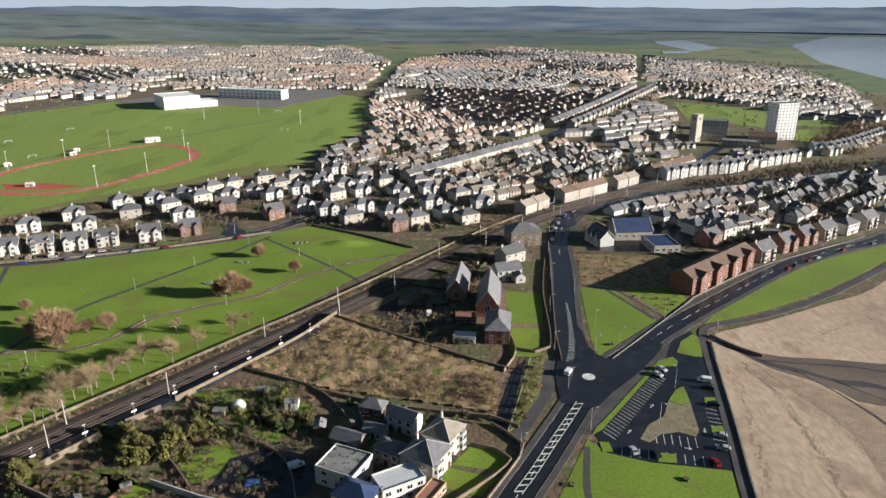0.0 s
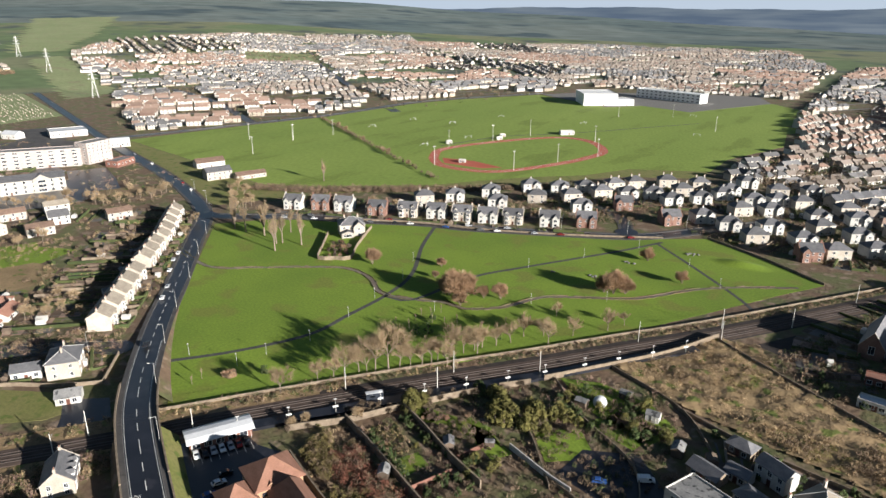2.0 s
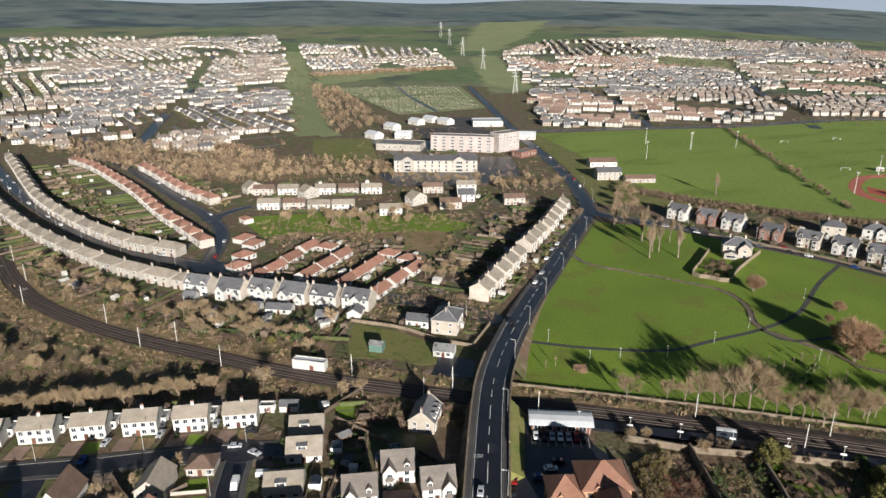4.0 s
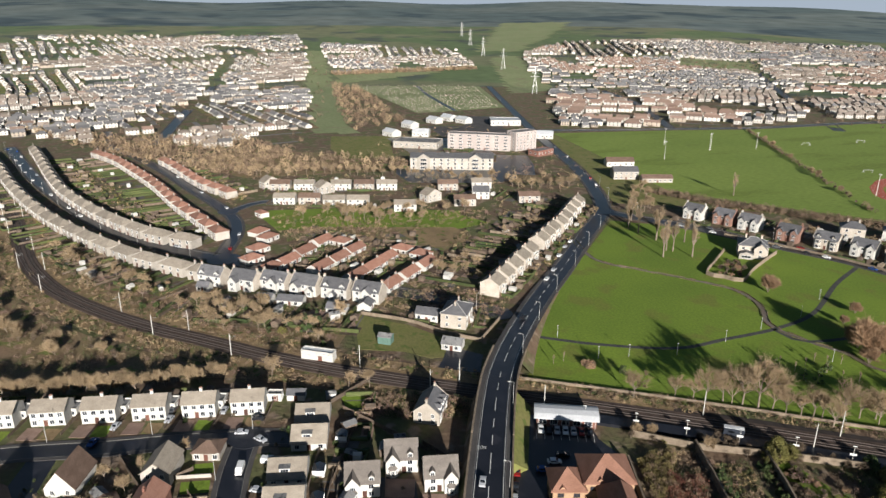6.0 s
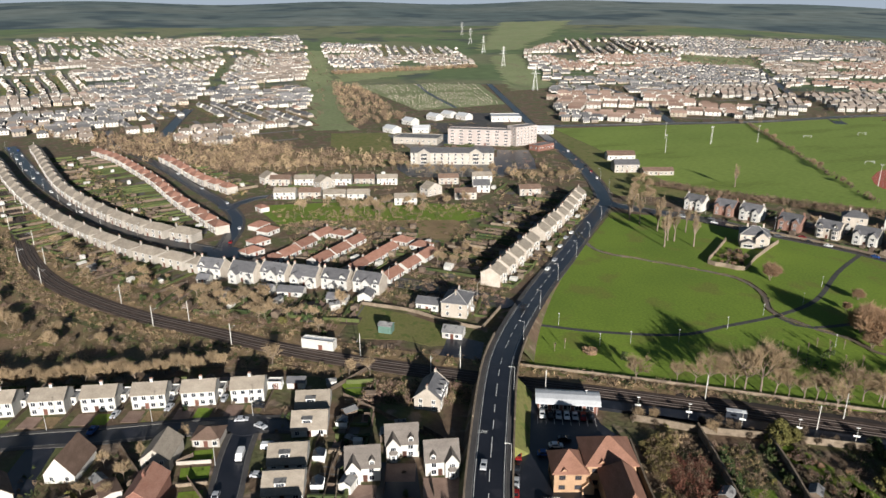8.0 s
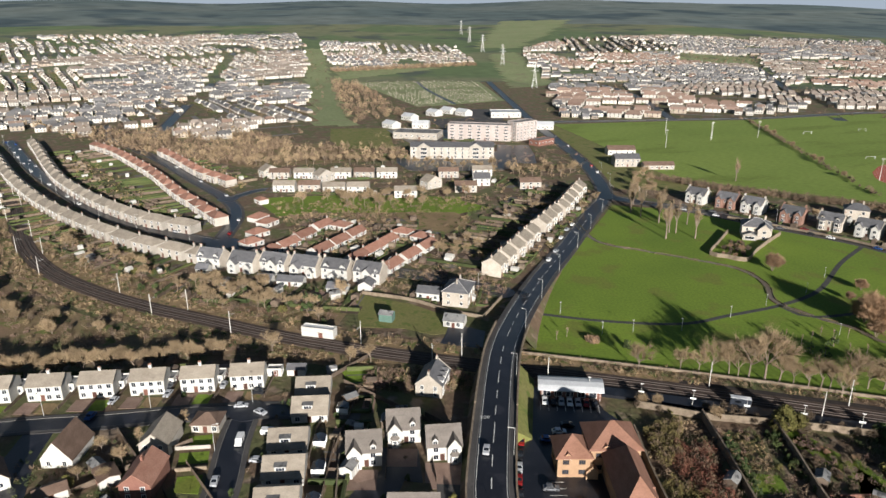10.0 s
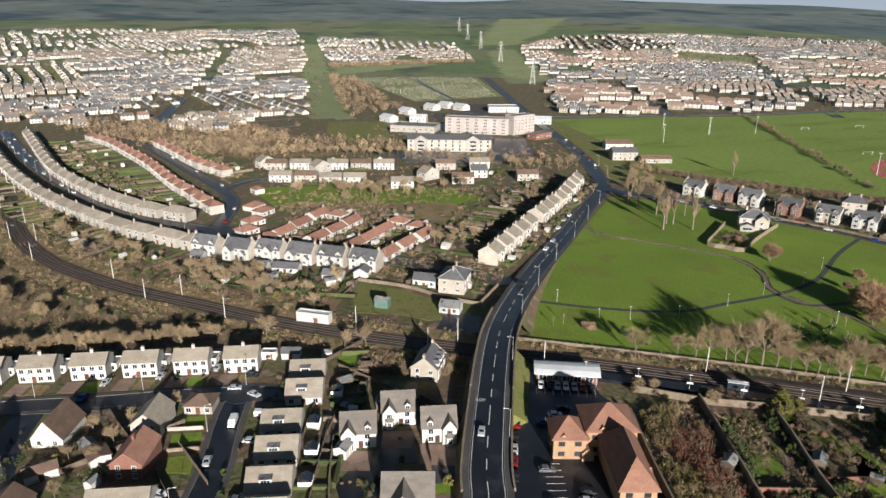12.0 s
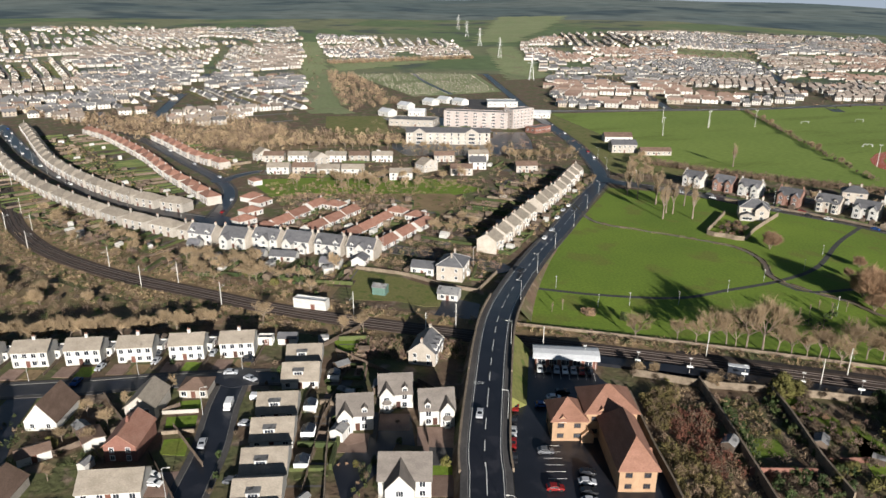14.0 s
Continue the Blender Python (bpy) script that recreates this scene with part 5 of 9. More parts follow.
far_houses("estate_houses", "harbour-side streets of grey-roofed houses", [(205, 592), (232, 545), (310, 600), (440, 660), (520, 800), (660, 1120), (760, 1500), (560, 1980), (350, 1220), (240, 960), (130, 730)], 35, 9, cell=120, L=11.0, H=5.5, kinds=(0, 0, 1), near=True)

# ---------------------------------------------------------------- single buildings
def flat_block(name, label, L, W, H, wall, category="building", rows=2, cols=5, top=FLATROOF, win=(1.6, 1.3), kerb=0.5, ends=2):
    """A flat-roofed block with a parapet."""
    e = thing(name, label, category)
    bm = bmesh.new()
    box(bm, -L / 2, L / 2, -W / 2, W / 2, -0.3, H)
    part("wall", bm, wall, e)
    bm = bmesh.new()
    box(bm, -L / 2 + 0.25, L / 2 - 0.25, -W / 2 + 0.25, W / 2 - 0.25, H, H + 0.06)
    part("roof", bm, top, e)
    for x0, x1, y0, y1 in ((-L / 2, L / 2, -W / 2, -W / 2 + 0.25), (-L / 2, L / 2, W / 2 - 0.25, W / 2), (-L / 2, -L / 2 + 0.25, -W / 2 + 0.25, W / 2 - 0.25), (L / 2 - 0.25, L / 2, -W / 2 + 0.25, W / 2 - 0.25)):
        bm = bmesh.new()
        box(bm, x0, x1, y0, y1, H, H + kerb)
        part("parapet", bm, wall, e)
    sh = H / rows
    for s in range(rows):
        for i in range(cols):
            x = -L / 2 + L * (i + 0.5) / cols
            window(e, x, -W / 2 - 0.02, sh * (s + 0.55), *win, 0, 1)
        for i in range(ends):
            y = -W / 2 + W * (i + 0.5) / ends
            for k in (-1, 1):
                window(e, k * (L / 2 + 0.02), y, sh * (s + 0.55), *win, 90 * k, 1)
    door(e, L * 0.1, -W / 2 - 0.03, 1.4, 2.2)
    return e


# villa, annexes and flat-roofed hotel by the shore road
sv = house("villa", "double-fronted sandstone villa with hipped slate roof", 11, 11, 6.8, 3.6, STONE, SLATE, hip=True, cols=3, ends=2, doors=(4,), chimneys=((0, 3),), caps=LEAD)
bay(sv, -3.2, -5.5, 3.6, 6.2, RENDER_WHITE, SLATE)
Stock(sv).put(-5.5, 167, facing(0.87, -0.49))
sv2 = house("villa", "sandstone villa wing with pale slate roof and bay", 10, 9.5, 6.8, 3.2, STONE, GREYTILE, hip=True, cols=3, ends=2, doors=(-3,), chimneys=((2, 2),), caps=LEAD)
bay(sv2, 2.8, -4.75, 3.4, 6.0, RENDER_WHITE, SLATE)
Stock(sv2).put(-0.3, 177.5, facing(0.87, -0.49))
Stock(house("annexe", "white two-storey annexe with slate roof", 10, 6, 5.2, 2.0, RENDER_WHITE, SLATE, cols=3)).put(-13, 188, facing(-0.5, -0.87))
Stock(house("outbuilding", "low white outbuilding with slate roof", 7, 5, 2.8, 1.6, RENDER_WHITE, SLATE, storeys=1, cols=2)).put(-22, 184, facing(-0.3, -0.95))
Stock(house("outbuilding", "dark slate-roofed wash house in the scrub", 8, 5.5, 2.6, 2.2, WALLSTONE, SLATE, hip=True, storeys=1, cols=2)).put(-24, 198, facing(-0.3, -0.95))
Stock(house("outbuilding", "low dark shed with slate roof", 10, 6, 2.6, 1.8, WALLSTONE, SLATE, storeys=1, cols=2)).put(-30, 180, facing(-0.4, -0.9))
Stock(house("annexe", "cream rear wing with dark slate roof", 9, 6, 5.0, 2.0, STONE, SLATE, hip=True, cols=3)).put(-16, 171, facing(-0.49, -0.87))
Stock(flat_block("function_hall", "white flat-roofed hall with stained felt roof", 12.5, 11.5, 5.6, RENDER_WHITE, cols=2, ends=1)).put(-29, 163.5, facing(-0.4, -0.91))
Stock(flat_block("kitchen_block", "white flat-roofed block with pale roof", 13, 8, 5.2, RENDER_WHITE, top=METALROOF, cols=4)).put(-13, 157, facing(0.49, -0.87))
Stock(house("annexe", "white house with blue-grey slate roof", 11, 8, 5.2, 2.8, RENDER_WHITE, BLUEROOF, hip=True, cols=3)).put(-24, 151, facing(-0.4, -0.91))
Stock(flat_block("kitchen_block", "low red-roofed conservatory block", 10, 4.5, 2.8, ORANGE_BRICK, top=REDTILE, cols=4, rows=1, ends=1)).put(-4, 154, facing(0.87, -0.49))
# church halls and neighbours
for x, y, L, W, H, r, t, m in ((6.5, 300, 24, 9, 5, 6.2, 83, REDSTONE), (20, 285, 27, 10, 5.5, 7.2, 84, REDSTONE)):
    c = house("church_hall", "steep-roofed red sandstone church hall", L, W, H, r, m, SLATE, "church", storeys=1, cols=6, doors=(), win=(1.0, 2.4), parapet=STONE)
    window(c, -L / 2 - 0.02, 0, H * 0.75, 2.0, 3.2, -90, 1)
    Stock(c).put(x, y, t)
Stock(house("manse", "red brick house with hipped slate roof", 18, 10, 6, 4, RED_BRICK, SLATE, hip=True, cols=5, ends=2, chimneys=((-4, 0), (5, 0)))).put(22, 255, 84)
Stock(flat_block("outbuilding", "low white flat-roofed store", 9, 5, 2.8, RENDER_WHITE, rows=1, cols=3, top=METALROOF, ends=1)).put(8, 249, -8)
Stock(flat_block("outbuilding", "low brick store with red tiled roof", 9, 6, 2.8, RED_BRICK, rows=1, cols=3, top=REDTILE, ends=1)).put(9, 268, 0)
wh = house("guest_house", "white house with slate roof and low wings", 13, 9, 5.6, 3, RENDER_WHITE, SLATE, cols=4, ends=2, chimneys=((0, 0),))
wing(wh, 4, 5, -9, 0, 3.2, 2.0, RENDER_WHITE, SLATE, storeys=1)
Stock(wh).put(31, 319, facing(0.3, -0.95))
Stock(house("house", "stone house with slate roof", 14, 9, 6, 3.2, STONE, SLATE, cols=3, chimneys=((-6, 0), (6, 0)))).put(35, 343, facing(0.6, -0.8))
Stock(house("station_hotel", "brown stone hotel with hipped slate roof", 18, 14, 8.5, 3.6, WALLSTONE, SLATE, hip=True, cols=4, ends=3, storeys=3)).put(45, 374, facing(0.2, -0.98))
# red brick flats on the shore
rf = house("apartment_block", "red brick flats with stepped gabled fronts and brown roof", 62, 12, 8.4, 3.0, RED_BRICK, BROWNTILE, "apartments", cols=10, storeys=3, doors=(-20, 0, 20), win=(1.1, 1.2))
for x in (-23, -8, 8, 23):
    wing(rf, x, 7, -8.0, 0, 8.4, 2.2, RED_BRICK, BROWNTILE, storeys=3)
Stock(rf).put(136, 321, facing(0.66, -0.75))
# houses along the shore road
sf = house("seafront_house", "pale stone seafront house with slate roof and bays", 13, 10, 7, 3.6, STONE, SLATE, "house", "seafront houses", cols=3, chimneys=((-6, 0), (6, 0)), parapet=STONE)
for s in (-1, 1):
    bay(sf, s * 4, -5, 3.4, 6, STONE, SLATE)
sr = house("seafront_house", "red stone seafront house with slate roof", 12, 10, 6.6, 3.8, REDSTONE, SLATE, "house", "seafront houses", cols=3, chimneys=((-5.6, 0), (5.6, 0)), parapet=REDSTONE)
wing(sr, 3, 4.5, -6.5, 0, 6.4, 2.4, REDSTONE, SLATE)
sw = house("seafront_house", "white seafront house with grey roof", 13, 10, 6.6, 3.2, RENDER_WHITE, SLATE, "house", "seafront houses", hip=True, cols=4, chimneys=((0, 0),))
sf, sr, sw = Stock(sf), Stock(sr), Stock(sw)
for (x, y), k in zip(((171, 347), (190, 362), (207, 374), (224, 384), (243, 394), (261, 405), (282, 420), (302, 438)), (sf, sr, sr, sf, sw, sf, sw, sf)):
    k.put(x, y, facing(0.55, -0.83))
# hall, church and yard behind the vacant lot
Stock(house("hall", "stone hall under a wide blue slate roof", 22, 15, 5.5, 6.0, STONE, BLUEROOF, "hall", storeys=1, cols=5, doors=(), parapet=RENDER_WHITE)).put(110, 385, facing(0.1, -1))
gc = house("church", "small white church with pinnacled gables", 16, 9, 5.0, 4.6, RENDER_WHITE, SLATE, "church", storeys=1, cols=4, doors=(), parapet=RENDER_WHITE)
for x in (-5, 0, 5):
    wing(gc, x, 3.6, -6, 0, 5, 3.2, RENDER_WHITE, SLATE, storeys=1, win=(1.0, 2.2))
Stock(gc).put(90, 374, facing(-0.9, -0.3))
Stock(flat_block("workshop", "low workshop with flat blue-grey roof", 15, 20, 4.5, RENDER_CREAM, rows=1, cols=4, top=BLUEROOF)).put(122, 364, facing(0.1, -1))
# railway-side buildings of the near town
def buff_flats():
    e = thing("apartment_block", "buff brick flats with terracotta hipped roofs", "apartments")
    for x, y, L, W, turn, H, rise in ((-130.4, 93.6, 8.5, 9, 0, 6.0, 4.4), (-129, 105, 13, 12, 0, 7.4, 5.0), (-113, 99.8, 21, 8.6, 90, 6.0, 6.2)):
        m = pose(x, y, 0, 0, 0, facing(0.93, -0.37) + turn)
        bm = bmesh.new()
        box(bm, -L / 2, L / 2, -W / 2, W / 2, -0.3, H)
        w = part("wall", bm, ORANGE_BRICK, e)
        w.matrix_basis = m
        bm = bmesh.new()
        hip_roof(bm, L, W, H, rise, 0.7, 0.2)
        part("roof", bm, ORANGETILE, w)
        for s in range(2):
            for i in range(int(L / 4)):
                xx = -L / 2 + L * (i + 0.5) / int(L / 4)
                window(w, xx, -W / 2 - 0.02, H * (s + 0.55) / 2, 1.5, 1.1, 0, 2, BROWNFRAME)
            for i in range(2):
                for k in (-1, 1):
                    window(w, k * (L / 2 + 0.02), -W / 4 + i * W / 2, H * (s + 0.55) / 2, 1.4, 1.1, 90 * k, 2, BROWNFRAME)
        for i in range(max(1, int(L / 11))):
            dormer(w, -L / 5 + i * 8, -W / 2 - 0.1, H - 0.4, 2.2, 0.9, 2.6, ORANGE_BRICK, ORANGETILE)
    bm = bmesh.new()
    prism(bm, [(-1.6, 0), (1.6, 0), (1.6, 2.4), (0, 3.8), (-1.6, 2.4)], -1.8, 1.8, "y")
    p = part("porch", bm, ORANGE_BRICK, e)
    p.matrix_basis = pose(-125.2, 96.6, 0, 0, 0, facing(0.93, -0.37))
    return e


buff_flats()
sb = thing("station_building", "low station building with curved pale metal roof and shopfront", "station")
bm = bmesh.new()
box(bm, -9.5, 9.5, -3, 3, -0.3, 3.2)
part("wall", bm, RED_BRICK, sb)
bm = bmesh.new()
prism(bm, [(-4.2, 3.1), (4.2, 3.6), (4.2, 3.8), (2.4, 4.4), (0, 4.6), (-2.4, 4.2), (-4.2, 3.35)], -10.3, 10.3)
part("roof", bm, METALROOF, sb)
for i in range(5):
    window(sb, -7.5 + i * 3.6, -3.02, 1.6, 2.2, 1.7, 0, 1)
for i in range(5):
    bm = bmesh.new()
    tube(bm, (-9 + i * 4.5, -3.9, 0), (-9 + i * 4.5, -3.9, 3.2), 0.08, 0.08)
    part("post", bm, STEEL, sb)
sb.matrix_basis = pose(-162.5, 113.5, 0, 0, 0, facing(0.88, -0.47))
sc = house("stone_cottage", "old sandstone cottage with slate roof and white-edged dormers", 11.5, 8.6, 4.2, 3.6, STONE, SLATE, ends=2, cols=3, chimneys=((-5.5, 0), (5.5, 0)), parapet=STONE)
for x in (-3, 0.2, 3.2):
    dormer(sc, x, -4.2, 4.0, 1.7, 1.5, 2.6, RENDER_WHITE, SLATE)
Stock(sc).put(-182.4, 74.2, facing(0.58, 0.82))
Stock(house("garage", "small white garage with pitched roof", 6, 4, 2.4, 1.2, RENDER_WHITE, SLATE, "garage", storeys=1, cols=1)).put(-209, 35, facing(0.93, -0.37))
Stock(flat_block("garage", "small white flat-roofed garage", 5, 3.2, 2.4, RENDER_WHITE, "garage", rows=1, cols=1, ends=1)).put(-211, 28, facing(0.93, -0.37))
gar = Stock(flat_block("garage", "small white flat-roofed garage between houses", 5.2, 3.2, 2.4, RENDER_WHITE, "garage", rows=1, cols=1, ends=1))
for i in range(5):
    gar.put(-229 + i * 4.2 - 2, -49.5 + 15 * i, facing(0.93, -0.37) + 90)
# conservatories and sheds
for x, y in ((-179.5, 43.5), (-165.5, 33.5), (-153.3, 30.4), (-141, 26.4)):
    cv = thing("conservatory", "small white glazed conservatory", "conservatory", "conservatories")
    bm = bmesh.new()
    box(bm, -1.7, 1.7, -1.7, 1.7, -0.2, 0.7)
    part("base", bm, RENDER_WHITE, cv)
    bm = bmesh.new()
    box(bm, -1.6, 1.6, -1.6, 1.6, 0.7, 2.2)
    prism(bm, [(-1.75, 2.2), (1.75, 2.2), (0, 3.0)], -1.75, 1.75)
    part("glazing", bm, GLASS, cv)
    for k in range(6):
        bm = bmesh.new()
        box(bm, -1.7 + k * 0.66, -1.63 + k * 0.66, -1.72, 1.72, 0.7, 2.25)
        part("frame_bar", bm, FRAME, cv)
    cv.matrix_basis = pose(x, y, 0, 0, 0, facing(0.37, 0.93))
# flats and offices along the inland road
of = house("office_block", "long cream stone block with grey roof and end gables", 71, 15, 10, 3.2, RENDER_CREAM, SLATE, "offices", cols=12, storeys=3, doors=(0,), win=(1.5, 2.0))
for x in (-24, 20):
    wing(of, x, 11, -8.6, 0, 10, 3.6, RENDER_CREAM, SLATE, storeys=3, win=(5, 1.8))
Stock(of).put(-535, 228, facing(0.91, -0.41))
Stock(flat_block("apartment_block", "long pale pinkish flat-roofed block of flats", 62, 14, 15, PINKISH, "apartments", rows=5, cols=7, win=(3.4, 1.2))).put(-608, 288, facing(0.82, -0.57))
Stock(flat_block("apartment_block", "pale pinkish stair tower block of flats", 26, 14, 18, PINKISH, "apartments", rows=6, cols=6)).put(-592, 326, facing(0.98, 0.2))
Stock(flat_block("warehouse", "low dark warehouse with felt roof", 45, 26, 6, RENDER_CREAM, rows=1, cols=8)).put(-643, 236, facing(0.82, -0.57))
Stock(flat_block("shop_unit", "low brick shop unit", 22, 12, 5, RED_BRICK, rows=1, cols=5)).put(-560, 330, facing(0.9, 0.3))
for x, y, t in ((-760, 268, 20), (-784, 308, 20), (-796, 332, 20), (-772, 342, 20), (-712, 230, 20), (-700, 260, 60), (-640, 380, 60)):
    Stock(house("storage_shed", "white gabled storage shed", 18, 12, 5, 3, RENDER_WHITE, METALROOF, "shed", "sheds by the cemetery", storeys=1, cols=4)).put(x, y, t)
Stock(flat_block("showroom", "wide white low showroom roof", 36, 28, 6, RENDER_WHITE, rows=1, cols=6, top=METALROOF)).put(-745, 385, 68)
# sports club at the corner of the fields
Stock(house("clubhouse", "white clubhouse with brown tiled roof", 24, 12, 4.5, 3, RENDER_WHITE, BROWNTILE, cols=5, storeys=1)).put(-492, 370, facing(0.93, -0.37))
Stock(house("clubhouse", "cream stone clubhouse with slate roof", 20, 13, 6.5, 3, RENDER_CREAM, SLATE, cols=5)).put(-450, 345, facing(0.93, -0.37))
Stock(house("clubhouse", "long low changing rooms with brown roof", 24, 9, 3.4, 2.2, RENDER_CREAM, BROWNTILE, cols=6, storeys=1)).put(-430, 361, facing(0.93, -0.37))
# school
Stock(flat_block("school_hall", "large plain white school sports hall", 48, 56, 16, CLADDING, "school", rows=1, cols=3, top=CLADDING, ends=2)).put(-373.6, 959, 34.5)
Stock(flat_block("school_wing", "long white three-storey school wing with ribbon windows", 110, 20, 13, CLADDING, "school", rows=3, cols=14, top=CLADDING, win=(3.6, 1.4))).put(-294.4, 1058.5, -18)
Stock(flat_block("school_block", "low white school entrance block", 24, 24, 8, CLADDING, "school", rows=2, cols=6, top=METALROOF)).put(-335.4, 966, 34.5)
# tower block, bell tower and greens
Stock(flat_block("tower_block", "tall white tower block of flats", 24, 16, 37, CLADDING, "apartments", rows=12, cols=6, win=(1.5, 1.2), ends=3)).put(350, 711, 14)
bt = thing("bell_tower", "square stone church bell tower", "church")
bm = bmesh.new()
box(bm, -4, 4, -4, 4, -0.3, 27)
part("tower", bm, STONE, bt)
bm = bmesh.new()
box(bm, -4.3, 4.3, -4.3, 4.3, 27, 28)
part("cornice", bm, STONE, bt)
for k in range(4):
    window(bt, 4.02 * math.sin(radians(90 * k)), -4.02 * math.cos(radians(90 * k)), 23, 1.6, 4, 90 * k, 1)
bt.matrix_basis = pose(256, 695, 0, 0, 0, 30)
Stock(house("church", "church nave with grey roof", 30, 12, 8, 5, STONE, SLATE, "church", storeys=1, cols=6, doors=())).put(276, 706, -20)
Stock(flat_block("office_block", "white modern office block", 40, 14, 10, RENDER_WHITE, "offices", rows=3, cols=10)).put(300, 775, -20)
Stock(flat_block("office_block", "low pale office block", 34, 14, 6, RENDER_CREAM, "offices", rows=2, cols=9)).put(292, 668, -20)
Stock(house("hall", "pale hall with brown roof", 26, 14, 7, 4, RENDER_CREAM, BROWNTILE, "hall", cols=6)).put(322, 688, -20)
sheet("town_green", [(300, 850), (334, 1010), (428, 925), (375, 770)], 0.03, PITCH, "wide town green", "lawn")
sheet("town_green", [(372, 766), (440, 766), (390, 700), (365, 690)], 0.03, PITCH, "green beside the tower block", "lawn")
# terraces round the station
lt = house("terraced_house", "stone terraced shops and flats with tan roof", 15.5, 9.5, 7.2, 3.0, STONE, BROWNTILE, "terraced house", "station terrace", cols=3, doors=(-3, 3), chimneys=((-7, 0), (7, 0)))
l2 = house("terraced_house", "pale rendered terraced shops with grey roof", 13, 9.5, 6.4, 2.8, RENDER_CREAM, GREYTILE, "terraced house", "station terrace", cols=4, doors=(0,), chimneys=((-6, 0), (6, 0)))
lt, l2 = Stock(lt), Stock(l2)
for k, (a, b) in enumerate((((46, 434), (66, 456)), ((78, 467), (112, 495)), ((124, 505), (150, 528)), ((162, 539), (205, 578)))):
    along(l2 if k in (0, 2) else lt, [a, b], 14 if k in (0, 2) else 16, 4.8, -1)
gt = house("terraced_house", "gabled stone terraced house with slate roof", 8.4, 9.5, 6.4, 3.0, STONE, SLATE, "terraced house", "gabled terrace", cols=1, doors=(), chimneys=((-4, 0),))
wing(gt, 1.6, 4.2, -5.6, 0, 6.2, 2.4, STONE, SLATE)
gt = Stock(gt)
along(gt, [(-35, 524), (26, 602), (87, 680)], 8.8, 4.8, -1)
at = house("terraced_house", "stone terraced block lining the avenue", 17, 10, 6.6, 3.4, STONE, SLATE, "terraced house", "avenue terraces", cols=0, doors=(), chimneys=((-8, 0),), win=(2.4, 1.6), bars=1)
for x in (4.0,):
    wing(at, x, 5.4, -6.4, 0, 6.2, 2.6, RENDER_WHITE, SLATE, storeys=0)
at = Stock(at)
along(at, [(116, 784), (220, 985), (322, 1200)], 20, 4.8, -1)
along(at, [(146, 770), (250, 965), (360, 1180)], 20, 4.8, 1)
# low white houses along the road past the station
wl = house("bungalow", "low white house with grey tiled roof and front gable", 9.5, 8, 3.4, 2.8, RENDER_WHITE, SLATE, "house", "low white houses", cols=2, storeys=1, doors=())
wing(wl, 2.0, 4.0, -5.6, 0, 3.4, 2.2, RENDER_WHITE, SLATE, storeys=1)
wl = Stock(wl)
along(wl, [(100, 440), (124, 458), (152, 474), (196, 493), (246, 514), (320, 546)], 11.5, 13, -1)
along(wl, [(126, 434), (160, 452), (200, 468), (250, 490)], 12.5, 4, 1)
# white terrace above the far curve of the railway
wt = house("terraced_house", "white three-storey seafront terraced house with grey roof", 9.4, 10, 7.6, 3.0, RENDER_WHITE, SLATE, "terraced house", "white seafront terrace", cols=1, doors=(), chimneys=((-4.6, 0),), storeys=2)
wing(wt, 1.8, 4.2, -5.8, 0, 7.2, 2.4, RENDER_WHITE, SLATE)
wt = Stock(wt)
along(wt, [(176, 526), (207, 543), (238, 553), (268, 572), (320, 600)], 10, 4.8, 1)
along(wt, [(344, 628), (376, 640), (463, 716)], 11, 4.8, 1)
# hipped villas between the playing field and the villa road
hv = house("villa", "pale two-storey villa with hipped slate roof", 13, 10, 6.2, 3.4, STONE, SLATE, "house", "hipped villas", hip=True, cols=2, doors=(), chimneys=((-3, 0), (3, 0)))
hw = house("villa", "white two-storey villa with hipped grey roof", 13, 10, 6.0, 3.2, RENDER_WHITE, SLATE, "house", "hipped villas", hip=True, cols=2, doors=(), chimneys=((0, 0),))
wing(hw, 3.2, 4.5, -6.8, 0, 5.6, 2.2, RENDER_WHITE, SLATE)
hb = house("villa", "red sandstone villa with gables", 12, 10, 6, 3.6, REDSTONE, SLATE, "house", "hipped villas", cols=3, chimneys=((-5.5, 0), (5.5, 0)), parapet=REDSTONE)
wing(hb, -3, 4.5, -6.6, 0, 5.8, 2.4, REDSTONE, SLATE)
hv, hw, hb = Stock(hv), Stock(hw), Stock(hb)
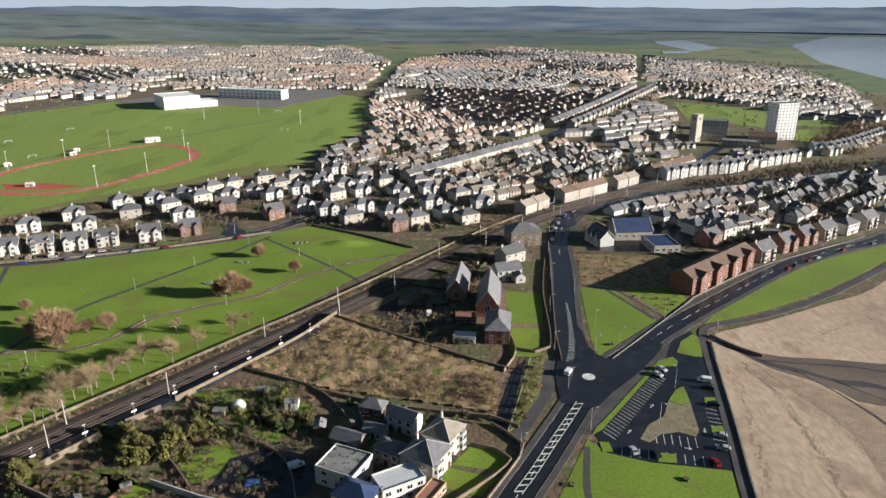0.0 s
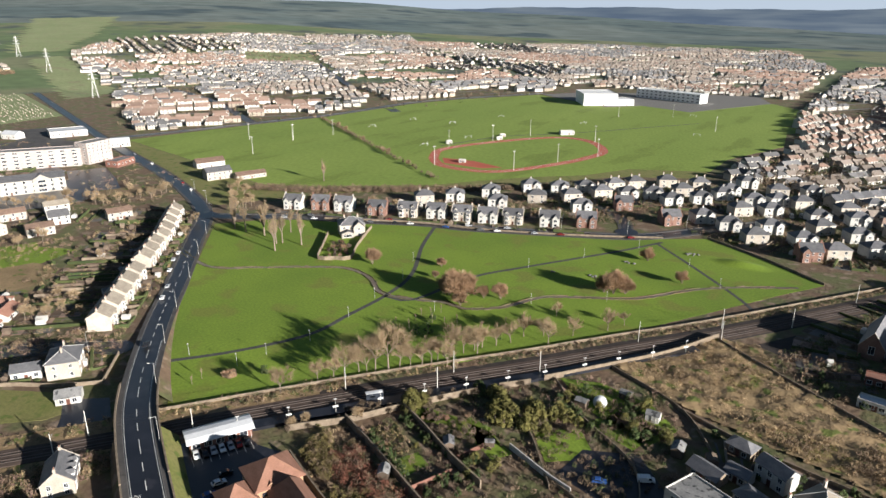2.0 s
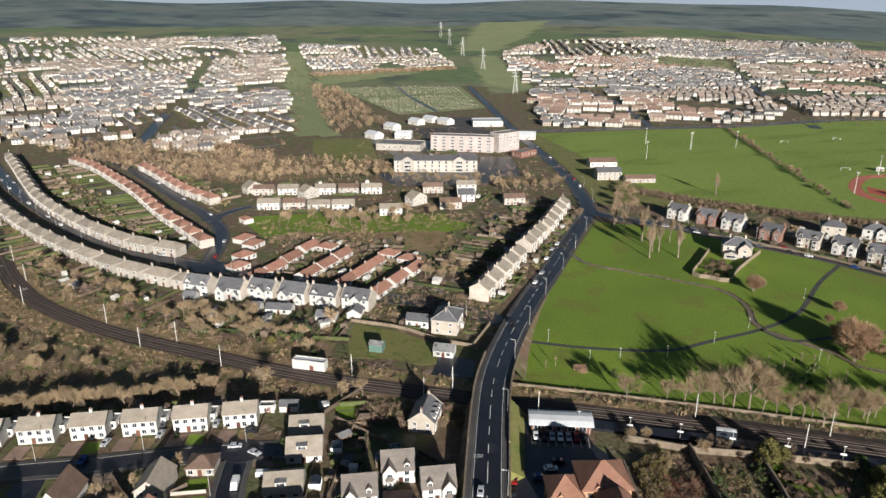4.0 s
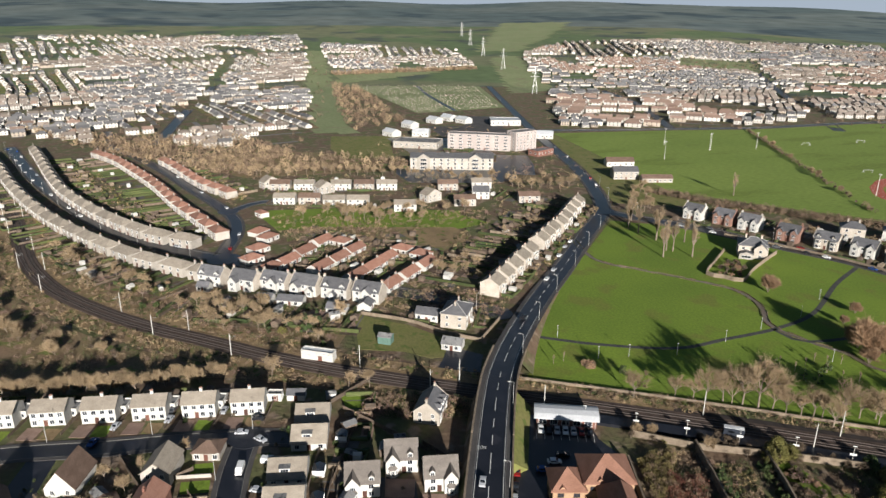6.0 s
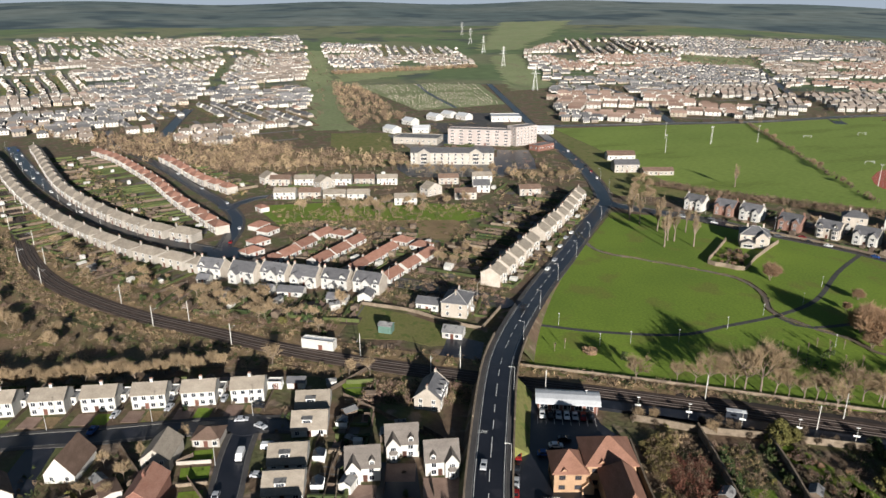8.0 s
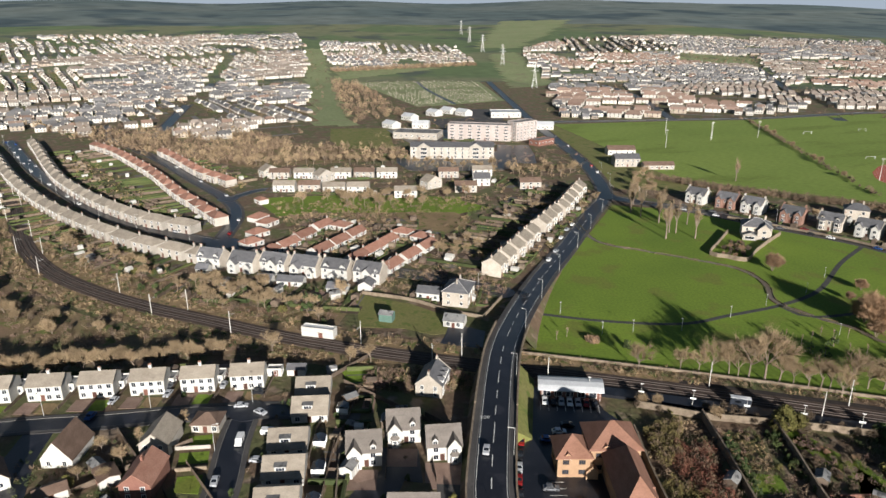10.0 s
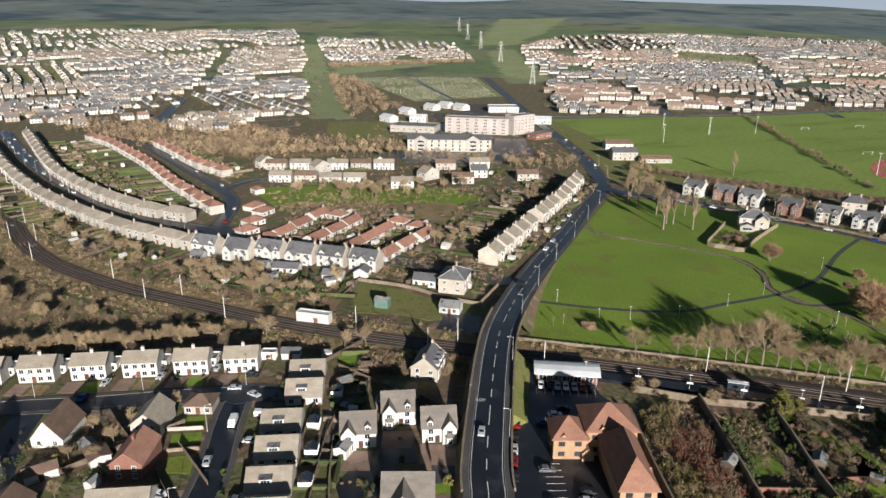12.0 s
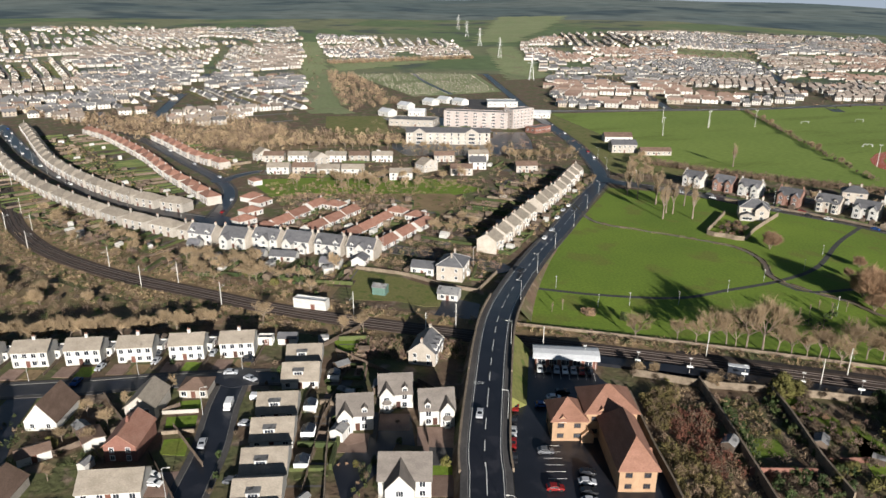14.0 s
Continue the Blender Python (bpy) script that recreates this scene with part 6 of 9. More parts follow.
for x, y, k in ((-161, 502, hv), (-142, 520, hv), (-124, 470, hw), (-79, 470, hv), (-62, 480, hw), (-47, 510, hv), (-12, 487, hw), (-45, 548, hw), (-112, 424, hb), (-96, 440, hw), (-30, 455, hv), (-10, 450, hw), (-188, 470, hw),
                (-203, 458, hw), (-172, 462, hv), (-155, 470, hw), (-140, 480, hw), (-125, 500, hv), (-108, 486, hw), (-96, 520, hw), (10, 470, hv), (25, 450, hw), (30, 490, hv), (-223, 450, hw), (-205, 424, hv), (-240, 420, hw), (-186, 440, hv), (-222, 398, hw), (-170, 420, hw), (-148, 440, hb), (-172, 488, hv), (-98, 506, hw), (-119, 526, hv), (-76, 500, hw), (-34, 480, hw), (-20, 508, hv), (5, 500, hw),
                (-66, 536, hv), (-90, 552, hw), (-56, 440, hw), (-6, 530, hw), (18, 520, hw), (-255, 395, hw), (-270, 378, hv), (-62, 510, hw), (-24, 540, hv), (-60, 414, hv), (-36, 424, hw), (-18, 410, hv), (0, 426, hw), (14, 414, hv), (-78, 432, hw), (-30, 400, hb), (152, 372, hb), (166, 386, hv), (152, 394, hw), (182, 402, hv), (138, 412, hw), (168, 410, hw)):
    k.put(x, y, facing(0.55, -0.83) + random.uniform(-10, 10))

# ---------------------------------------------------------------- paths, stream and walls
def strip_thing(name, pts, w, z, mat, label, category, step=4.0):
    bm = bmesh.new()
    strip(bm, smooth(pts, step), -w / 2, w / 2, -0.2, z)
    return solid(name, bm, mat, label, category, kind="structure")


for pts, w in (([(-222, 133), (-205, 155), (-191, 182), (-190, 206), (-190, 234), (-196, 262), (-217, 301), (-231, 334)], 2.2), ([(-190, 232), (-176, 236), (-168, 275), (-151, 305), (-121, 353), (-104, 384)], 2.2),
               ([(-106, 380), (-70, 344), (-42, 312), (-45, 300)], 1.8), ([(78, 303), (92, 270)], 2.0), ([(44, 178), (40, 150), (48, 120)], 2.0)):
    strip_thing("footpath", pts, w, 0.05, PARKPATH, "dark tarmac park path", "path")
STREAM = [(-345, 225), (-293, 211), (-269, 224), (-251, 237), (-230, 249), (-211, 246), (-194, 234), (-177, 236), (-163, 241), (-150, 241), (-137, 252), (-127, 272), (-110, 283), (-90, 295), (-71, 320), (-53, 336), (-28, 352)]
strip_thing("stream", STREAM, 2.0, 0.045, WET, "narrow dark stream through the park", "stream", 3)
line = smooth(STREAM, 2.5)
for o in (-1.3, 1.3):
    bm = bmesh.new()
    jag = [p + s * (o + random.uniform(-0.25, 0.25)) for p, s in zip(line, sides(line))]
    for i in range(0, len(jag) - 2):
        if random.random() < 0.8:
            strip(bm, jag[i:i + 2], -random.uniform(0.1, 0.3), random.uniform(0.1, 0.3), -0.2, random.uniform(0.1, 0.4))
    solid("stream_bank", bm, GARDEN, "broken stone edging along the stream", "bank", kind="stuff")
strip_thing("stream", [(67, 311), (84, 302), (98, 272), (104, 264)], 2.2, 0.06, WET, "dark ditch beside the green", "stream", 3)
strip_thing("promenade", [(76, 60), (80, 130), (84.5, 156), (92, 187.6), (100.2, 223.7), (106.6, 251.4), (113, 263), (138, 272), (176, 293), (232, 335), (300, 396)], 3.4, 0.2, FOOTWAY, "grey concrete seafront promenade", "pavement")
wall_line("sea_wall", [(78, 60), (82.2, 130), (86.6, 155.5), (94.2, 187.2), (102.4, 223.2), (108.6, 249)], 0.7, 0.5, KERB, "low concrete sea wall")
wall_line("stream_wall", [(110, 254), (117, 243), (124, 236)], 1.1, 0.7, WALLSTONE, "dark stone wall beside the outfall")
for pts in ([(-148, 128.5), (-138, 139.4), (-134.5, 143.5), (-125, 159)], [(-120.5, 165.5), (-114.8, 174), (-109, 182)], [(-104, 189), (-96, 198)], [(-93, 203), (-77, 225), (-61, 248), (-48, 274)]):
    wall_line("boundary_wall", pts, 2.3, 0.4, WALLSTONE, "tall weathered stone boundary wall")
for pts in ([(-47, 211), (-17, 200), (17, 193), (24, 188)], [(-90, 206), (-72, 188), (-49, 172), (-40, 150)], [(-76, 226), (-46, 211), (-30, 190)], [(-83, 160), (-65, 152), (-57, 149)], [(-104, 188), (-84, 172), (-66, 150)], [(15, 190), (20, 184.5), (24.5, 178.5), (22.5, 172), (11.5, 153)],
            [(8, 179), (20, 171), (0, 150)], [(22, 224), (28, 240), (26, 262)], [(28, 242), (42, 243), (47, 300), (54, 345)], [(-48, 272), (-20, 253), (14, 231), (24, 226)], [(45, 232), (47, 262), (55, 330), (60, 372)],
            [(73, 355), (123, 350), (114, 316)],  [(-84, 406), (-50, 386), (-18, 363)], [(-300, 309), (-245, 335), (-200, 347), (-151, 367), (-106, 391)],
            ):
    wall_line("garden_wall", pts, 1.2, 0.35, WALLSTONE, "low weathered stone garden wall")
for pts in ([(65, 234), (94, 267), (116, 292)], [(116, 293), (166, 334), (250, 384)]):
    wall_line("garden_wall", pts, 0.55, 0.3, KERB, "low pale kerb wall along the shore road")
wall_line("boundary_wall", [(-276, 286), (-262, 266), (-251, 251), (-243.5, 255.5), (-236.4, 260.5), (-246, 277), (-257, 299), (-262, 310)], 2.2, 0.45, WALLSTONE, "tall stone wall round the villa garden", 3.0)
for pts in ([(-268, 74), (-252.6, 91.2), (-235.3, 102.2), (-225, 112)], [(-225, 112), (-241, 128.5)]):
    wall_line("garden_wall", pts, 1.5, 0.35, WALLSTONE, "weathered stone wall round the corner house")
sheet("garden_lawn", [(-204.9, 49.2), (-202.9, 57.6), (-193.4, 55), (-193.6, 49.3)], 0.035, LAWN, "small green back garden lawn", "lawn")
wall_line("white_wall", [(-84, 160), (-67, 153), (-60, 151)], 2.0, 0.4, RENDER_WHITE, "white painted garden wall")
for pts in ([(-136, 143), (-116, 134.5), (-99.5, 127), (-84, 120)], [(-124, 158.8), (-111.7, 153.2), (-101.5, 147.7), (-94.3, 144.1), (-82, 139)], [(-137, 119), (-116, 110), (-100, 104), (-86, 98)]):
    wall_line("boundary_wall", pts, 2.9, 0.5, WALLSTONE, "tall weathered stone garden wall")
wall_line("brick_wall", [(-98.5, 125), (-92.2, 139.7)], 2.0, 0.3, RED_BRICK, "red brick garden wall")
wall_line("brick_wall", [(-94.5, 146), (-91, 156)], 1.6, 0.25, RED_BRICK, "reddish brick garden wall")
# road bridge: parapets and embankment sides
near = [p for p in MAIN if p.x > -300][:]
for o, h in ((-6.3, 1.2), (6.3, 1.2)):
    for lo, hi in ((-206, -160), (-160, -118)):
        seg = [p for p in near if lo - 4 < p.x < hi + 4]
        bm = bmesh.new()
        strip(bm, seg, o - 0.25, o + 0.25, -0.2, h if lo < -200 else 0.8)
        solid("bridge_parapet", bm, WALLSTONE, "stone parapet of the road bridge", "wall", kind="structure")
for lo, hi in ((-182, -90), (-262, -197)):
    seg = [p for p in near if lo < p.x < hi]
    for s in (-1, 1):
        bm = bmesh.new()
        rows = [[bm.verts.new((*(p + q * s * 6.2).xy, p.z + 0.1)), bm.verts.new((*(p + q * s * (6.2 + p.z * (0.5 if s < 0 else 1.0 if p.x < -150 else 0.06))).xy, -0.05))] for p, q in zip(seg, sides(seg))]
        for a, b in zip(rows, rows[1:]):
            bm.faces.new((a[0], b[0], b[1], a[1]) if s < 0 else (a[0], a[1], b[1], b[0]))
        solid("embankment", bm, MEADOW if s > 0 and lo > -200 else GARDEN, "grass side of the road embankment", "embankment", kind="structure")

# ---------------------------------------------------------------- trees and shrubs
def bare_tree(name, label, h, wide, twigs, twig_mat, seed, clear=0.25, size=0.05, category="tree", group="", stems=1, reach=0.11, rising=0.0):
    """A leafless tree h metres high and wide metres across: tapered trunk with limbs, and a crown of fine twigs."""
    rnd = random.Random(seed)
    e = thing(name, label, category, group)
    limbs = []

    def grow(p, d, length, r, level):
        q = p + d * length
        limbs.append((p, q, r, level))
        if level >= 3:
            return
        for _ in range(rnd.choice((3, 4)) if level else rnd.choice((5, 6))):
            out = Vector((rnd.uniform(-1, 1), rnd.uniform(-1, 1), rnd.uniform(-0.15 + rising, 0.8 + rising))).normalized()
            grow(p.lerp(q, rnd.uniform(0.75 if level == 0 and stems == 1 else 0.45, 1.0)), (d * 0.6 + out * 0.85).normalized(), length * rnd.uniform(0.55, 0.85), r * 0.55, level + 1)

    for _ in range(stems):
        lean = 0.07 if stems == 1 else 0.6
        grow(Vector((0, 0, -0.05)), Vector((rnd.uniform(-lean, lean), rnd.uniform(-lean, lean), 1)).normalized(), 0.3 + clear, 0.035 if stems == 1 else 0.022, 0)
    zmax = max(q.z for _, q, _, _ in limbs)
    rmax = max(math.hypot(q.x, q.y) for _, q, _, _ in limbs)
    sz, sr = h * (1 - reach) / zmax, (wide / 2 - h * reach * 0.5) / rmax
    limbs = [(Vector((p.x * sr, p.y * sr, p.z * sz)), Vector((q.x * sr, q.y * sr, q.z * sz)), r * h, k) for p, q, r, k in limbs]
    bm = bmesh.new()
    for p, q, r, k in limbs:
        tube(bm, p, q, r * 0.6, r * 0.36, 6 if k == 0 else 4 if k < 3 else 3)
    part("trunk", bm, BARK, e)
    bm = bmesh.new()
    ends = [k for k in limbs if k[3] >= 2] or limbs
    for _ in range(twigs):
        p, q, _, level = rnd.choice(ends)
        a = p.lerp(q, rnd.uniform(0.15, 1.0))
        out = Vector((a.x / wide, a.y / wide, 0))
        lean = (q - p).normalized() * 0.55 + out * 0.7 + Vector((rnd.gauss(0, 0.42), rnd.gauss(0, 0.42), 0.3 + rnd.gauss(0, 0.36)))
        tip = a + lean.normalized() * rnd.uniform(0.35, 1.15) * reach * h
        tip.z = max(tip.z, 0.05)
        w = Vector((rnd.gauss(0, 1), rnd.gauss(0, 1), rnd.gauss(0, 1))).cross(lean).normalized() * size
        bm.faces.new([bm.verts.new(v) for v in (a - w, a + w, tip)])
    part("crown", bm, twig_mat, e)
    return e


def leafy(name, label, w, h, leaves, mat, seed, size=0.28, category="shrub", group="", cone=False):
    """A dense bush or conifer: a short stem and many small leaves in uneven clumps."""
    rnd = random.Random(seed)
    e = thing(name, label, category, group)
    bm = bmesh.new()
    tube(bm, (0, 0, -0.2), (0, 0, h * 0.6), w * 0.05, w * 0.02)
    part("stem", bm, BARK, e)
    bm = bmesh.new()
    clumps = []
    for _ in range(14):
        t = rnd.uniform(0.1, 0.95)
        r = (1 - t) * 0.5 * w if cone else w * 0.36 * math.sqrt(max(0.05, 1 - (2 * t - 0.9) ** 2))
        a = rnd.uniform(0, 6.283)
        clumps.append((Vector((r * math.cos(a), r * math.sin(a), t * h)), w * rnd.uniform(0.12, 0.3) * ((1.1 - t) if cone else 1)))
    for _ in range(leaves):
        c, r = rnd.choice(clumps)
        d = Vector((rnd.gauss(0, 1), rnd.gauss(0, 1), rnd.gauss(0, 1))).normalized()
        p = c + d * r * rnd.uniform(0.6, 1.05)
        p.z = max(0.05, p.z)
        u = d.cross(Vector((rnd.gauss(0, 1), rnd.gauss(0, 1), rnd.gauss(0, 1)))).normalized() * size * rnd.uniform(0.6, 1.3)
        v = (d.cross(u).normalized() + d * rnd.uniform(-0.7, 0.7)).normalized() * size * rnd.uniform(0.6, 1.3)
        bm.faces.new([bm.verts.new(x) for x in (p - u, p + v, p + u, p - v)])
    part("foliage", bm, mat, e)
    return e


TREES = [Stock(bare_tree("bare_tree", "leafless winter tree with grey-brown twigs", 10, 9, 1300, TWIG, 10 + i, size=0.045, reach=0.2, group="bare trees")) for i in range(4)]
VASE = [Stock(bare_tree("bare_tree", "leafless park tree with rising pale branches", 11.5, 12, 2300, TWIG, 100 + i, clear=0.02, size=0.026, reach=0.2, group="park trees", rising=0.3)) for i in range(4)]
SAPLING = [Stock(bare_tree("sapling", "thin young leafless tree on the grass", 5, 1.8, 60, TWIG, 120 + i, clear=0.3, size=0.025, reach=0.2, group="saplings", rising=0.6)) for i in range(2)]
TALL = [Stock(bare_tree("tall_tree", "tall leafless tree with a long bare trunk", 21, 8, 1100, TWIG, 30 + i, clear=0.42, size=0.05, reach=0.1, group="tall park trees")) for i in range(2)]
WILLOW = [Stock(bare_tree("willow", "dense russet leafless willow tree", 10, 12, 12000, RUSSET, 40 + i, size=0.06, stems=8, reach=0.2, group="russet willows")) for i in range(2)]
THICK = [Stock(bare_tree("bare_tree", "dense many-stemmed leafless tree with pale twigs", 7.5, 8.5, 3200, TWIG, 45 + i, size=0.055, stems=5, reach=0.2, group="dense bare trees")) for i in range(3)]
BUSHES = [Stock(bare_tree("bare_shrub", "leafless brown garden shrub", 3.6, 4, 700, DARKTWIG, 50 + i, size=0.04, stems=4, category="shrub", group="bare shrubs", reach=0.25)) for i in range(3)]
REDBUSH = [Stock(bare_tree("bare_shrub", "reddish leafless garden shrub", 3.2, 3.6, 700, RUSSET, 60 + i, size=0.04, stems=4, category="shrub", group="reddish shrubs", reach=0.25)) for i in range(2)]
EVER = [Stock(leafy("evergreen_shrub", "dark evergreen garden shrub", 3.4, 3.0, 700, EVERGREEN, 70 + i, 0.2, group="evergreen shrubs")) for i in range(3)]
GOLD = [Stock(leafy("olive_shrub", "olive-yellow leafy garden shrub", 4.2, 3.4, 900, OLIVE, 80 + i, 0.2, group="olive shrubs")) for i in range(2)]
CONIFER = [Stock(leafy("conifer", "dark green pointed conifer tree", 5.0, 9.0, 1300, EVERGREEN, 90 + i, 0.28, "tree", "conifers", True)) for i in range(2)]


def put(stocks, x, y, size=1.0):
    random.choice(stocks).put(x, y, random.uniform(0, 360), size=size * random.uniform(0.85, 1.2))


def fence_of(stocks, pts, gap, wide, size=1.0):
    """Plants strung along a line, up to wide metres off it."""
    run = 0.0
    ln = smooth(pts, 1.0)
    for a, b, s in zip(ln, ln[1:], sides(ln)):
        run += (b - a).length
        if run > gap:
            run -= gap * random.uniform(0.8, 1.3)
            o = random.uniform(-wide, wide)
            put(stocks, a.x + s.x * o, a.y + s.y * o, size)


def inside(area, x, y):
    odd = False
    for (x0, y0), (x1, y1) in zip(area, area[1:] + area[:1]):
        if (y0 > y) != (y1 > y) and x < (x1 - x0) * (y - y0) / (y1 - y0) + x0:
            odd = not odd
    return odd


def fill(stocks, area, n, size=1.0):
    xs, ys = [p[0] for p in area], [p[1] for p in area]
    k = 0
    while k < n:
        x, y = random.uniform(min(xs), max(xs)), random.uniform(min(ys), max(ys))
        if inside(area, x, y):
            k += 1
            put(stocks, x, y, size)


# park: willows, bare trees by the railway, tall trees near the road junction
for x, y, s in ((-159.6, 246, 1.15), (-165, 250, 1.0), (-156, 248.5, 1.1), (-161, 255, 0.85), (-154, 242, 0.55), (-149.8, 256, 0.62), (-142.3, 259, 0.7), (-100.8, 295, 0.95), (-105, 294, 0.75), (-96, 298, 0.85), (-101.5, 349, 0.75), (-77.2, 326, 0.5), (-183, 264, 0.35), (-189, 279, 0.4), (-222, 262, 0.8)):
    put(WILLOW, x, y, s * 1.35)
for x, y, s in ((-166.5, 143, 1.0), (-158.6, 162, 0.9), (-156.8, 165.7, 0.95), (-153.4, 170.3, 0.95), (-149, 174.5, 1.15), (-145.5, 178, 1.4), (-136, 186.4, 0.95), (-134.4, 190.2, 1.0), (-133.5, 193.3, 0.8), (-130.8, 199.4, 1.15), (-128.7, 204.5, 0.9), (-126.5, 209, 0.95),
                (-115.6, 230.7, 1.0), (-104.2, 230, 0.85), (-112.6, 255.8, 0.75), (-98.8, 242.5, 0.85), (-88.5, 255, 0.8), (-84.5, 264, 0.6), (-124, 207.3, 0.8), (-128, 192, 0.9), (-162, 157, 0.7), (-151, 172, 0.9), (-143, 181.5, 1.0), (-139.5, 184, 0.8), (-125, 212.5, 0.9), (-121, 217, 0.85), (-117.5, 223, 0.9), (-109, 236, 0.8)):
    put(VASE, x, y, s * 1.08)
for x, y, s in ((-163.4, 204.4, 0.62), (-153.9, 208, 0.55), (-149.9, 210.5, 0.6), (-154.7, 220.6, 0.62), (-147, 191.7, 0.5), (-122.9, 223, 0.4)):
    put(CONIFER, x, y, s)
bm = bmesh.new()
rows = []
for i in range(9):
    r = i / 8
    rows.append([bm.verts.new((-58 + 17 * r * math.cos(a * 0.2618), 370.5 + 8 * r * math.sin(a * 0.2618), 0.02 + 2.0 * (0.5 + 0.5 * math.cos(3.1416 * r)))) for a in range(24)])
for a, b in zip(rows, rows[1:]):
    for k in range(24):
        bm.faces.new((a[k], b[k], b[(k + 1) % 24], a[(k + 1) % 24])).smooth = True
bmesh.ops.remove_doubles(bm, verts=bm.verts, dist=0.001)
solid("grass_mound", bm, LAWN, "low grassy mound in the park", "mound", kind="structure")
for x, y, n in ((-84, 372, 9), (-118, 310, 5), (-139, 303, 3), (-108, 340, 6)):
    for k in range(n):
        bm = bmesh.new()
        bmesh.ops.create_icosphere(bm, subdivisions=2, radius=random.uniform(0.5, 1.1))
        for v in bm.verts:
            v.co *= 0.8 + 0.35 * noise.noise(v.co * 1.3 + Vector((x, y, k)))
            v.co.z = max(v.co.z * 0.7, -0.25)
        solid("boulder", bm, KERB, "grey weathered boulder on the grass", "boulder", "park boulders").matrix_basis = pose(x + random.uniform(-3.2, 3.2), y + random.uniform(-2, 2), 0.2, 0, 0, random.uniform(0, 360))
for x, y in ((-166, 209.5), (-160, 210.6), (-161.8, 218), (-162.6, 223.4), (-159.5, 226.3), (-149.6, 222.4), (-157.5, 231.5), (-145.3, 225.6), (-139, 212), (-197.5, 129.6), (-198, 134.3), (-133, 226), (-127, 236), (-119, 243)):
    put(SAPLING, x, y, 1.0)
for x, y in ((-281, 248), (-289.5, 257), (-287, 259.5), (-275.3, 263), (-331.6, 262.4), (-321.5, 262.2), (-309, 265.6), (-306.5, 263.5), (-298, 276.8), (-340, 268), (-346, 275)):
    put(TALL, x, y, 0.95)
put(EVER, -182, 150, 0.8)
# walled garden of the lone villa, and gardens behind the villas
fill(REDBUSH + BUSHES, [(-252, 254), (-240, 262), (-250, 280), (-262, 276)], 24)
fence_of(TREES + BUSHES, [(-345, 322), (-318, 338), (-285, 352), (-255, 362), (-225, 372), (-195, 382), (-165, 398)], 4.5, 6, 0.8)
fence_of(BUSHES + THICK[:1], [(-604, 628), (-500, 562), (-400, 498), (-300, 438)], 10, 1.2, 0.9)
fence_of(TREES, [(-420, 330), (-395, 322), (-372, 300), (-355, 292)], 7, 8, 1.0)
put(TALL, -372, 385, 0.8)
# belt between the railway and the white street
fence_of(THICK, [(-264, -100), (-250, -66), (-241, -38), (-235, -8), (-232.5, 13)], 3.4, 1.6, 1.0)
fence_of(THICK + BUSHES, [(-330, -92), (-292, -58), (-262, -24)], 5.0, 6, 0.9)
for x, y in ((-225.8, 29), (-208, 53), (-206, 60)):
    put(VASE, x, y, 0.8)
fence_of(THICK, [(-480, -125), (-420, -108), (-370, -96), (-325, -82)], 4.5, 10, 1.0)
# gardens between the crescent and the railway
fill(BUSHES + TREES + REDBUSH, [(-240, 56), (-262, 24), (-300, -10), (-350, -44), (-420, -66), (-410, -52), (-345, -10), (-312, 8), (-285, 52), (-268, 72)], 55, 0.9)
fill(EVER + GOLD, [(-240, 56), (-262, 24), (-300, -10), (-350, -44), (-345, -10), (-312, 8), (-285, 52), (-268, 72)], 24, 0.8)
fill(VASE, [(-238, 56), (-262, 26), (-300, -8), (-350, -42), (-400, -58), (-345, -12), (-316, 4), (-288, 48), (-266, 70)], 28, 0.55)
put(CONIFER, -258, 48, 1.0)
put(CONIFER, -262, 53, 0.9)
# gardens inside the crescent and behind the cottages
fill(BUSHES + EVER, [(-400, 14), (-440, 0), (-520, -24), (-620, -62), (-620, -84), (-500, -50), (-430, -20)], 20, 0.8)
fill(BUSHES + EVER + TREES, [(-268, 160), (-320, 212), (-372, 268), (-400, 268), (-392, 200), (-340, 140), (-300, 120)], 34, 0.75)
fill(TREES, [(-400, 100), (-392, 180), (-412, 190), (-432, 150), (-440, 70)], 22, 1.0)
fence_of(TREES, [(-560, 60), (-548, 120), (-520, 180), (-480, 230), (-445, 262), (-440, 300)], 7, 9, 1.0)
fence_of(TREES, [(-640, 20), (-600, 40), (-570, 80)], 9, 12, 1.0)
# near gardens below the railway
fill(GOLD, [(-104, 184), (-80, 190), (-70, 178), (-92, 164)], 26, 1.2)
fill(BUSHES + GOLD + EVER, [(-90, 204), (-50, 208), (-44, 190), (-70, 174)], 34, 0.9)
fence_of(BUSHES, [(-140, 140), (-126, 158), (-112, 176), (-98, 196)], 4, 2, 0.8)
fill(BUSHES + EVER, [(-40, 208), (-10, 200), (18, 192), (10, 184), (-20, 190)], 18, 0.7)
fill(BUSHES, [(30, 226), (36, 228), (26, 190), (22, 196)], 14, 0.6)
fill(BUSHES + EVER, [(-6, 240), (12, 246), (4, 282), (-18, 262)], 16, 0.7)
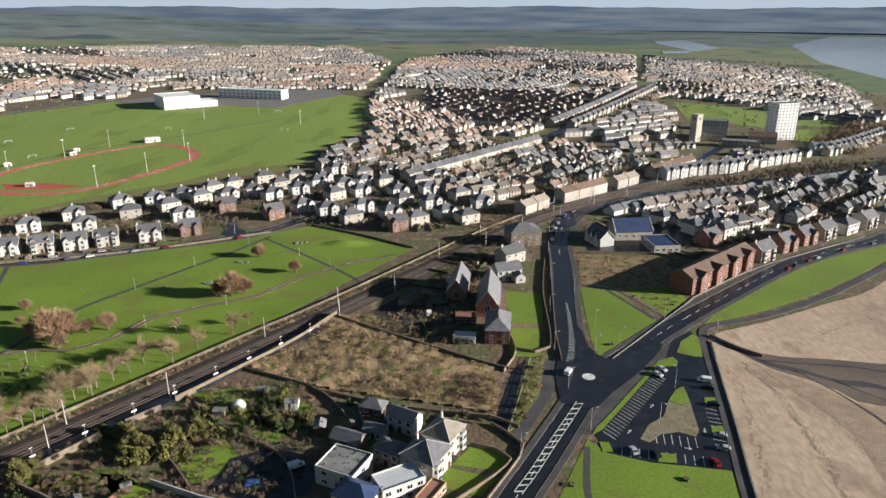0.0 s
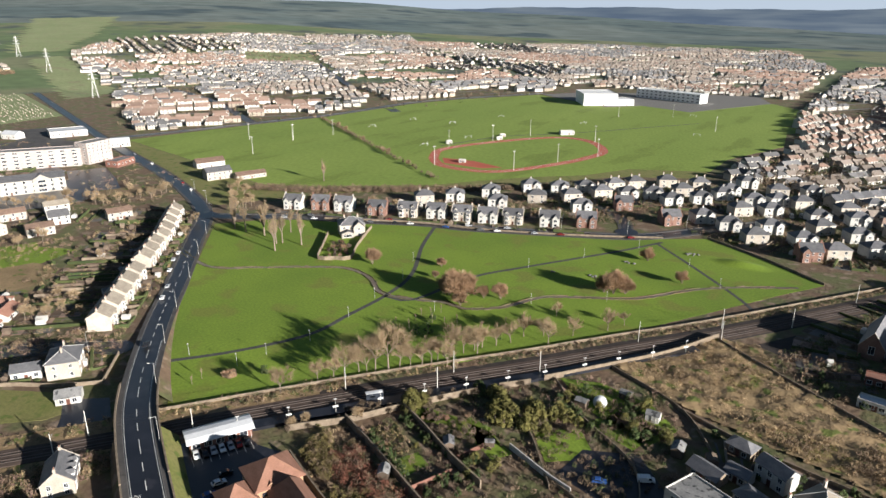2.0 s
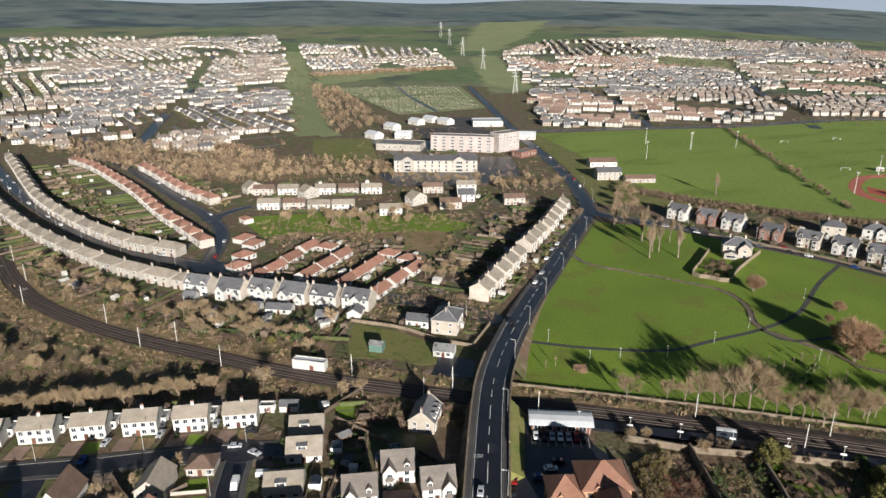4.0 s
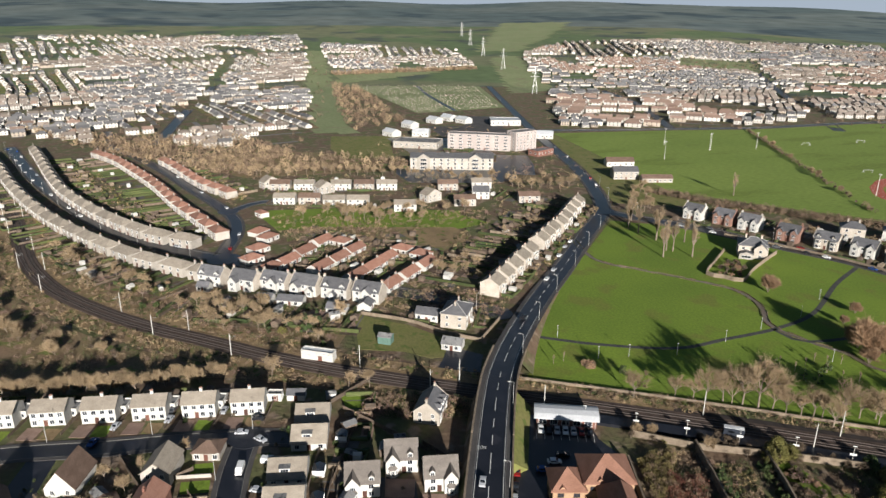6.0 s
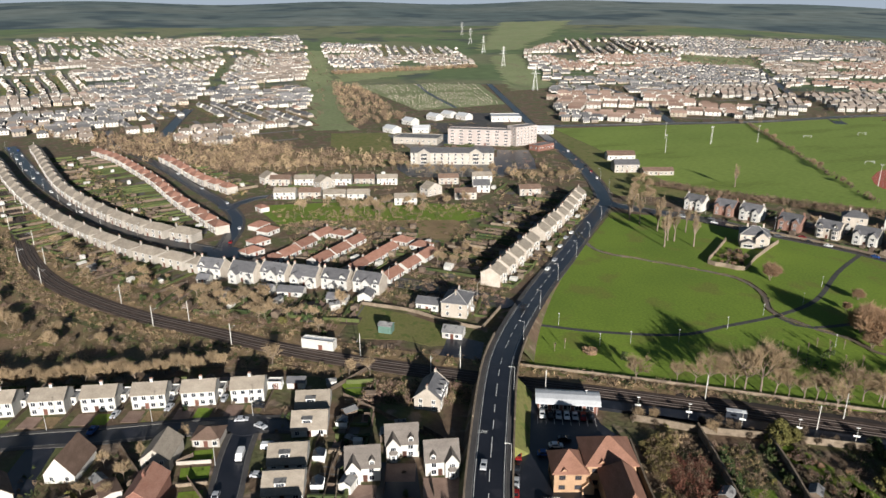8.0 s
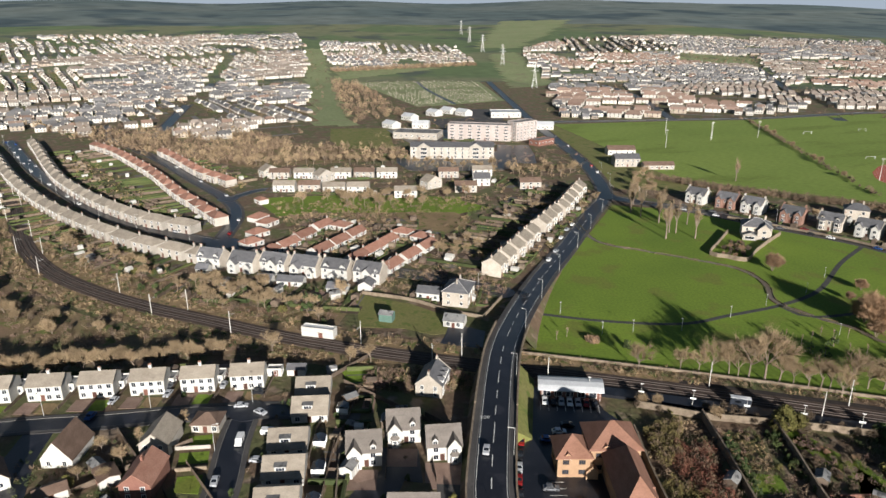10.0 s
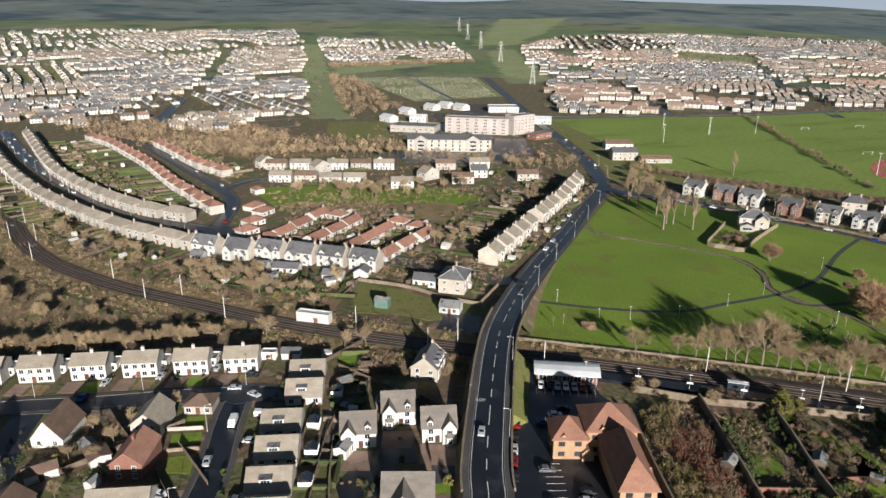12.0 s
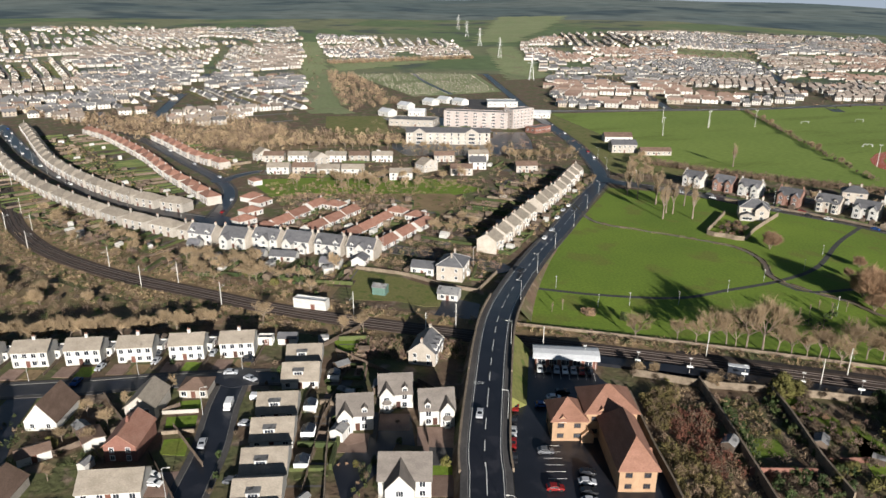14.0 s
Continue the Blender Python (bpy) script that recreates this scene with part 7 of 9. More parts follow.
# near streets
for a in ([(-226, -60), (-206, 16)], [(-186, -20), (-150, -14)], [(-196, 30), (-138, 4)], [(-160, 60), (-126, 40)], [(-190, 50), (-150, 34)]):
    fence_of(BUSHES + EVER, a, 7, 4, 0.55)
for x, y, z in ((-147, 127.7, 1.0), (-143, 133, 0.8), (-138.3, 147, 0.9), (-137.1, 152.5, 1.0), (-134, 154, 0.9), (-131.8, 155.1, 0.8), (-121.7, 169.9, 1.2), (-116, 177, 0.8), (-111, 184, 0.9)):
    put(BUSHES, x, y, z)
for x, y in ((-123.2, 158.8), (-120.4, 157.6), (-121.6, 162)):
    put(GOLD, x, y, 0.9)
for x, y in ((-170, -22), (-176, -18), (-158, -30), (-186, -14), (-190, -2)):
    put(TREES, x, y, 0.6)


def thicket(name, label, areas, n, mats, tall=(1.5, 4.0), wide=(1.5, 4.0), bits=46, size=0.32, seed=1, category="shrubs"):
    """Joined scrub over some areas of the plan: clumps of thin leaf and twig blades."""
    rng = np.random.default_rng(seed)
    at = []
    while len(at) < n:
        ar = areas[rng.integers(len(areas))]
        xs, ys = [p[0] for p in ar], [p[1] for p in ar]
        x, y = rng.uniform(min(xs), max(xs)), rng.uniform(min(ys), max(ys))
        if inside(ar, x, y):
            at.append((x, y, land(x, y)))
    at = np.array(at)
    hh, ww = rng.uniform(*tall, n), rng.uniform(*wide, n) / 2
    d = rng.normal(size=(n, bits, 3))
    d /= np.linalg.norm(d, axis=2, keepdims=True)
    d *= rng.uniform(0.35, 1.0, (n, bits, 1)) ** 0.5
    c = d * np.stack([ww, ww, hh / 2], 1)[:, None, :]
    c[:, :, 2] += hh[:, None] / 2
    c += at[:, None, :]
    u = rng.normal(size=(n, bits, 3)) * size
    v = rng.normal(size=(n, bits, 3)) * size
    u[:, :, 2] += size * 0.8
    pts = np.stack([c - u * 0.5 - v * 0.25, c - u * 0.5 + v * 0.25, c + u], 2).reshape(-1, 3)
    me = bpy.data.meshes.new(name)
    k = n * bits
    me.vertices.add(3 * k)
    me.vertices.foreach_set("co", pts.astype(np.float32).ravel())
    me.loops.add(3 * k)
    me.loops.foreach_set("vertex_index", np.arange(3 * k, dtype=np.int32))
    me.polygons.add(k)
    me.polygons.foreach_set("loop_start", np.arange(0, 3 * k, 3, dtype=np.int32))
    for m in mats:
        me.materials.append(m)
    me.polygons.foreach_set("material_index", np.repeat(rng.integers(0, len(mats), n), bits).astype(np.int32))
    me.update()
    me.validate()
    return tagged(new(name, me), label, category, kind="stuff")


BRUSH = material("brush_twigs", (0.155, 0.109, 0.072), (0.225, 0.159, 0.105), 0.1, 2.0, 0.95, 0, spread=0.3, island=True)
DUSK = material("purple_brown_twigs", (0.2, 0.125, 0.1), (0.27, 0.18, 0.14), 0.1, 2.0, 0.95, 0, spread=0.25, island=True)
STRAW = material("dead_grass", (0.3, 0.21, 0.115), (0.37, 0.27, 0.16), 0.1, 2.0, 0.95, 0, spread=0.3, island=True)
DARKLEAF = material("dark_leaf", (0.04, 0.06, 0.02), (0.08, 0.09, 0.03), 0.1, 2.0, 0.9, 0, spread=0.3, island=True)
thicket("scrub", "clumps of dead grass and bramble on the waste plot", [SCRUB], 420, [STRAW, STRAW, BRUSH], (0.9, 2.2), (1.5, 4.0), 60, 0.22, 11)
thicket("scrub", "tall dead grass tussocks on the waste plot", [[(-66, 230), (-46, 262), (-30, 256), (-44, 226)], [(-30, 214), (-10, 206), (0, 214), (-20, 226)], [(4, 206), (16, 200), (18, 218), (8, 222)]], 130, [STRAW, BRUSH, BRUSH], (1.4, 3.0), (2.0, 4.5), 90, 0.24, 61)
thicket("scrub", "green grass showing between the dead clumps", [[(-18, 208), (2, 202), (8, 210), (-10, 222)], [(-40, 240), (-28, 236), (-24, 250), (-34, 256)]], 160, [OLIVE], (0.7, 1.3), (1.0, 2.2), 40, 0.16, 62)
thicket("scrub", "dead grass beside the railway line", [[(p + s * o).xy[:] for p, s, o in zip(RAILWAY[66:205:12], sides(RAILWAY[66:205:12]), [7.4] * 20)] + [(p + s * 12).xy[:] for p, s in reversed(list(zip(RAILWAY[66:205:12], sides(RAILWAY[66:205:12]))))]], 900, [STRAW, BRUSH, BRUSH, DARKLEAF], (0.4, 1.5), (1.0, 3.0), 26, 0.26, 12)
thicket("scrub", "brown winter undergrowth beside the railway", [[(-240, 52), (-262, 24), (-300, -10), (-350, -44), (-430, -68), (-412, -54), (-345, -12), (-312, 6), (-285, 50), (-268, 70)],
        [(-205, 62), (-222, 36), (-246, 8), (-275, -26), (-310, -52), (-350, -74), (-420, -96), (-480, -130), (-330, -110), (-262, -60), (-224, 20)]], 1100, [BRUSH, DUSK, STRAW, DARKLEAF], (0.8, 2.8), (1.8, 4.2), 70, 0.19, 13)
thicket("garden_shrubs", "hedges and shrubs filling the near gardens", [[(-112, 176), (-96, 196), (-46, 208), (-36, 172), (-60, 140), (-84, 120), (-92, 158)]], 520, [BRUSH, DARKLEAF, DARKTWIG, DARKTWIG], (0.5, 2.0), (1.0, 3.0), 40, 0.26, 14)
thicket("garden_shrubs", "dark winter shrubs between the station flats and the railway", [[(-132, 132), (-122, 156), (-108, 176), (-100, 172), (-92, 150), (-84, 128), (-92, 116), (-108, 118)], [(-100, 190), (-80, 212), (-56, 220), (-40, 196), (-64, 176), (-88, 168)]], 420, [DARKTWIG, DUSK, DARKLEAF, BRUSH], (0.8, 2.8), (1.2, 3.4), 60, 0.2, 66)
thicket("garden_shrubs", "hedges and shrubs in the middle gardens", [[(-268, 158), (-320, 212), (-380, 275), (-400, 250), (-392, 190), (-340, 134), (-300, 118)], [(-400, 14), (-440, 0), (-620, -62), (-620, -84), (-430, -20)],
        [(-300, 85), (-330, 60), (-400, 60), (-400, 120), (-340, 130)], [(-430, 70), (-560, 60), (-520, 200), (-440, 300), (-400, 210)]], 1500, [BRUSH, DARKLEAF, BRUSH, STRAW], (0.8, 2.6), (1.5, 4.0), 30, 0.34, 15)
thicket("hedge", "dense brown hedges along the edge of the playing field", [[(-404, 344), (-352, 368), (-290, 412), (-248, 444), (-200, 480), (-196, 474), (-244, 432), (-290, 396), (-350, 352), (-400, 332)], [(-604, 630), (-300, 440), (-298, 436), (-602, 624)]], 900, [BRUSH, BRUSH, DARKTWIG], (1.5, 4.5), (2.0, 4.5), 40, 0.4, 23)
thicket("garden_shrubs", "hedges behind the villas", [[(-350, 318), (-300, 345), (-200, 385), (-130, 410), (-110, 470), (-180, 500), (-240, 400), (-340, 340)], [(-110, 410), (-20, 400), (40, 440), (10, 520), (-60, 560), (-120, 480)],
        [(0, 240), (24, 300), (30, 380), (0, 330), (-30, 262)], [(60, 380), (130, 400), (160, 350), (300, 430), (330, 520), (190, 520), (120, 460)], [(-260, 380), (-130, 402), (-100, 480), (-200, 470)], [(-60, 420), (40, 440), (120, 520), (60, 600), (-60, 580)]], 2600, [BRUSH, DARKLEAF, BRUSH], (0.8, 3.0), (1.5, 4.5), 30, 0.36, 16)
thicket("far_trees", "bare trees and hedges among the far estates", [[(-720, 430), (-600, 640), (-480, 1040), (-1000, 1500), (-1500, 1200), (-1000, 600)], [(-480, 1170), (-140, 1160), (-140, 1800), (-330, 2450), (-900, 2300), (-1000, 1520)],
        [(-84, 740), (130, 800), (540, 2000), (222, 2480), (-100, 1850)], [(-680, 140), (-900, -200), (-1500, -420), (-2300, -350), (-2350, 420), (-1420, 320)], [(210, 600), (560, 780), (900, 1750), (560, 1980), (240, 960)], [(-990, 590), (-1810, 1110), (-1516, 2040), (-1000, 1500)],
        [(-105, 570), (60, 480), (190, 580), (110, 690), (-80, 720)], [(130, 400), (330, 470), (420, 620), (200, 520)]], 7500, [BRUSH, BRUSH, DARKLEAF, DARKTWIG], (2.5, 8.0), (3.0, 9.0), 22, 0.9, 17, "trees")
thicket("woodland", "belts of bare brown woodland", [[(-1299, 299), (-1229, 335), (-803, 277), (-760, 200), (-908, 217)], [(-640, 0), (-560, 50), (-545, 190), (-470, 250), (-460, 320), (-500, 240), (-600, 170), (-660, 60)],
        [(150, 760), (330, 1050), (280, 1060), (110, 800)], [(-640, -20), (-900, -160), (-900, -120), (-660, 20)], [(380, 620), (520, 760), (480, 800), (360, 680)], [(-560, 50), (-640, -10), (-720, -40), (-800, -60), (-760, 60), (-660, 120)], [(-1440, 330), (-1420, 640), (-1390, 640), (-1400, 330)]], 1900, [BRUSH, BRUSH, TWIG], (4, 9), (4, 9), 50, 0.8, 18, "trees")

thicket("brush_pile", "heap of cut brown brush on the grass", [[(-193, 139.5), (-189, 139.8), (-189, 143), (-193, 143)]], 30, [BRUSH, RUSSET], (1.5, 2.4), (1.5, 2.5), 90, 0.25, 64)
DAMP = material("damp_sand", (0.27, 0.195, 0.135), (0.36, 0.265, 0.185), 0.2, 1.2, 0.8, 0.5, 0.1)
WEED = material("sea_weed", (0.05, 0.035, 0.022), (0.09, 0.065, 0.04), 0.2, 2.0, 0.9, 0, spread=0.4, island=True)
thicket("sea_weed", "dark strand lines of weed on the sand", [[(104, 226), (108, 230), (107, 212), (103, 193), (98, 175), (91, 154), (88, 155), (95, 176), (100, 195), (103.6, 212)], [(112.5, 232), (116, 232), (119.5, 208), (117.5, 184), (115.5, 167), (113, 154), (110, 155), (112.6, 168), (114, 185), (116, 208)],
        [(116, 232), (119, 230), (128, 201), (132.5, 184), (132, 166), (128.5, 168), (128, 185), (124, 200)], [(126, 252), (160, 250), (230, 300), (225, 306), (160, 262)]], 900, [WEED], (0.03, 0.1), (0.3, 1.4), 8, 0.12, 21, "weed")
thicket("scrub", "rough grass clumps around the vacant lot", [[(73, 354), (123, 349), (114, 316), (113, 292), (98, 276), (84, 304), (68, 311)]], 260, [STRAW, BRUSH], (0.2, 0.8), (1.0, 3.0), 26, 0.26, 22)


# ---------------------------------------------------------------- garden plots behind and before the rows of houses
GREYPATH = material("garden_path", (0.1, 0.092, 0.085), (0.15, 0.138, 0.125), 0.3, 4.0, 0.9, 0.2, 0.01)
LAWN_DULL = material("winter_lawn", (0.095, 0.1, 0.032), (0.135, 0.135, 0.045), 0.1, 1.4, 0.95, 0.6, 0.1, third=(0.13, 0.11, 0.06))
SOIL = material("dug_soil", (0.075, 0.052, 0.038), (0.11, 0.078, 0.055), 0.2, 2.0, 0.95, 0.6, 0.1)


def plots(label, pts, near_off, far_off, pitch, side, seed, hedge=True):
    """A row of narrow gardens along a line: lawn, soil or paving, parted by hedges and fences, with sheds and beds."""
    rnd = random.Random(seed)
    bm = bmesh.new()
    ln = smooth(pts, pitch)
    nm = sides(ln)

    def slab(a, b, n0, n1, o0, o1, z, mi):
        q = [a + n0 * o0, b + n1 * o0, b + n1 * o1, a + n0 * o1]
        f = bm.faces.new([bm.verts.new((p.x, p.y, z)) for p in q])
        f.normal_update()
        if f.normal.z < 0:
            f.normal_flip()
        f.material_index = mi

    for a, b, n0, n1 in zip(ln, ln[1:], nm, nm[1:]):
        n0, n1 = n0 * side, n1 * side
        o, mid = near_off, near_off + (far_off - near_off) * 0.4
        while abs(far_off - o) > 0.5:
            o2 = o + math.copysign(min(rnd.uniform(2.5, 9.0), abs(far_off - o)), far_off - o)
            slab(a, b, n0, n1, o, o2, 0.025 + rnd.uniform(0, 0.01), rnd.choice((0, 0, 1, 1, 1, 2, 3, 4)))
            o = o2
        t = rnd.uniform(0.2, 0.8)
        p = a.lerp(b, t)
        slab(p, a.lerp(b, t + 0.1), n0, n0, near_off, far_off * 0.9, 0.045, 2)
        h, k = rnd.uniform(0.9, 1.7), rnd.choice((5, 5, 5, 5, 6, 6, 7))
        w = 0.06 if k == 6 else rnd.uniform(0.25, 0.6)
        e = far_off * rnd.uniform(0.85, 1.0)
        if hedge and rnd.random() < 0.6:
            strip(bm, [a + n0 * near_off, a + n0 * ((near_off + e) / 2), a + n0 * e], -w, w, -0.1, h, k)
            if rnd.random() < 0.6:
                strip(bm, [a + n0 * e, b + n1 * e], -0.4, 0.4, -0.1, rnd.uniform(0.9, 1.8), 5)
        if rnd.random() < 0.35:
            c = a.lerp(b, rnd.uniform(0.3, 0.7)) + n0 * rnd.uniform(mid, far_off * 0.92)
            s1, s2, s3 = rnd.uniform(0.9, 1.7), rnd.uniform(0.9, 2.2), rnd.uniform(1.8, 2.4)
            m = pose(c.x, c.y, 0, 0, 0, math.degrees(math.atan2(n0.y, n0.x)))
            prof = [(-s1, 0), (s1, 0), (s1, s3), (0, s3 + 0.6), (-s1, s3)]
            k0 = len(bm.verts)
            prism(bm, prof, -s2, s2, "x", rnd.choice((6, 6, 6, 7, 8)))
            bm.verts.ensure_lookup_table()
            for v in bm.verts[k0:]:
                v.co = m @ v.co
        for _ in range(rnd.randrange(3)):
            c = a.lerp(b, rnd.uniform(0.1, 0.9)) + n0 * rnd.uniform(near_off, far_off)
            box(bm, c.x - rnd.uniform(0.3, 1.2), c.x + rnd.uniform(0.3, 1.2), c.y - rnd.uniform(0.3, 1.2), c.y + rnd.uniform(0.3, 1.2), 0.0, rnd.uniform(0.15, 0.7), rnd.choice((4, 5, 5, 5)))
    me = part("garden_plots", bm, [LAWN_DULL, GARDEN, GREYPATH, PAVING, SOIL, DARKLEAF, TIMBER, WALLSTONE, RENDER_WHITE], None)
    return tagged(me, label, "gardens", kind="stuff")


OUTER = [(-337, 8), (-354, -7), (-374, -23), (-405, -42), (-441, -61), (-480, -79), (-531, -98), (-591, -117), (-660, -136)]
SECOND = [(-386, 10), (-411, -14), (-437, -30), (-469, -46), (-510, -63), (-558, -79), (-624, -95), (-691, -110)]
REDROW = [(-403, 21), (-437, 12), (-477, 1), (-542, -13), (-599, -29), (-653, -46), (-700, -68)]
plots("long narrow back gardens of the crescent", OUTER, 1.0, 24, 6.5, -1, 1)
plots("back gardens inside the crescent", SECOND, -10, -30, 6.5, -1, 2)
plots("back gardens of the red-roofed semis", REDROW, 1.0, 24, 7.0, -1, 3)
plots("back gardens of the upper semis", [(-500, 36), (-539, 20), (-598, 5), (-640, -7)], -9, -30, 7.0, -1, 4)
plots("sloping back gardens above the railway", [(-322, 4), (-308, 28), (-290, 55), (-274, 82)], 4, 30, 7.5, 1, 5)
plots("long back gardens behind the stone terrace", [(-264, 140), (-300, 178), (-340, 222), (-380, 262)], -9.5, -46, 5.0, 1, 6)
plots("front gardens along the main road", [(-264, 140), (-300, 178), (-340, 222), (-380, 262)], 0.5, 6.5, 4.8, 1, 7)
plots("gardens of the white semis", [(-520, 70), (-505, 112), (-492, 158)], 1, 16, 7.5, 1, 8)
plots("gardens of the lower semis", [(-478, 66), (-455, 110), (-432, 160)], 1, 12, 7.5, 1, 9)
plots("gardens behind the white semis", [(-520, 70), (-505, 112), (-492, 158)], -9, -24, 7.5, 1, 10)
plots("gardens behind the villas", [(-345, 318), (-300, 338), (-240, 362), (-160, 396)], -3, -24, 7.5, 1, 11)
plots("front gardens of the villas", [(-340, 306), (-300, 322), (-240, 344), (-150, 378)], 0.5, 5.0, 6.0, 1, 12)
plots("back yards of the white street", [(-236, -64), (-224, -22), (-214, 18)], -1, -9, 5.0, 1, 13)
plots("back gardens beside the bungalows", [(-204, 50), (-180, 42), (-150, 26), (-134, 20)], -1, -11, 6.0, 1, 14)
plots("cottage gardens between the red roofs", [(-330, 52), (-352, 66), (-382, 76)], -8, 8, 5.0, 1, 15)
plots("cottage gardens between the red roofs", [(-318, 98), (-350, 118), (-372, 128)], -10, 10, 5.0, 1, 16)
plots("seafront back gardens", [(175, 352), (207, 380), (261, 412), (300, 444)], -7, -24, 7.0, 1, 17)
plots("gardens near the station", [(80, 395), (120, 410), (160, 440), (220, 480)], -12, 12, 7.0, 1, 18)
plots("gardens between the villas", [(-210, 432), (-170, 452), (-120, 470), (-60, 486), (10, 500)], -14, 14, 7.0, 1, 19)
plots("gardens between the hipped villas", [(-150, 500), (-100, 520), (-40, 530), (20, 540)], -12, 12, 7.0, 1, 20)
plots("back gardens below the villa road", [(-76, 418), (-40, 410), (-10, 404), (24, 420)], -12, 12, 6.0, 1, 24)
plots("yards and gardens behind the church halls", [(2, 258), (-6, 290), (6, 322), (22, 352)], -16, 8, 6.0, 1, 25)
plots("gardens along the road past the station", [(110, 436), (150, 458), (200, 480), (260, 508)], 2, 20, 6.0, 1, 26)
plots("gardens round the corner house", [(-262, 92), (-250, 108), (-240, 124)], -12, 8, 5.5, 1, 27)
plots("gardens of the cottages", [(-300, 100), (-326, 76), (-346, 52)], -4, 9, 4.5, 1, 28)
plots("gardens beyond the cottages", [(-330, 130), (-360, 104), (-392, 74)], -6, 12, 5.0, 1, 29)
plots("gardens between the semis and the road", [(-470, 190), (-440, 220), (-410, 250)], -14, 14, 6.5, 1, 30)
plots("yards behind the offices", [(-560, 180), (-590, 240), (-640, 300)], -14, 14, 9.0, 1, 31)
plots("gardens near the hotel", [(-34, 190), (-20, 194), (2, 186)], -7, 7, 5.0, 1, 32)
thicket("undergrowth", "low brown winter undergrowth over rough ground", [[(-350, -60), (-430, -86), (-520, -120), (-560, -150), (-500, -150), (-420, -112), (-330, -80)], [(-270, 80), (-300, 108), (-262, 146), (-232, 118)],
        [(-420, 96), (-440, 60), (-400, 60), (-372, 130), (-384, 190), (-404, 200)], [(-560, 190), (-500, 260), (-440, 320), (-620, 360), (-740, 340), (-760, 260), (-640, 180)], [(-92, 412), (-40, 394), (30, 400), (60, 440), (-60, 440)],
        [(150, 488), (250, 530), (360, 590), (350, 610), (210, 556), (140, 500)], [(-200, 60), (-186, 90), (-176, 84), (-190, 50)]], 2400, [BRUSH, DUSK, STRAW, DARKLEAF], (0.6, 2.4), (1.5, 4.5), 40, 0.26, 31)
thicket("garden_shrubs", "olive and brown shrubs in the crescent gardens", [[(-396, 16), (-440, 2), (-520, -22), (-640, -60), (-640, -82), (-500, -48), (-420, -12)], [(-345, -8), (-420, -46), (-560, -102), (-570, -118), (-420, -66), (-330, -24)],
        [(-470, 40), (-540, 24), (-640, -2), (-640, 14), (-560, 40), (-500, 52)], [(-268, 160), (-320, 212), (-380, 275), (-396, 240), (-330, 160), (-290, 130)]], 1100, [STRAW, BRUSH, DARKLEAF, OLIVE], (0.5, 2.2), (1.2, 3.6), 28, 0.32, 41)
thicket("scrub", "brown scrub on the railway banks", [[(p + s * 5.5).xy[:] for p, s in list(zip(RAILWAY, sides(RAILWAY)))[186:320:8]] + [(p + s * 14).xy[:] for p, s in reversed(list(zip(RAILWAY, sides(RAILWAY)))[186:320:8])],
        [(p - s * 5.5).xy[:] for p, s in list(zip(RAILWAY, sides(RAILWAY)))[204:320:8]] + [(p - s * 16).xy[:] for p, s in reversed(list(zip(RAILWAY, sides(RAILWAY)))[204:320:8])]], 1500, [STRAW, BRUSH, BRUSH, DARKLEAF], (0.3, 1.6), (1.0, 3.2), 26, 0.28, 42)
# gardens between the flats and the railway
LOW_OLIVE = material("bramble_leaf", (0.115, 0.095, 0.034), (0.17, 0.135, 0.054), 0.1, 2.0, 0.95, 0, spread=0.35, island=True)
RED_STEM = material("red_stems", (0.12, 0.045, 0.03), (0.17, 0.07, 0.045), 0.1, 2.0, 0.95, 0, spread=0.3, island=True)
thicket("bramble", "olive bramble tufts on the waste ground", [[(-136, 122), (-137, 136), (-124, 125), (-118, 115)], [(-118, 114), (-108, 119), (-94, 116), (-82, 112), (-84, 100), (-99, 105)]], 300, [LOW_OLIVE, LOW_OLIVE, BRUSH], (1.2, 3.2), (1.6, 3.2), 100, 0.22, 51)
thicket("scrub", "dark red stems and twigs on the waste ground", [[(-128, 124), (-124, 134), (-106, 127), (-96, 122), (-100, 116), (-116, 118)]], 150, [RED_STEM, BRUSH, RED_STEM], (1.5, 3.6), (1.8, 3.6), 70, 0.22, 52)
thicket("scrub", "dead stalks over the waste ground", [[(-138, 120), (-136, 142), (-100, 126), (-84, 119), (-84, 100), (-100, 105)]], 420, [STRAW, BRUSH, DARKTWIG], (0.2, 0.9), (0.8, 2.4), 30, 0.24, 53)
thicket("vegetable_bed", "dead stalks in the vegetable beds", [[(-128, 141), (-123, 153), (-108, 143), (-111, 136)]], 210, [LOW_OLIVE, STRAW, DARKLEAF], (0.2, 0.7), (0.6, 1.6), 40, 0.16, 54)
fence_of(CONIFER, [(-124, 140), (-114, 136), (-107, 132.5), (-100, 129.5)], 2.6, 0.8, 0.58)
fill(BUSHES + REDBUSH, [(-117, 156), (-110, 170), (-102, 168), (-93, 147), (-103, 150)], 30, 0.75)
fill(BUSHES + EVER + GOLD, [(-93, 144), (-90, 156), (-82, 152), (-84, 138)], 22, 0.7)
fill(EVER + BUSHES, [(-97, 128), (-92, 140), (-84, 137), (-88, 126)], 16, 0.7)
fence_of(EVER + BUSHES, [(-122, 157), (-111, 151.5), (-101, 146)], 2.4, 0.6, 0.7)
put(GOLD, -124, 163, 1.5)
put(GOLD, -121.5, 165, 1.2)
put(THICK, -133, 146, 0.7)
fence_of(THICK + GOLD, [(-150, 128), (-140, 139)], 4.0, 1.5, 0.6)
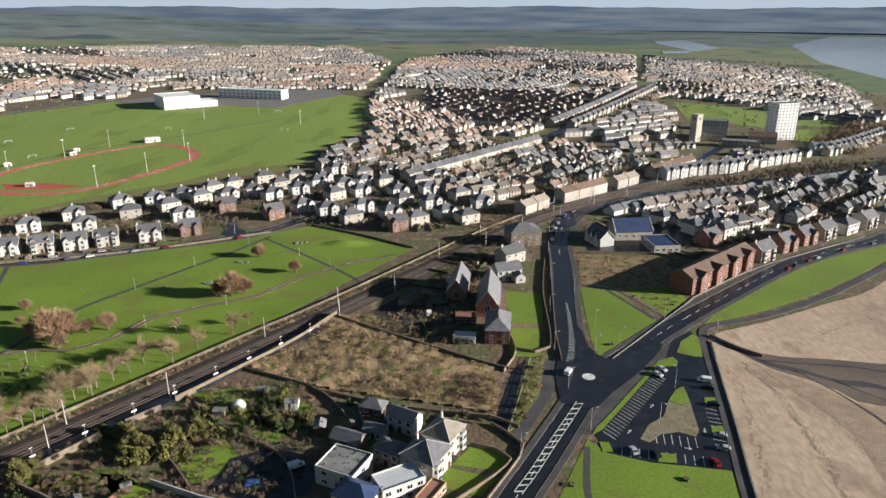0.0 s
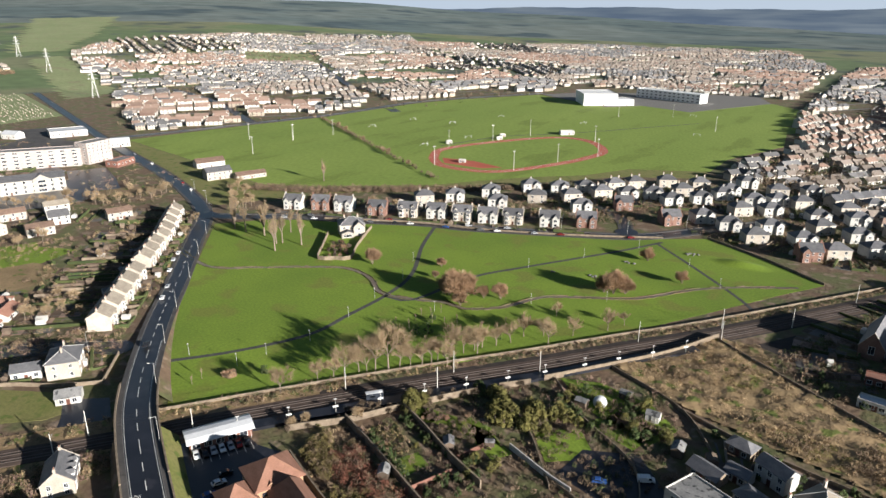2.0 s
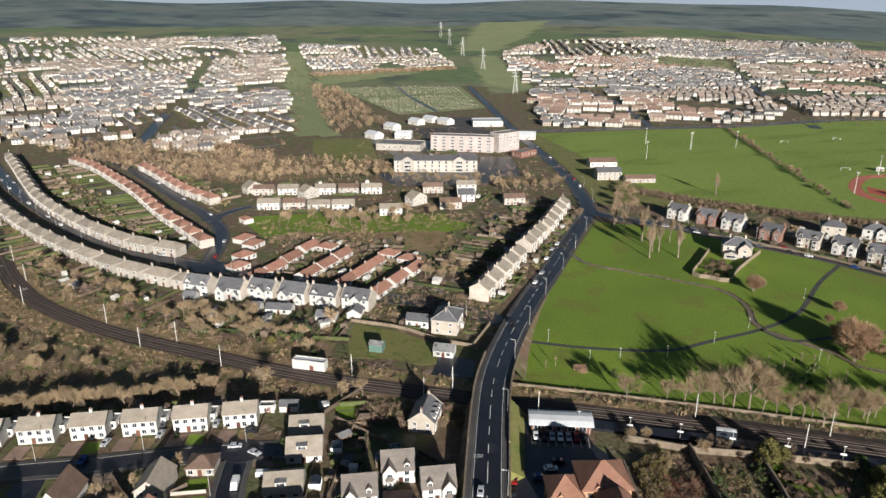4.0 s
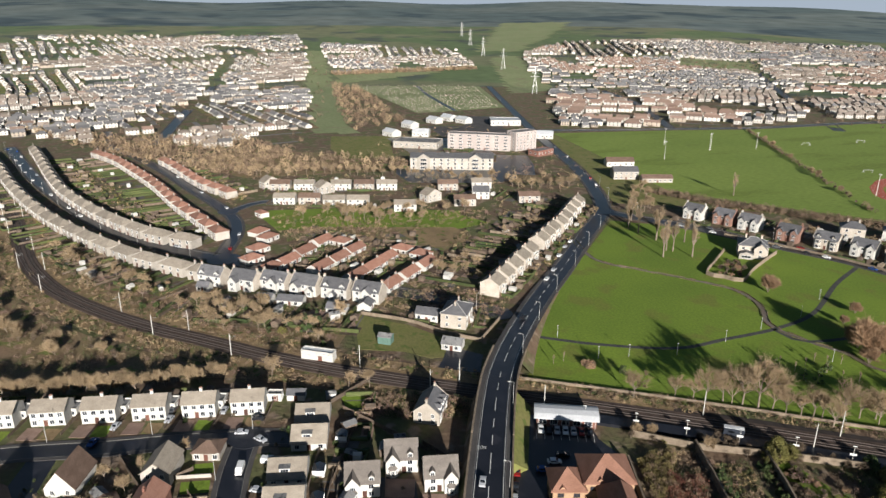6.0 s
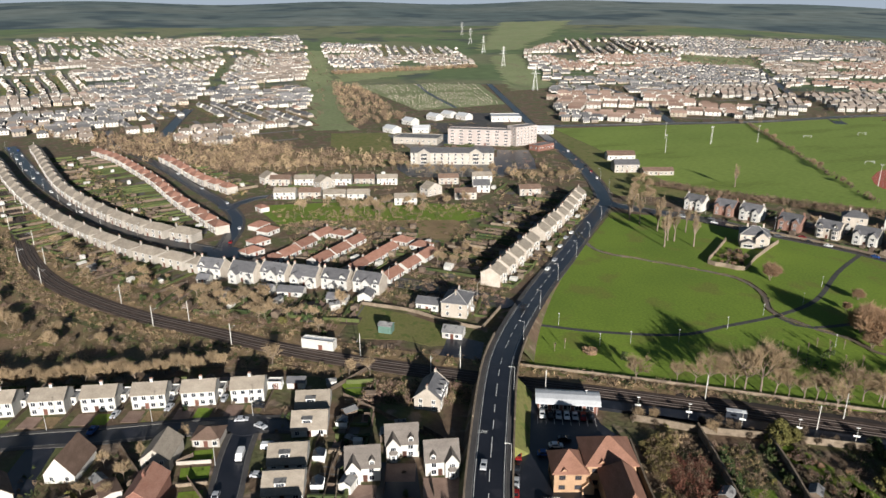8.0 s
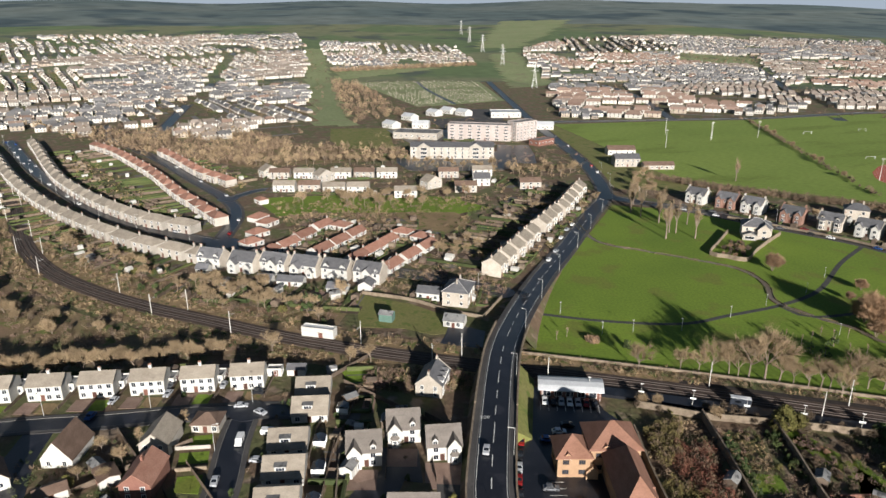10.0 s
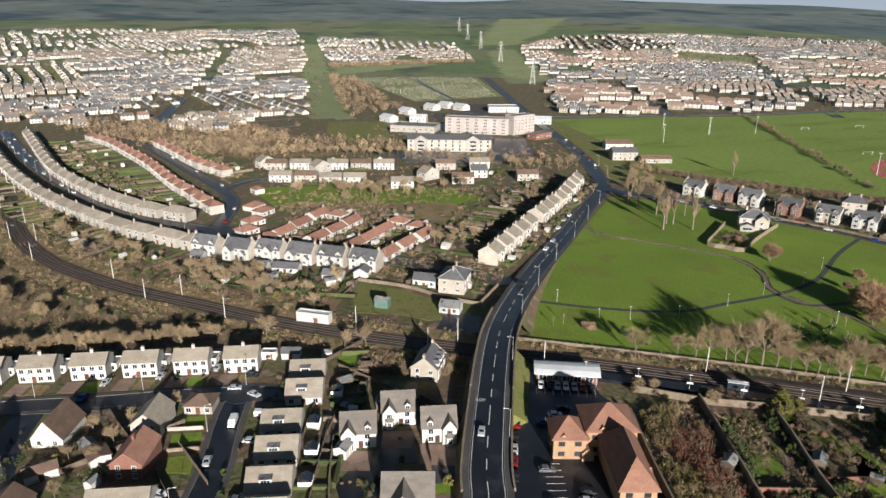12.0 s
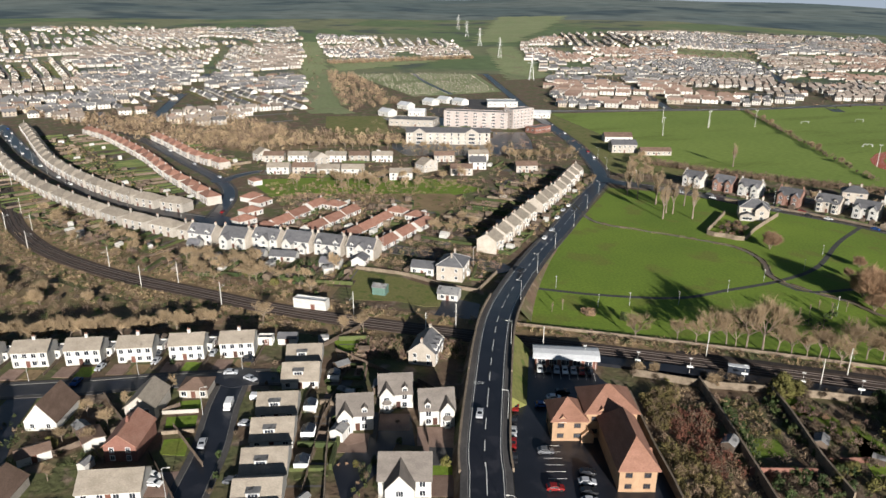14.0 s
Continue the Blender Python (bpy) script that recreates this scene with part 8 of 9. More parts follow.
fence_of(EVER, [(-124, 155), (-110, 150), (-96, 145)], 3.2, 0.8, 0.6)
for x, y in ((-115.3, 162.6), (-105.6, 161), (-99.9, 162), (-97.1, 151.4), (-94.6, 155.2), (-109, 152.3), (-107, 154.7), (-101, 154), (-103, 150)):
    put(BUSHES + REDBUSH, x, y, 0.7)
for x, y in ((-108.4, 144.6), (-107.1, 147.8)):
    put(GOLD, x, y, 0.5)
for x, y, k in ((-123.9, 163, 1.2), (-121, 166, 0.9), (-109, 184, 1.1), (-106, 182, 0.9)):
    put(GOLD if y < 170 else EVER, x, y, k)
fence_of(BUSHES, [(-136, 146), (-128, 158), (-118, 170), (-108, 184)], 3.2, 1.2, 0.8)
# gardens of the gabled houses and the near street
put(GOLD, -128.7, 59.1, 0.6)
fence_of(REDBUSH + GOLD, [(-139, 31.5), (-136.5, 39.5)], 1.8, 0.3, 0.4)
wall_line("garden_wall", [(-157, 37), (-140.4, 32), (-128.4, 29), (-112, 24)], 1.7, 0.3, WALLSTONE, "weathered stone garden wall")
wall_line("garden_wall", [(-142.4, 68.6), (-134.2, 65.2)], 1.2, 0.25, RENDER_CREAM, "cream rendered garden wall")
wall_line("garden_wall", [(-178.5, -6), (-175.4, 4.6)], 1.1, 0.25, RENDER_CREAM, "cream rendered garden wall")
wall_line("garden_wall", [(-168, -5), (-166, 3)], 1.0, 0.4, WALLSTONE, "low stone garden wall")
put(TREES, -184.4, -23.5, 0.55)
put(TREES, -174, -28.6, 0.5)
put(GOLD, -172, -31, 0.7)
thicket("garden_shrubs", "low hedges round the near street gardens", [[(-192, -46), (-170, -44), (-158, -24), (-166, -14), (-192, -18)], [(-196, 28), (-190, 46), (-150, 30), (-130, 18), (-134, 8), (-170, 20)], [(-136, 40), (-130, 50), (-112, 40), (-116, 28)]], 230, [BRUSH, DARKLEAF, DARKLEAF], (0.4, 1.5), (0.8, 2.2), 36, 0.22, 55)
plots("gardens behind the flats", [(130, 352), (148, 368), (170, 390), (196, 410)], -10, 8, 6.0, 1, 33)
# runnels of the stream over the sand
sheet("wet_sand", rounded([(113, 247), (117.5, 246), (122, 241), (131, 236.3), (147, 234.4), (168, 230.4), (205, 222), (260, 216), (270, 150), (205, 172), (165, 193), (150.7, 201), (143, 204), (139.6, 212), (133, 219), (124, 226), (119, 233.5)], 5), 0.075, WET, "dark wet sand where the stream runs out", "beach")
sheet("damp_sand", rounded([(117, 233), (124, 224), (134, 214), (142, 203), (165, 190), (205, 168), (205, 130), (160, 120), (128, 150), (130, 184), (126, 204)], 5), 0.065, DAMP, "damp brown sand below the stream", "beach")


def runnel(pts, w0, w1, z=0.085):
    """A thread of water over the sand, its width going from w0 to w1."""
    bm = bmesh.new()
    ln = smooth(pts, 3)
    n = len(ln) - 1
    rows = [[bm.verts.new((*(p + q * k * (w0 + (w1 - w0) * i / n) * (0.5 + 0.25 * math.sin(i * 0.9 + k))).xy, z)) for k in (-1, 1)] for i, (p, q) in enumerate(zip(ln, sides(ln)))]
    for a, b in zip(rows, rows[1:]):
        bm.faces.new((a[0], a[1], b[1], b[0]))
    bmesh.ops.recalc_face_normals(bm, faces=bm.faces)
    solid("runnel", bm, WATER, "shallow runnel of the stream over the sand", "stream", kind="structure")


WATER = material("shallow_water", (0.075, 0.062, 0.052), (0.11, 0.09, 0.075), 0.08, 1.0, 0.12, 0.2, 0.03, spec=0.6)
for pts, w0, w1 in (([(111, 250), (116, 241.5), (122, 233), (131, 226), (142, 219), (156, 213), (180, 202), (220, 186)], 2.6, 5.0), ([(122, 233.5), (134, 231), (150, 229), (175, 222), (220, 208)], 0.8, 3.5), ([(131, 226), (137, 214), (141, 204), (144, 190), (146, 165)], 0.5, 1.8),
                    ([(142, 219), (150, 208), (162, 198), (185, 178)], 0.5, 2.4)):
    runnel(pts, w0, w1)
for pts in ([(104.5, 212), (101.5, 194), (96.6, 176), (90, 155)], [(114, 232), (117.6, 208), (115.8, 185), (113.5, 167), (110, 150)], [(150, 252), (190, 276), (240, 316), (290, 360)]):
    runnel2 = smooth(pts, 4)
    bm = bmesh.new()
    for i, (p, q) in enumerate(zip(runnel2[:-1], sides(runnel2))):
        if random.random() < 0.7:
            o, w = random.uniform(-1.2, 1.2), random.uniform(0.2, 0.7)
            strip(bm, [p + q * o, runnel2[i + 1] + q * (o + random.uniform(-0.5, 0.5))], -w, w, 0.0, 0.066 + 0.002 * (i % 3))
    solid("tide_line", bm, DAMP, "damp darker tide line on the sand", "beach", kind="stuff")

# ---------------------------------------------------------------- vehicles
def car(colour, label, kind="hatch"):
    """A parked car, nose to +x."""
    e = thing("car" if kind != "van" else "van", label, "car" if kind != "van" else "van", "vehicles")
    L, W, H = (4.2, 1.76, 1.45) if kind != "van" else (5.0, 1.95, 1.95)
    if kind == "van":
        prof = [(-2.5, 0.35), (2.45, 0.35), (2.5, 0.85), (1.75, 1.05), (1.15, 1.85), (0.9, 1.95), (-2.4, 1.95), (-2.5, 1.7)]
        glass = [(1.0, 1.1), (1.62, 1.1), (1.12, 1.76), (0.55, 1.76), (0.55, 1.1)]
    else:
        prof = [(-2.1, 0.32), (2.05, 0.32), (2.12, 0.62), (1.9, 0.82), (0.95, 0.95), (0.35, 1.4), (0.05, 1.45), (-1.2, 1.43), (-1.75, 1.05), (-2.1, 0.9)]
        glass = [(-1.5, 0.98), (0.78, 0.98), (0.3, 1.34), (-1.15, 1.34)]
    bm = bmesh.new()
    rings = []
    for y, k in ((-W / 2, 0.0), (-W / 2 + 0.12, 1.0), (W / 2 - 0.12, 1.0), (W / 2, 0.0)):
        rings.append([bm.verts.new((u * (0.985 if k == 0 else 1), y * (0.9 if k == 0 and z > 1.2 and kind != "van" else 1), z if k else 0.35 + (z - 0.35) * 0.96)) for u, z in prof])
    n = len(prof)
    for a, b in zip(rings, rings[1:]):
        for i in range(n):
            bm.faces.new((a[i], b[i], b[(i + 1) % n], a[(i + 1) % n]))
    bm.faces.new(rings[0])
    bm.faces.new(rings[-1][::-1])
    bmesh.ops.recalc_face_normals(bm, faces=bm.faces)
    part("body", bm, CARPAINTS[colour], e)
    bm = bmesh.new()
    prism(bm, glass, -W / 2 - 0.01, W / 2 + 0.01, "y")
    for v in bm.verts:
        v.co.x = -v.co.x
        v.co.y *= 0.97 if v.co.z > 1.2 and kind != "van" else 1
    bmesh.ops.recalc_face_normals(bm, faces=bm.faces)
    if kind != "van":
        for sx, (u0, z0), (u1, z1) in ((1, (1.0, 0.97), (0.37, 1.4)), (-1, (-1.77, 1.05), (-1.24, 1.42))):
            q = [(u0 + 0.02 * sx, -W / 2 + 0.2, z0 + 0.02), (u0 + 0.02 * sx, W / 2 - 0.2, z0 + 0.02), (u1 + 0.02 * sx, W / 2 - 0.25, z1 + 0.01), (u1 + 0.02 * sx, -W / 2 + 0.25, z1 + 0.01)]
            bm.faces.new([bm.verts.new(p) for p in (q if sx > 0 else q[::-1])])
    part("glazing", bm, CARGLASS, e)
    for x in (-L * 0.31, L * 0.31):
        for s in (-1, 1):
            bm = bmesh.new()
            tube(bm, (x, s * (W / 2 - 0.2), 0.31), (x, s * (W / 2 + 0.01), 0.31), 0.31, 0.31, 10)
            part("wheel", bm, TYRE, e)
    return e


CARS = {c: Stock(car(c, "parked %s hatchback car on asphalt" % c)) for c in CARPAINTS}
VAN = Stock(car("white", "parked white panel van on asphalt", "van"))
MIX = ["white", "silver", "black", "red", "blue", "grey", "white", "silver"]


def park(x, y, turn, colour=None, z=0.08):
    CARS[colour or random.choice(MIX)].put(x, y, turn + random.uniform(-3, 3), z)


def heading(dx, dy):
    return math.degrees(math.atan2(dy, dx))


for i, c in enumerate(("white", "black", "silver", "white", "silver", "red", "black")):
    park(-161.0 + i * 1.2, 103.5 + i * 2.25, heading(0.88, -0.47), c, 0.04)
for (x, y), c in zip(((-158, 94.5), (-153.4, 91.6), (-144.8, 86.6), (-139, 83), (-134.5, 80.4), (-130, 78), (-124.5, 75.4)), ("red", "black", "red", "black", "silver", "red", "black")):
    park(x, y, heading(0.87, -0.5), c, 0.04)
for x, y, c in ((-145, 99, "white"), (-143, 94, "blue"), (-147, 103, "black"), (-124, 84, "grey"), (-111, 79, "red"), (-113, 89, "black"), (-110, 87, "silver"), (-107, 85.5, "black"), (-104, 84, "silver")):
    park(x, y, heading(0.37, 0.93), c, 0.04)
VAN.put(-175, 12.5, heading(0.88, -0.3), 0.08)
VAN.put(-176, 21, heading(0.4, 0.9), 0.02)
for x, y, t, c in ((-159, 4.5, -20, "silver"), (-150, -7, 60, "white"), (-147, -7, 60, "white"), (-194, 15, 70, "silver"), (-188, 20, 40, "silver"), (-215, -5, -25, "grey"), (-210, -6, -25, "silver"), (-209, 11, -25, "silver"), (-200, 21, 60, "black"),
                   (-212, -22, -25, "silver"), (-141, 10, 60, "grey"), (-164, 16, 60, "silver"), (-141, 12.5, 60, "silver"), (-226, -36, -25, "black"), (-205, -28, -25, "blue")):
    park(x, y, t, c)
for x, y, c in ((-274, 171, "white"), (-302, 195, "white"), (-314, 206, "silver"), (-321, 214, "white"), (-284, 181, "silver"), (-234, 136, "black")):
    park(x, y, heading(-0.67, 0.74), c, 0.3 if x < -260 else 2.4)
park(-139.5, 73, heading(0.87, -0.5), "silver", 4.3)


def curb_parking(line, off, picks):
    nm = sides(line)
    for i in picks:
        i = min(i, len(line) - 2)
        d = line[i + 1] - line[i]
        p = line[i] + nm[i] * off
        park(p.x, p.y, heading(d.x, d.y), None, p.z + 0.08)


curb_parking(VILLA_ROAD, 3.4, (10, 14, 17, 21, 24, 26, 31, 35, 37, 41, 44, 52))
curb_parking(VILLA_ROAD, -3.4, (13, 23, 33, 38))
curb_parking(CRESCENT, 3.0, (3, 9, 15, 20, 27, 34, 40, 46, 55, 60))
curb_parking(CRESCENT, -3.0, (6, 12, 24, 31, 43, 72, 80))
curb_parking(INNER, 2.4, (3, 8, 20, 30, 42))
curb_parking(TERRACE_ROAD, -2.6, (3, 4, 6, 7, 9, 11, 12, 14, 17, 20, 22, 25))
curb_parking(STATION, -3.9, (37, 40, 42, 45, 49, 52))
curb_parking(MAIN, 3.4, (122, 128, 133, 150, 163))
curb_parking(SHORE, 3.4, (64, 66, 69, 71, 77, 84, 90))
for x, y, t, c in ((81.5, 225.5, -55, "silver"), (78.8, 221.6, -55, "silver"), (94, 212.5, 165, "black"), (92, 201.6, 165, "black"), (87.4, 183.6, 165, "silver"), (85.8, 176.8, 165, "silver"), (57.8, 175.6, 100, "silver"), (64.2, 174, 100, "black"),
                   (80.8, 169.9, 100, "red"), (2, 171, 60, "black"), (5, 180, 60, "grey"), (-55, 160, 20, "blue")):
    park(x, y, t, c, 0.07)
VAN.put(46, 223, 60, 0.22)
VAN.put(-44, 168, 30, 0.0)
VAN.put(94.4, 217.4, 165, 0.07)

# ---------------------------------------------------------------- poles, masts and lamps
def rail_mast():
    e = thing("overhead_mast", "pale steel overhead line mast beside the railway", "mast", "overhead masts")
    bm = bmesh.new()
    tube(bm, (0, 0, -0.3), (0, 0, 9.0), 0.17, 0.12, 6)
    part("pole", bm, PALEPOLE, e)
    bm = bmesh.new()
    tube(bm, (0, 0, 6.6), (0, -3.0, 6.9), 0.05, 0.05, 4)
    tube(bm, (0, 0, 7.8), (0, -3.0, 6.9), 0.04, 0.04, 4)
    part("bracket", bm, STEEL, e)
    return e


MAST = Stock(rail_mast())
nm = sides(RAILWAY)
for n, i in enumerate(range(30, len(RAILWAY) - 30, 13)):
    for s in ((1,), (-1,), (1, -1))[n % 3]:
        p = RAILWAY[i + (0 if s > 0 else 3)] + nm[i] * s * 5.0
        MAST.put(p.x, p.y, facing(-nm[i].x * s, -nm[i].y * s), 0.2)
bm = bmesh.new()
for o in (-1.85, 1.85):
    for z in (5.6, 6.8):
        strip(bm, RAILWAY, o - 0.012, o + 0.012, z, z + 0.024)
solid("overhead_wire", bm, TYRE, "thin overhead contact wires above the tracks", "cable", kind="stuff")


def street_lamp(h, label, arm=1.4):
    e = thing("street_lamp", label, "street lamp", "street lamps")
    bm = bmesh.new()
    tube(bm, (0, 0, -0.2), (0, 0, h), 0.085, 0.05, 6)
    if arm:
        tube(bm, (0, 0, h - 0.05), (0, -arm, h + 0.15), 0.05, 0.05, 5)
    part("pole", bm, STEEL, e)
    bm = bmesh.new()
    box(bm, -0.16, 0.16, -arm - 0.5, -arm + 0.15, h + 0.08, h + 0.24)
    part("lantern", bm, PALEPOLE, e)
    return e


TALL_LAMP = Stock(street_lamp(8.5, "grey steel street lamp with a single arm"))
PARK_LAMP = Stock(street_lamp(5.0, "slim grey park path lamp", 0.0))
for line, off, step in ((MAIN, 5.6, 9), (VILLA_ROAD, -6.2, 8), (CRESCENT, 5.6, 8), (SHORE, -6.4, 9), (STATION, -6.6, 9), (STREET, -4.6, 7), (CUL, 4.6, 8)):
    nm = sides(line)
    for i in range(4, min(len(line), 130), step):
        p = line[i] + nm[i] * off
        TALL_LAMP.put(p.x, p.y, facing(-nm[i].x * off, -nm[i].y * off), p.z + 0.1)
for x, y in ((-195, 148), (-192, 160), (-186, 178), (-188, 204), (-192, 227), (-195, 253), (-206, 277), (-217, 143), (-170, 270), (-150, 303), (-132, 334), (-112, 366), (-80, 350), (-60, 330), (-160, 230), (-128, 262), (-100, 284)):
    PARK_LAMP.put(x, y, 0, 0.0)
for x, y in ((114, 257), (104, 231), (82, 212), (47, 187), (59, 238), (70, 190), (62, 300), (64, 262)):
    TALL_LAMP.put(x, y, random.uniform(0, 360), 0.05)


def platform_lamp():
    e = thing("platform_lamp", "white platform lamp post with name board", "lamp", "platform lamps")
    bm = bmesh.new()
    tube(bm, (0, 0, 0), (0, 0, 5), 0.07, 0.05, 6)
    part("pole", bm, PALEPOLE, e)
    bm = bmesh.new()
    box(bm, -0.5, 0.5, -0.12, 0.12, 4.9, 5.1)
    part("lantern", bm, FRAME, e)
    bm = bmesh.new()
    box(bm, -0.9, 0.9, -0.05, 0.05, 1.9, 2.5)
    part("name_board", bm, FRAME, e)
    return e


PL = Stock(platform_lamp())
nm = sides(PLATFORM)
for i in range(2, len(PLATFORM), 5):
    p = PLATFORM[i] + nm[i] * -9.4
    PL.put(p.x, p.y, facing(-nm[i].x, -nm[i].y), 1.0)
sh = thing("platform_shelter", "small glazed platform waiting shelter", "shelter")
bm = bmesh.new()
box(bm, -3, 3, -0.9, 0.9, 2.3, 2.45)
part("roof", bm, METALROOF, sh)
bm = bmesh.new()
box(bm, -3, 3, 0.8, 0.9, 0.0, 2.3)
box(bm, -3, -2.9, -0.9, 0.8, 0.0, 2.3)
box(bm, 2.9, 3, -0.9, 0.8, 0.0, 2.3)
part("screen", bm, GLASS, sh)
sh.matrix_basis = pose(-136, 158, 1.0, 0, 0, facing(-0.78, 0.63))


def flood_mast():
    e = thing("floodlight_mast", "tall pale floodlight mast by the pitch", "floodlight", "floodlights")
    bm = bmesh.new()
    tube(bm, (0, 0, -0.3), (0, 0, 16), 0.22, 0.12, 6)
    part("pole", bm, PALEPOLE, e)
    for x in (-0.7, 0.7):
        bm = bmesh.new()
        box(bm, x - 0.4, x + 0.4, -0.2, 0.2, 15.8, 16.5)
        part("lamp_head", bm, PALEPOLE, e)
    return e


FL = Stock(flood_mast())
for x, y in ((-333, 483), (-367, 558), (-348, 612), (-266, 504), (-330, 662), (-248, 553), (-228, 597), (-258, 666), (-500, 426), (-519, 496), (-509, 546), (-522, 500), (-562, 476), (-240, 880), (-170, 800), (-300, 850)):
    FL.put(x, y, random.uniform(0, 180), 0.0)
oval = smooth([(-352, 508), (-330, 487), (-302, 482), (-272, 494), (-246, 545), (-234, 585), (-232, 622), (-262, 664), (-300, 668), (-340, 615), (-366, 548), (-352, 508)], 3)
bm = bmesh.new()
strip(bm, oval, -4.5, 4.5, -0.1, 0.06)
solid("running_track", bm, TRACK, "red oval athletics running track", "running track", kind="structure")
sheet("throwing_area", [(-344, 512), (-330, 494), (-292, 494), (-278, 506), (-312, 516)], 0.05, TRACK, "red surfaced throwing area inside the track", "running track")
bm = bmesh.new()
for o in (-3.2, -1.6, 0, 1.6, 3.2):
    strip(bm, oval, o - 0.05, o + 0.05, 0.05, 0.07)
solid("lane_lines", bm, PAINT, "thin white running lane lines", "marking", kind="stuff")
for x, y, t in ((-318, 505, 20), (-352, 640, 55), (-346, 622, 55), (-378, 575, 55)):
    Stock(flat_block("field_hut", "small white field equipment hut", 6, 3, 2.6, RENDER_WHITE, "hut", rows=1, cols=2, ends=1)).put(x, y, t)
Stock(flat_block("pavilion", "low white sports pavilion", 15, 7, 4, RENDER_WHITE, "pavilion", rows=1, cols=4, ends=1, top=METALROOF)).put(-300, 690, 40)
strip_thing("field_path", [(-378, 560), (-352, 640), (-300, 700), (-240, 790), (-200, 850)], 2.0, 0.05, FOOTWAY, "pale path along the playing field", "path")


def goal():
    e = thing("football_goal", "white football goal frame", "goal", "football goals")
    for a, b, n in (((-3.66, 0, 0), (-3.66, 0, 2.44), "post"), ((3.66, 0, 0), (3.66, 0, 2.44), "post"), ((-3.72, 0, 2.44), (3.72, 0, 2.44), "crossbar"), ((-3.66, 0, 2.44), (-3.66, 1.5, 0), "stay"), ((3.66, 0, 2.44), (3.66, 1.5, 0), "stay")):
        bm = bmesh.new()
        tube(bm, a, b, 0.09, 0.09, 5)
        part(n, bm, FRAME, e)
    return e


G = Stock(goal())
for x, y, t in ((-391, 550, 60), (-377, 611, 60), (-507, 611, 60), (-498, 678, 60), (-443, 683, 60), (-313, 768, 60), (-420, 760, 60), (-180, 760, 0), (-220, 900, 20)):
    G.put(x, y, t, 0.0)


def pylon():
    e = thing("electricity_pylon", "steel lattice electricity pylon in the fields", "pylon", "pylons")
    bm = bmesh.new()
    lv = [(0, 4.2), (9, 3.2), (18, 2.2), (26, 1.3), (34, 0.8), (44, 0.25)]
    pts = [[Vector((sx * w, sy * w, z)) for sx, sy in ((-1, -1), (1, -1), (1, 1), (-1, 1))] for z, w in lv]
    for a, b in zip(pts, pts[1:]):
        for i in range(4):
            tube(bm, a[i], b[i], 0.17, 0.17, 4)
            tube(bm, a[i], b[(i + 1) % 4], 0.08, 0.08, 3)
            tube(bm, a[(i + 1) % 4], b[i], 0.08, 0.08, 3)
    part("lattice", bm, STEEL, e)
    for z, w in ((28, 7.5), (34, 6), (40, 4.5)):
        bm = bmesh.new()
        tube(bm, (-w, 0, z), (w, 0, z), 0.22, 0.22, 4)
        tube(bm, (-w, 0, z), (0, 0, z + 2), 0.14, 0.14, 3)
        tube(bm, (w, 0, z), (0, 0, z + 2), 0.14, 0.14, 3)
        part("cross_arm", bm, STEEL, e)
    return e


PY = Stock(pylon())
for x, y in ((-1036, 588), (-1376, 698), (-1623, 765), (-1866, 837), (-2123, 921)):
    PY.put(x, y, 70)
# cemetery
sheet("cemetery_lawn", [(-1290, 335), (-1270, 580), (-890, 458), (-872, 318)], 0.06, HAZED_TURF, "green cemetery lawn with rows of graves", "cemetery")
bm = bmesh.new()
rng = random.Random(5)
for i in range(44):
    for j in range(24):
        u, v = (i + rng.uniform(-0.08, 0.08)) / 44, (j + rng.uniform(-0.2, 0.2)) / 24
        if abs(u - 0.5) < 0.03 or abs(v - 0.42) < 0.03 or rng.random() < 0.3:
            continue
        a = Vector((-1285, 340)).lerp(Vector((-877, 322)), u)
        b = Vector((-1265, 574)).lerp(Vector((-893, 454)), u)
        p = a.lerp(b, v)
        h = rng.uniform(0.7, 1.6)
        box(bm, p.x - 0.2, p.x + 0.2, p.y - 0.5, p.y + 0.5, 0, h)
solid("headstones", bm, FAR_ALT, "rows of pale headstones in the cemetery", "headstones", kind="stuff")
strip_thing("cemetery_path", [(-1290, 460), (-1080, 410), (-880, 376)], 6, 0.1, ASPHALT, "dark cemetery avenue", "path", 20)

# ---------------------------------------------------------------- car park lines, lawns, fences
bm = bmesh.new()
for p0, p1, q, m in (((50.8, 186.2), (77.7, 222.8), (3.0, -4.3), 25), ((78.6, 200), (77.2, 187.5), (3.6, -1.2), 6), ((67.3, 185), (79.2, 182.9), (-1.0, -5.3), 6), ((89.0, 202), (83.6, 177), (4.4, -1.6), 11), ((54.9, 178.2), (80.9, 172.7), (-1.1, -4.6), 11)):
    for i in range(m):
        p = Vector(p0).lerp(Vector(p1), i / (m - 1))
        strip(bm, [Vector((*p, 0)), Vector((p.x + q[0], p.y + q[1], 0))], -0.09, 0.09, 0.04, 0.08)
for x, y, t in ((58.5, 185, 53), (70, 200, 53), (81.5, 206, 70), (84, 188, -105), (74, 177.5, -10)):
    d = Vector((math.cos(radians(t)), math.sin(radians(t)), 0))
    p = Vector((x, y, 0))
    strip(bm, [p, p + d * 2.4], -0.12, 0.12, 0.05, 0.085)
    for k in (-1, 1):
        strip(bm, [p + d * 2.4, p + d * 1.4 + Vector((-d.y, d.x, 0)) * 0.55 * k], -0.1, 0.1, 0.05, 0.085)
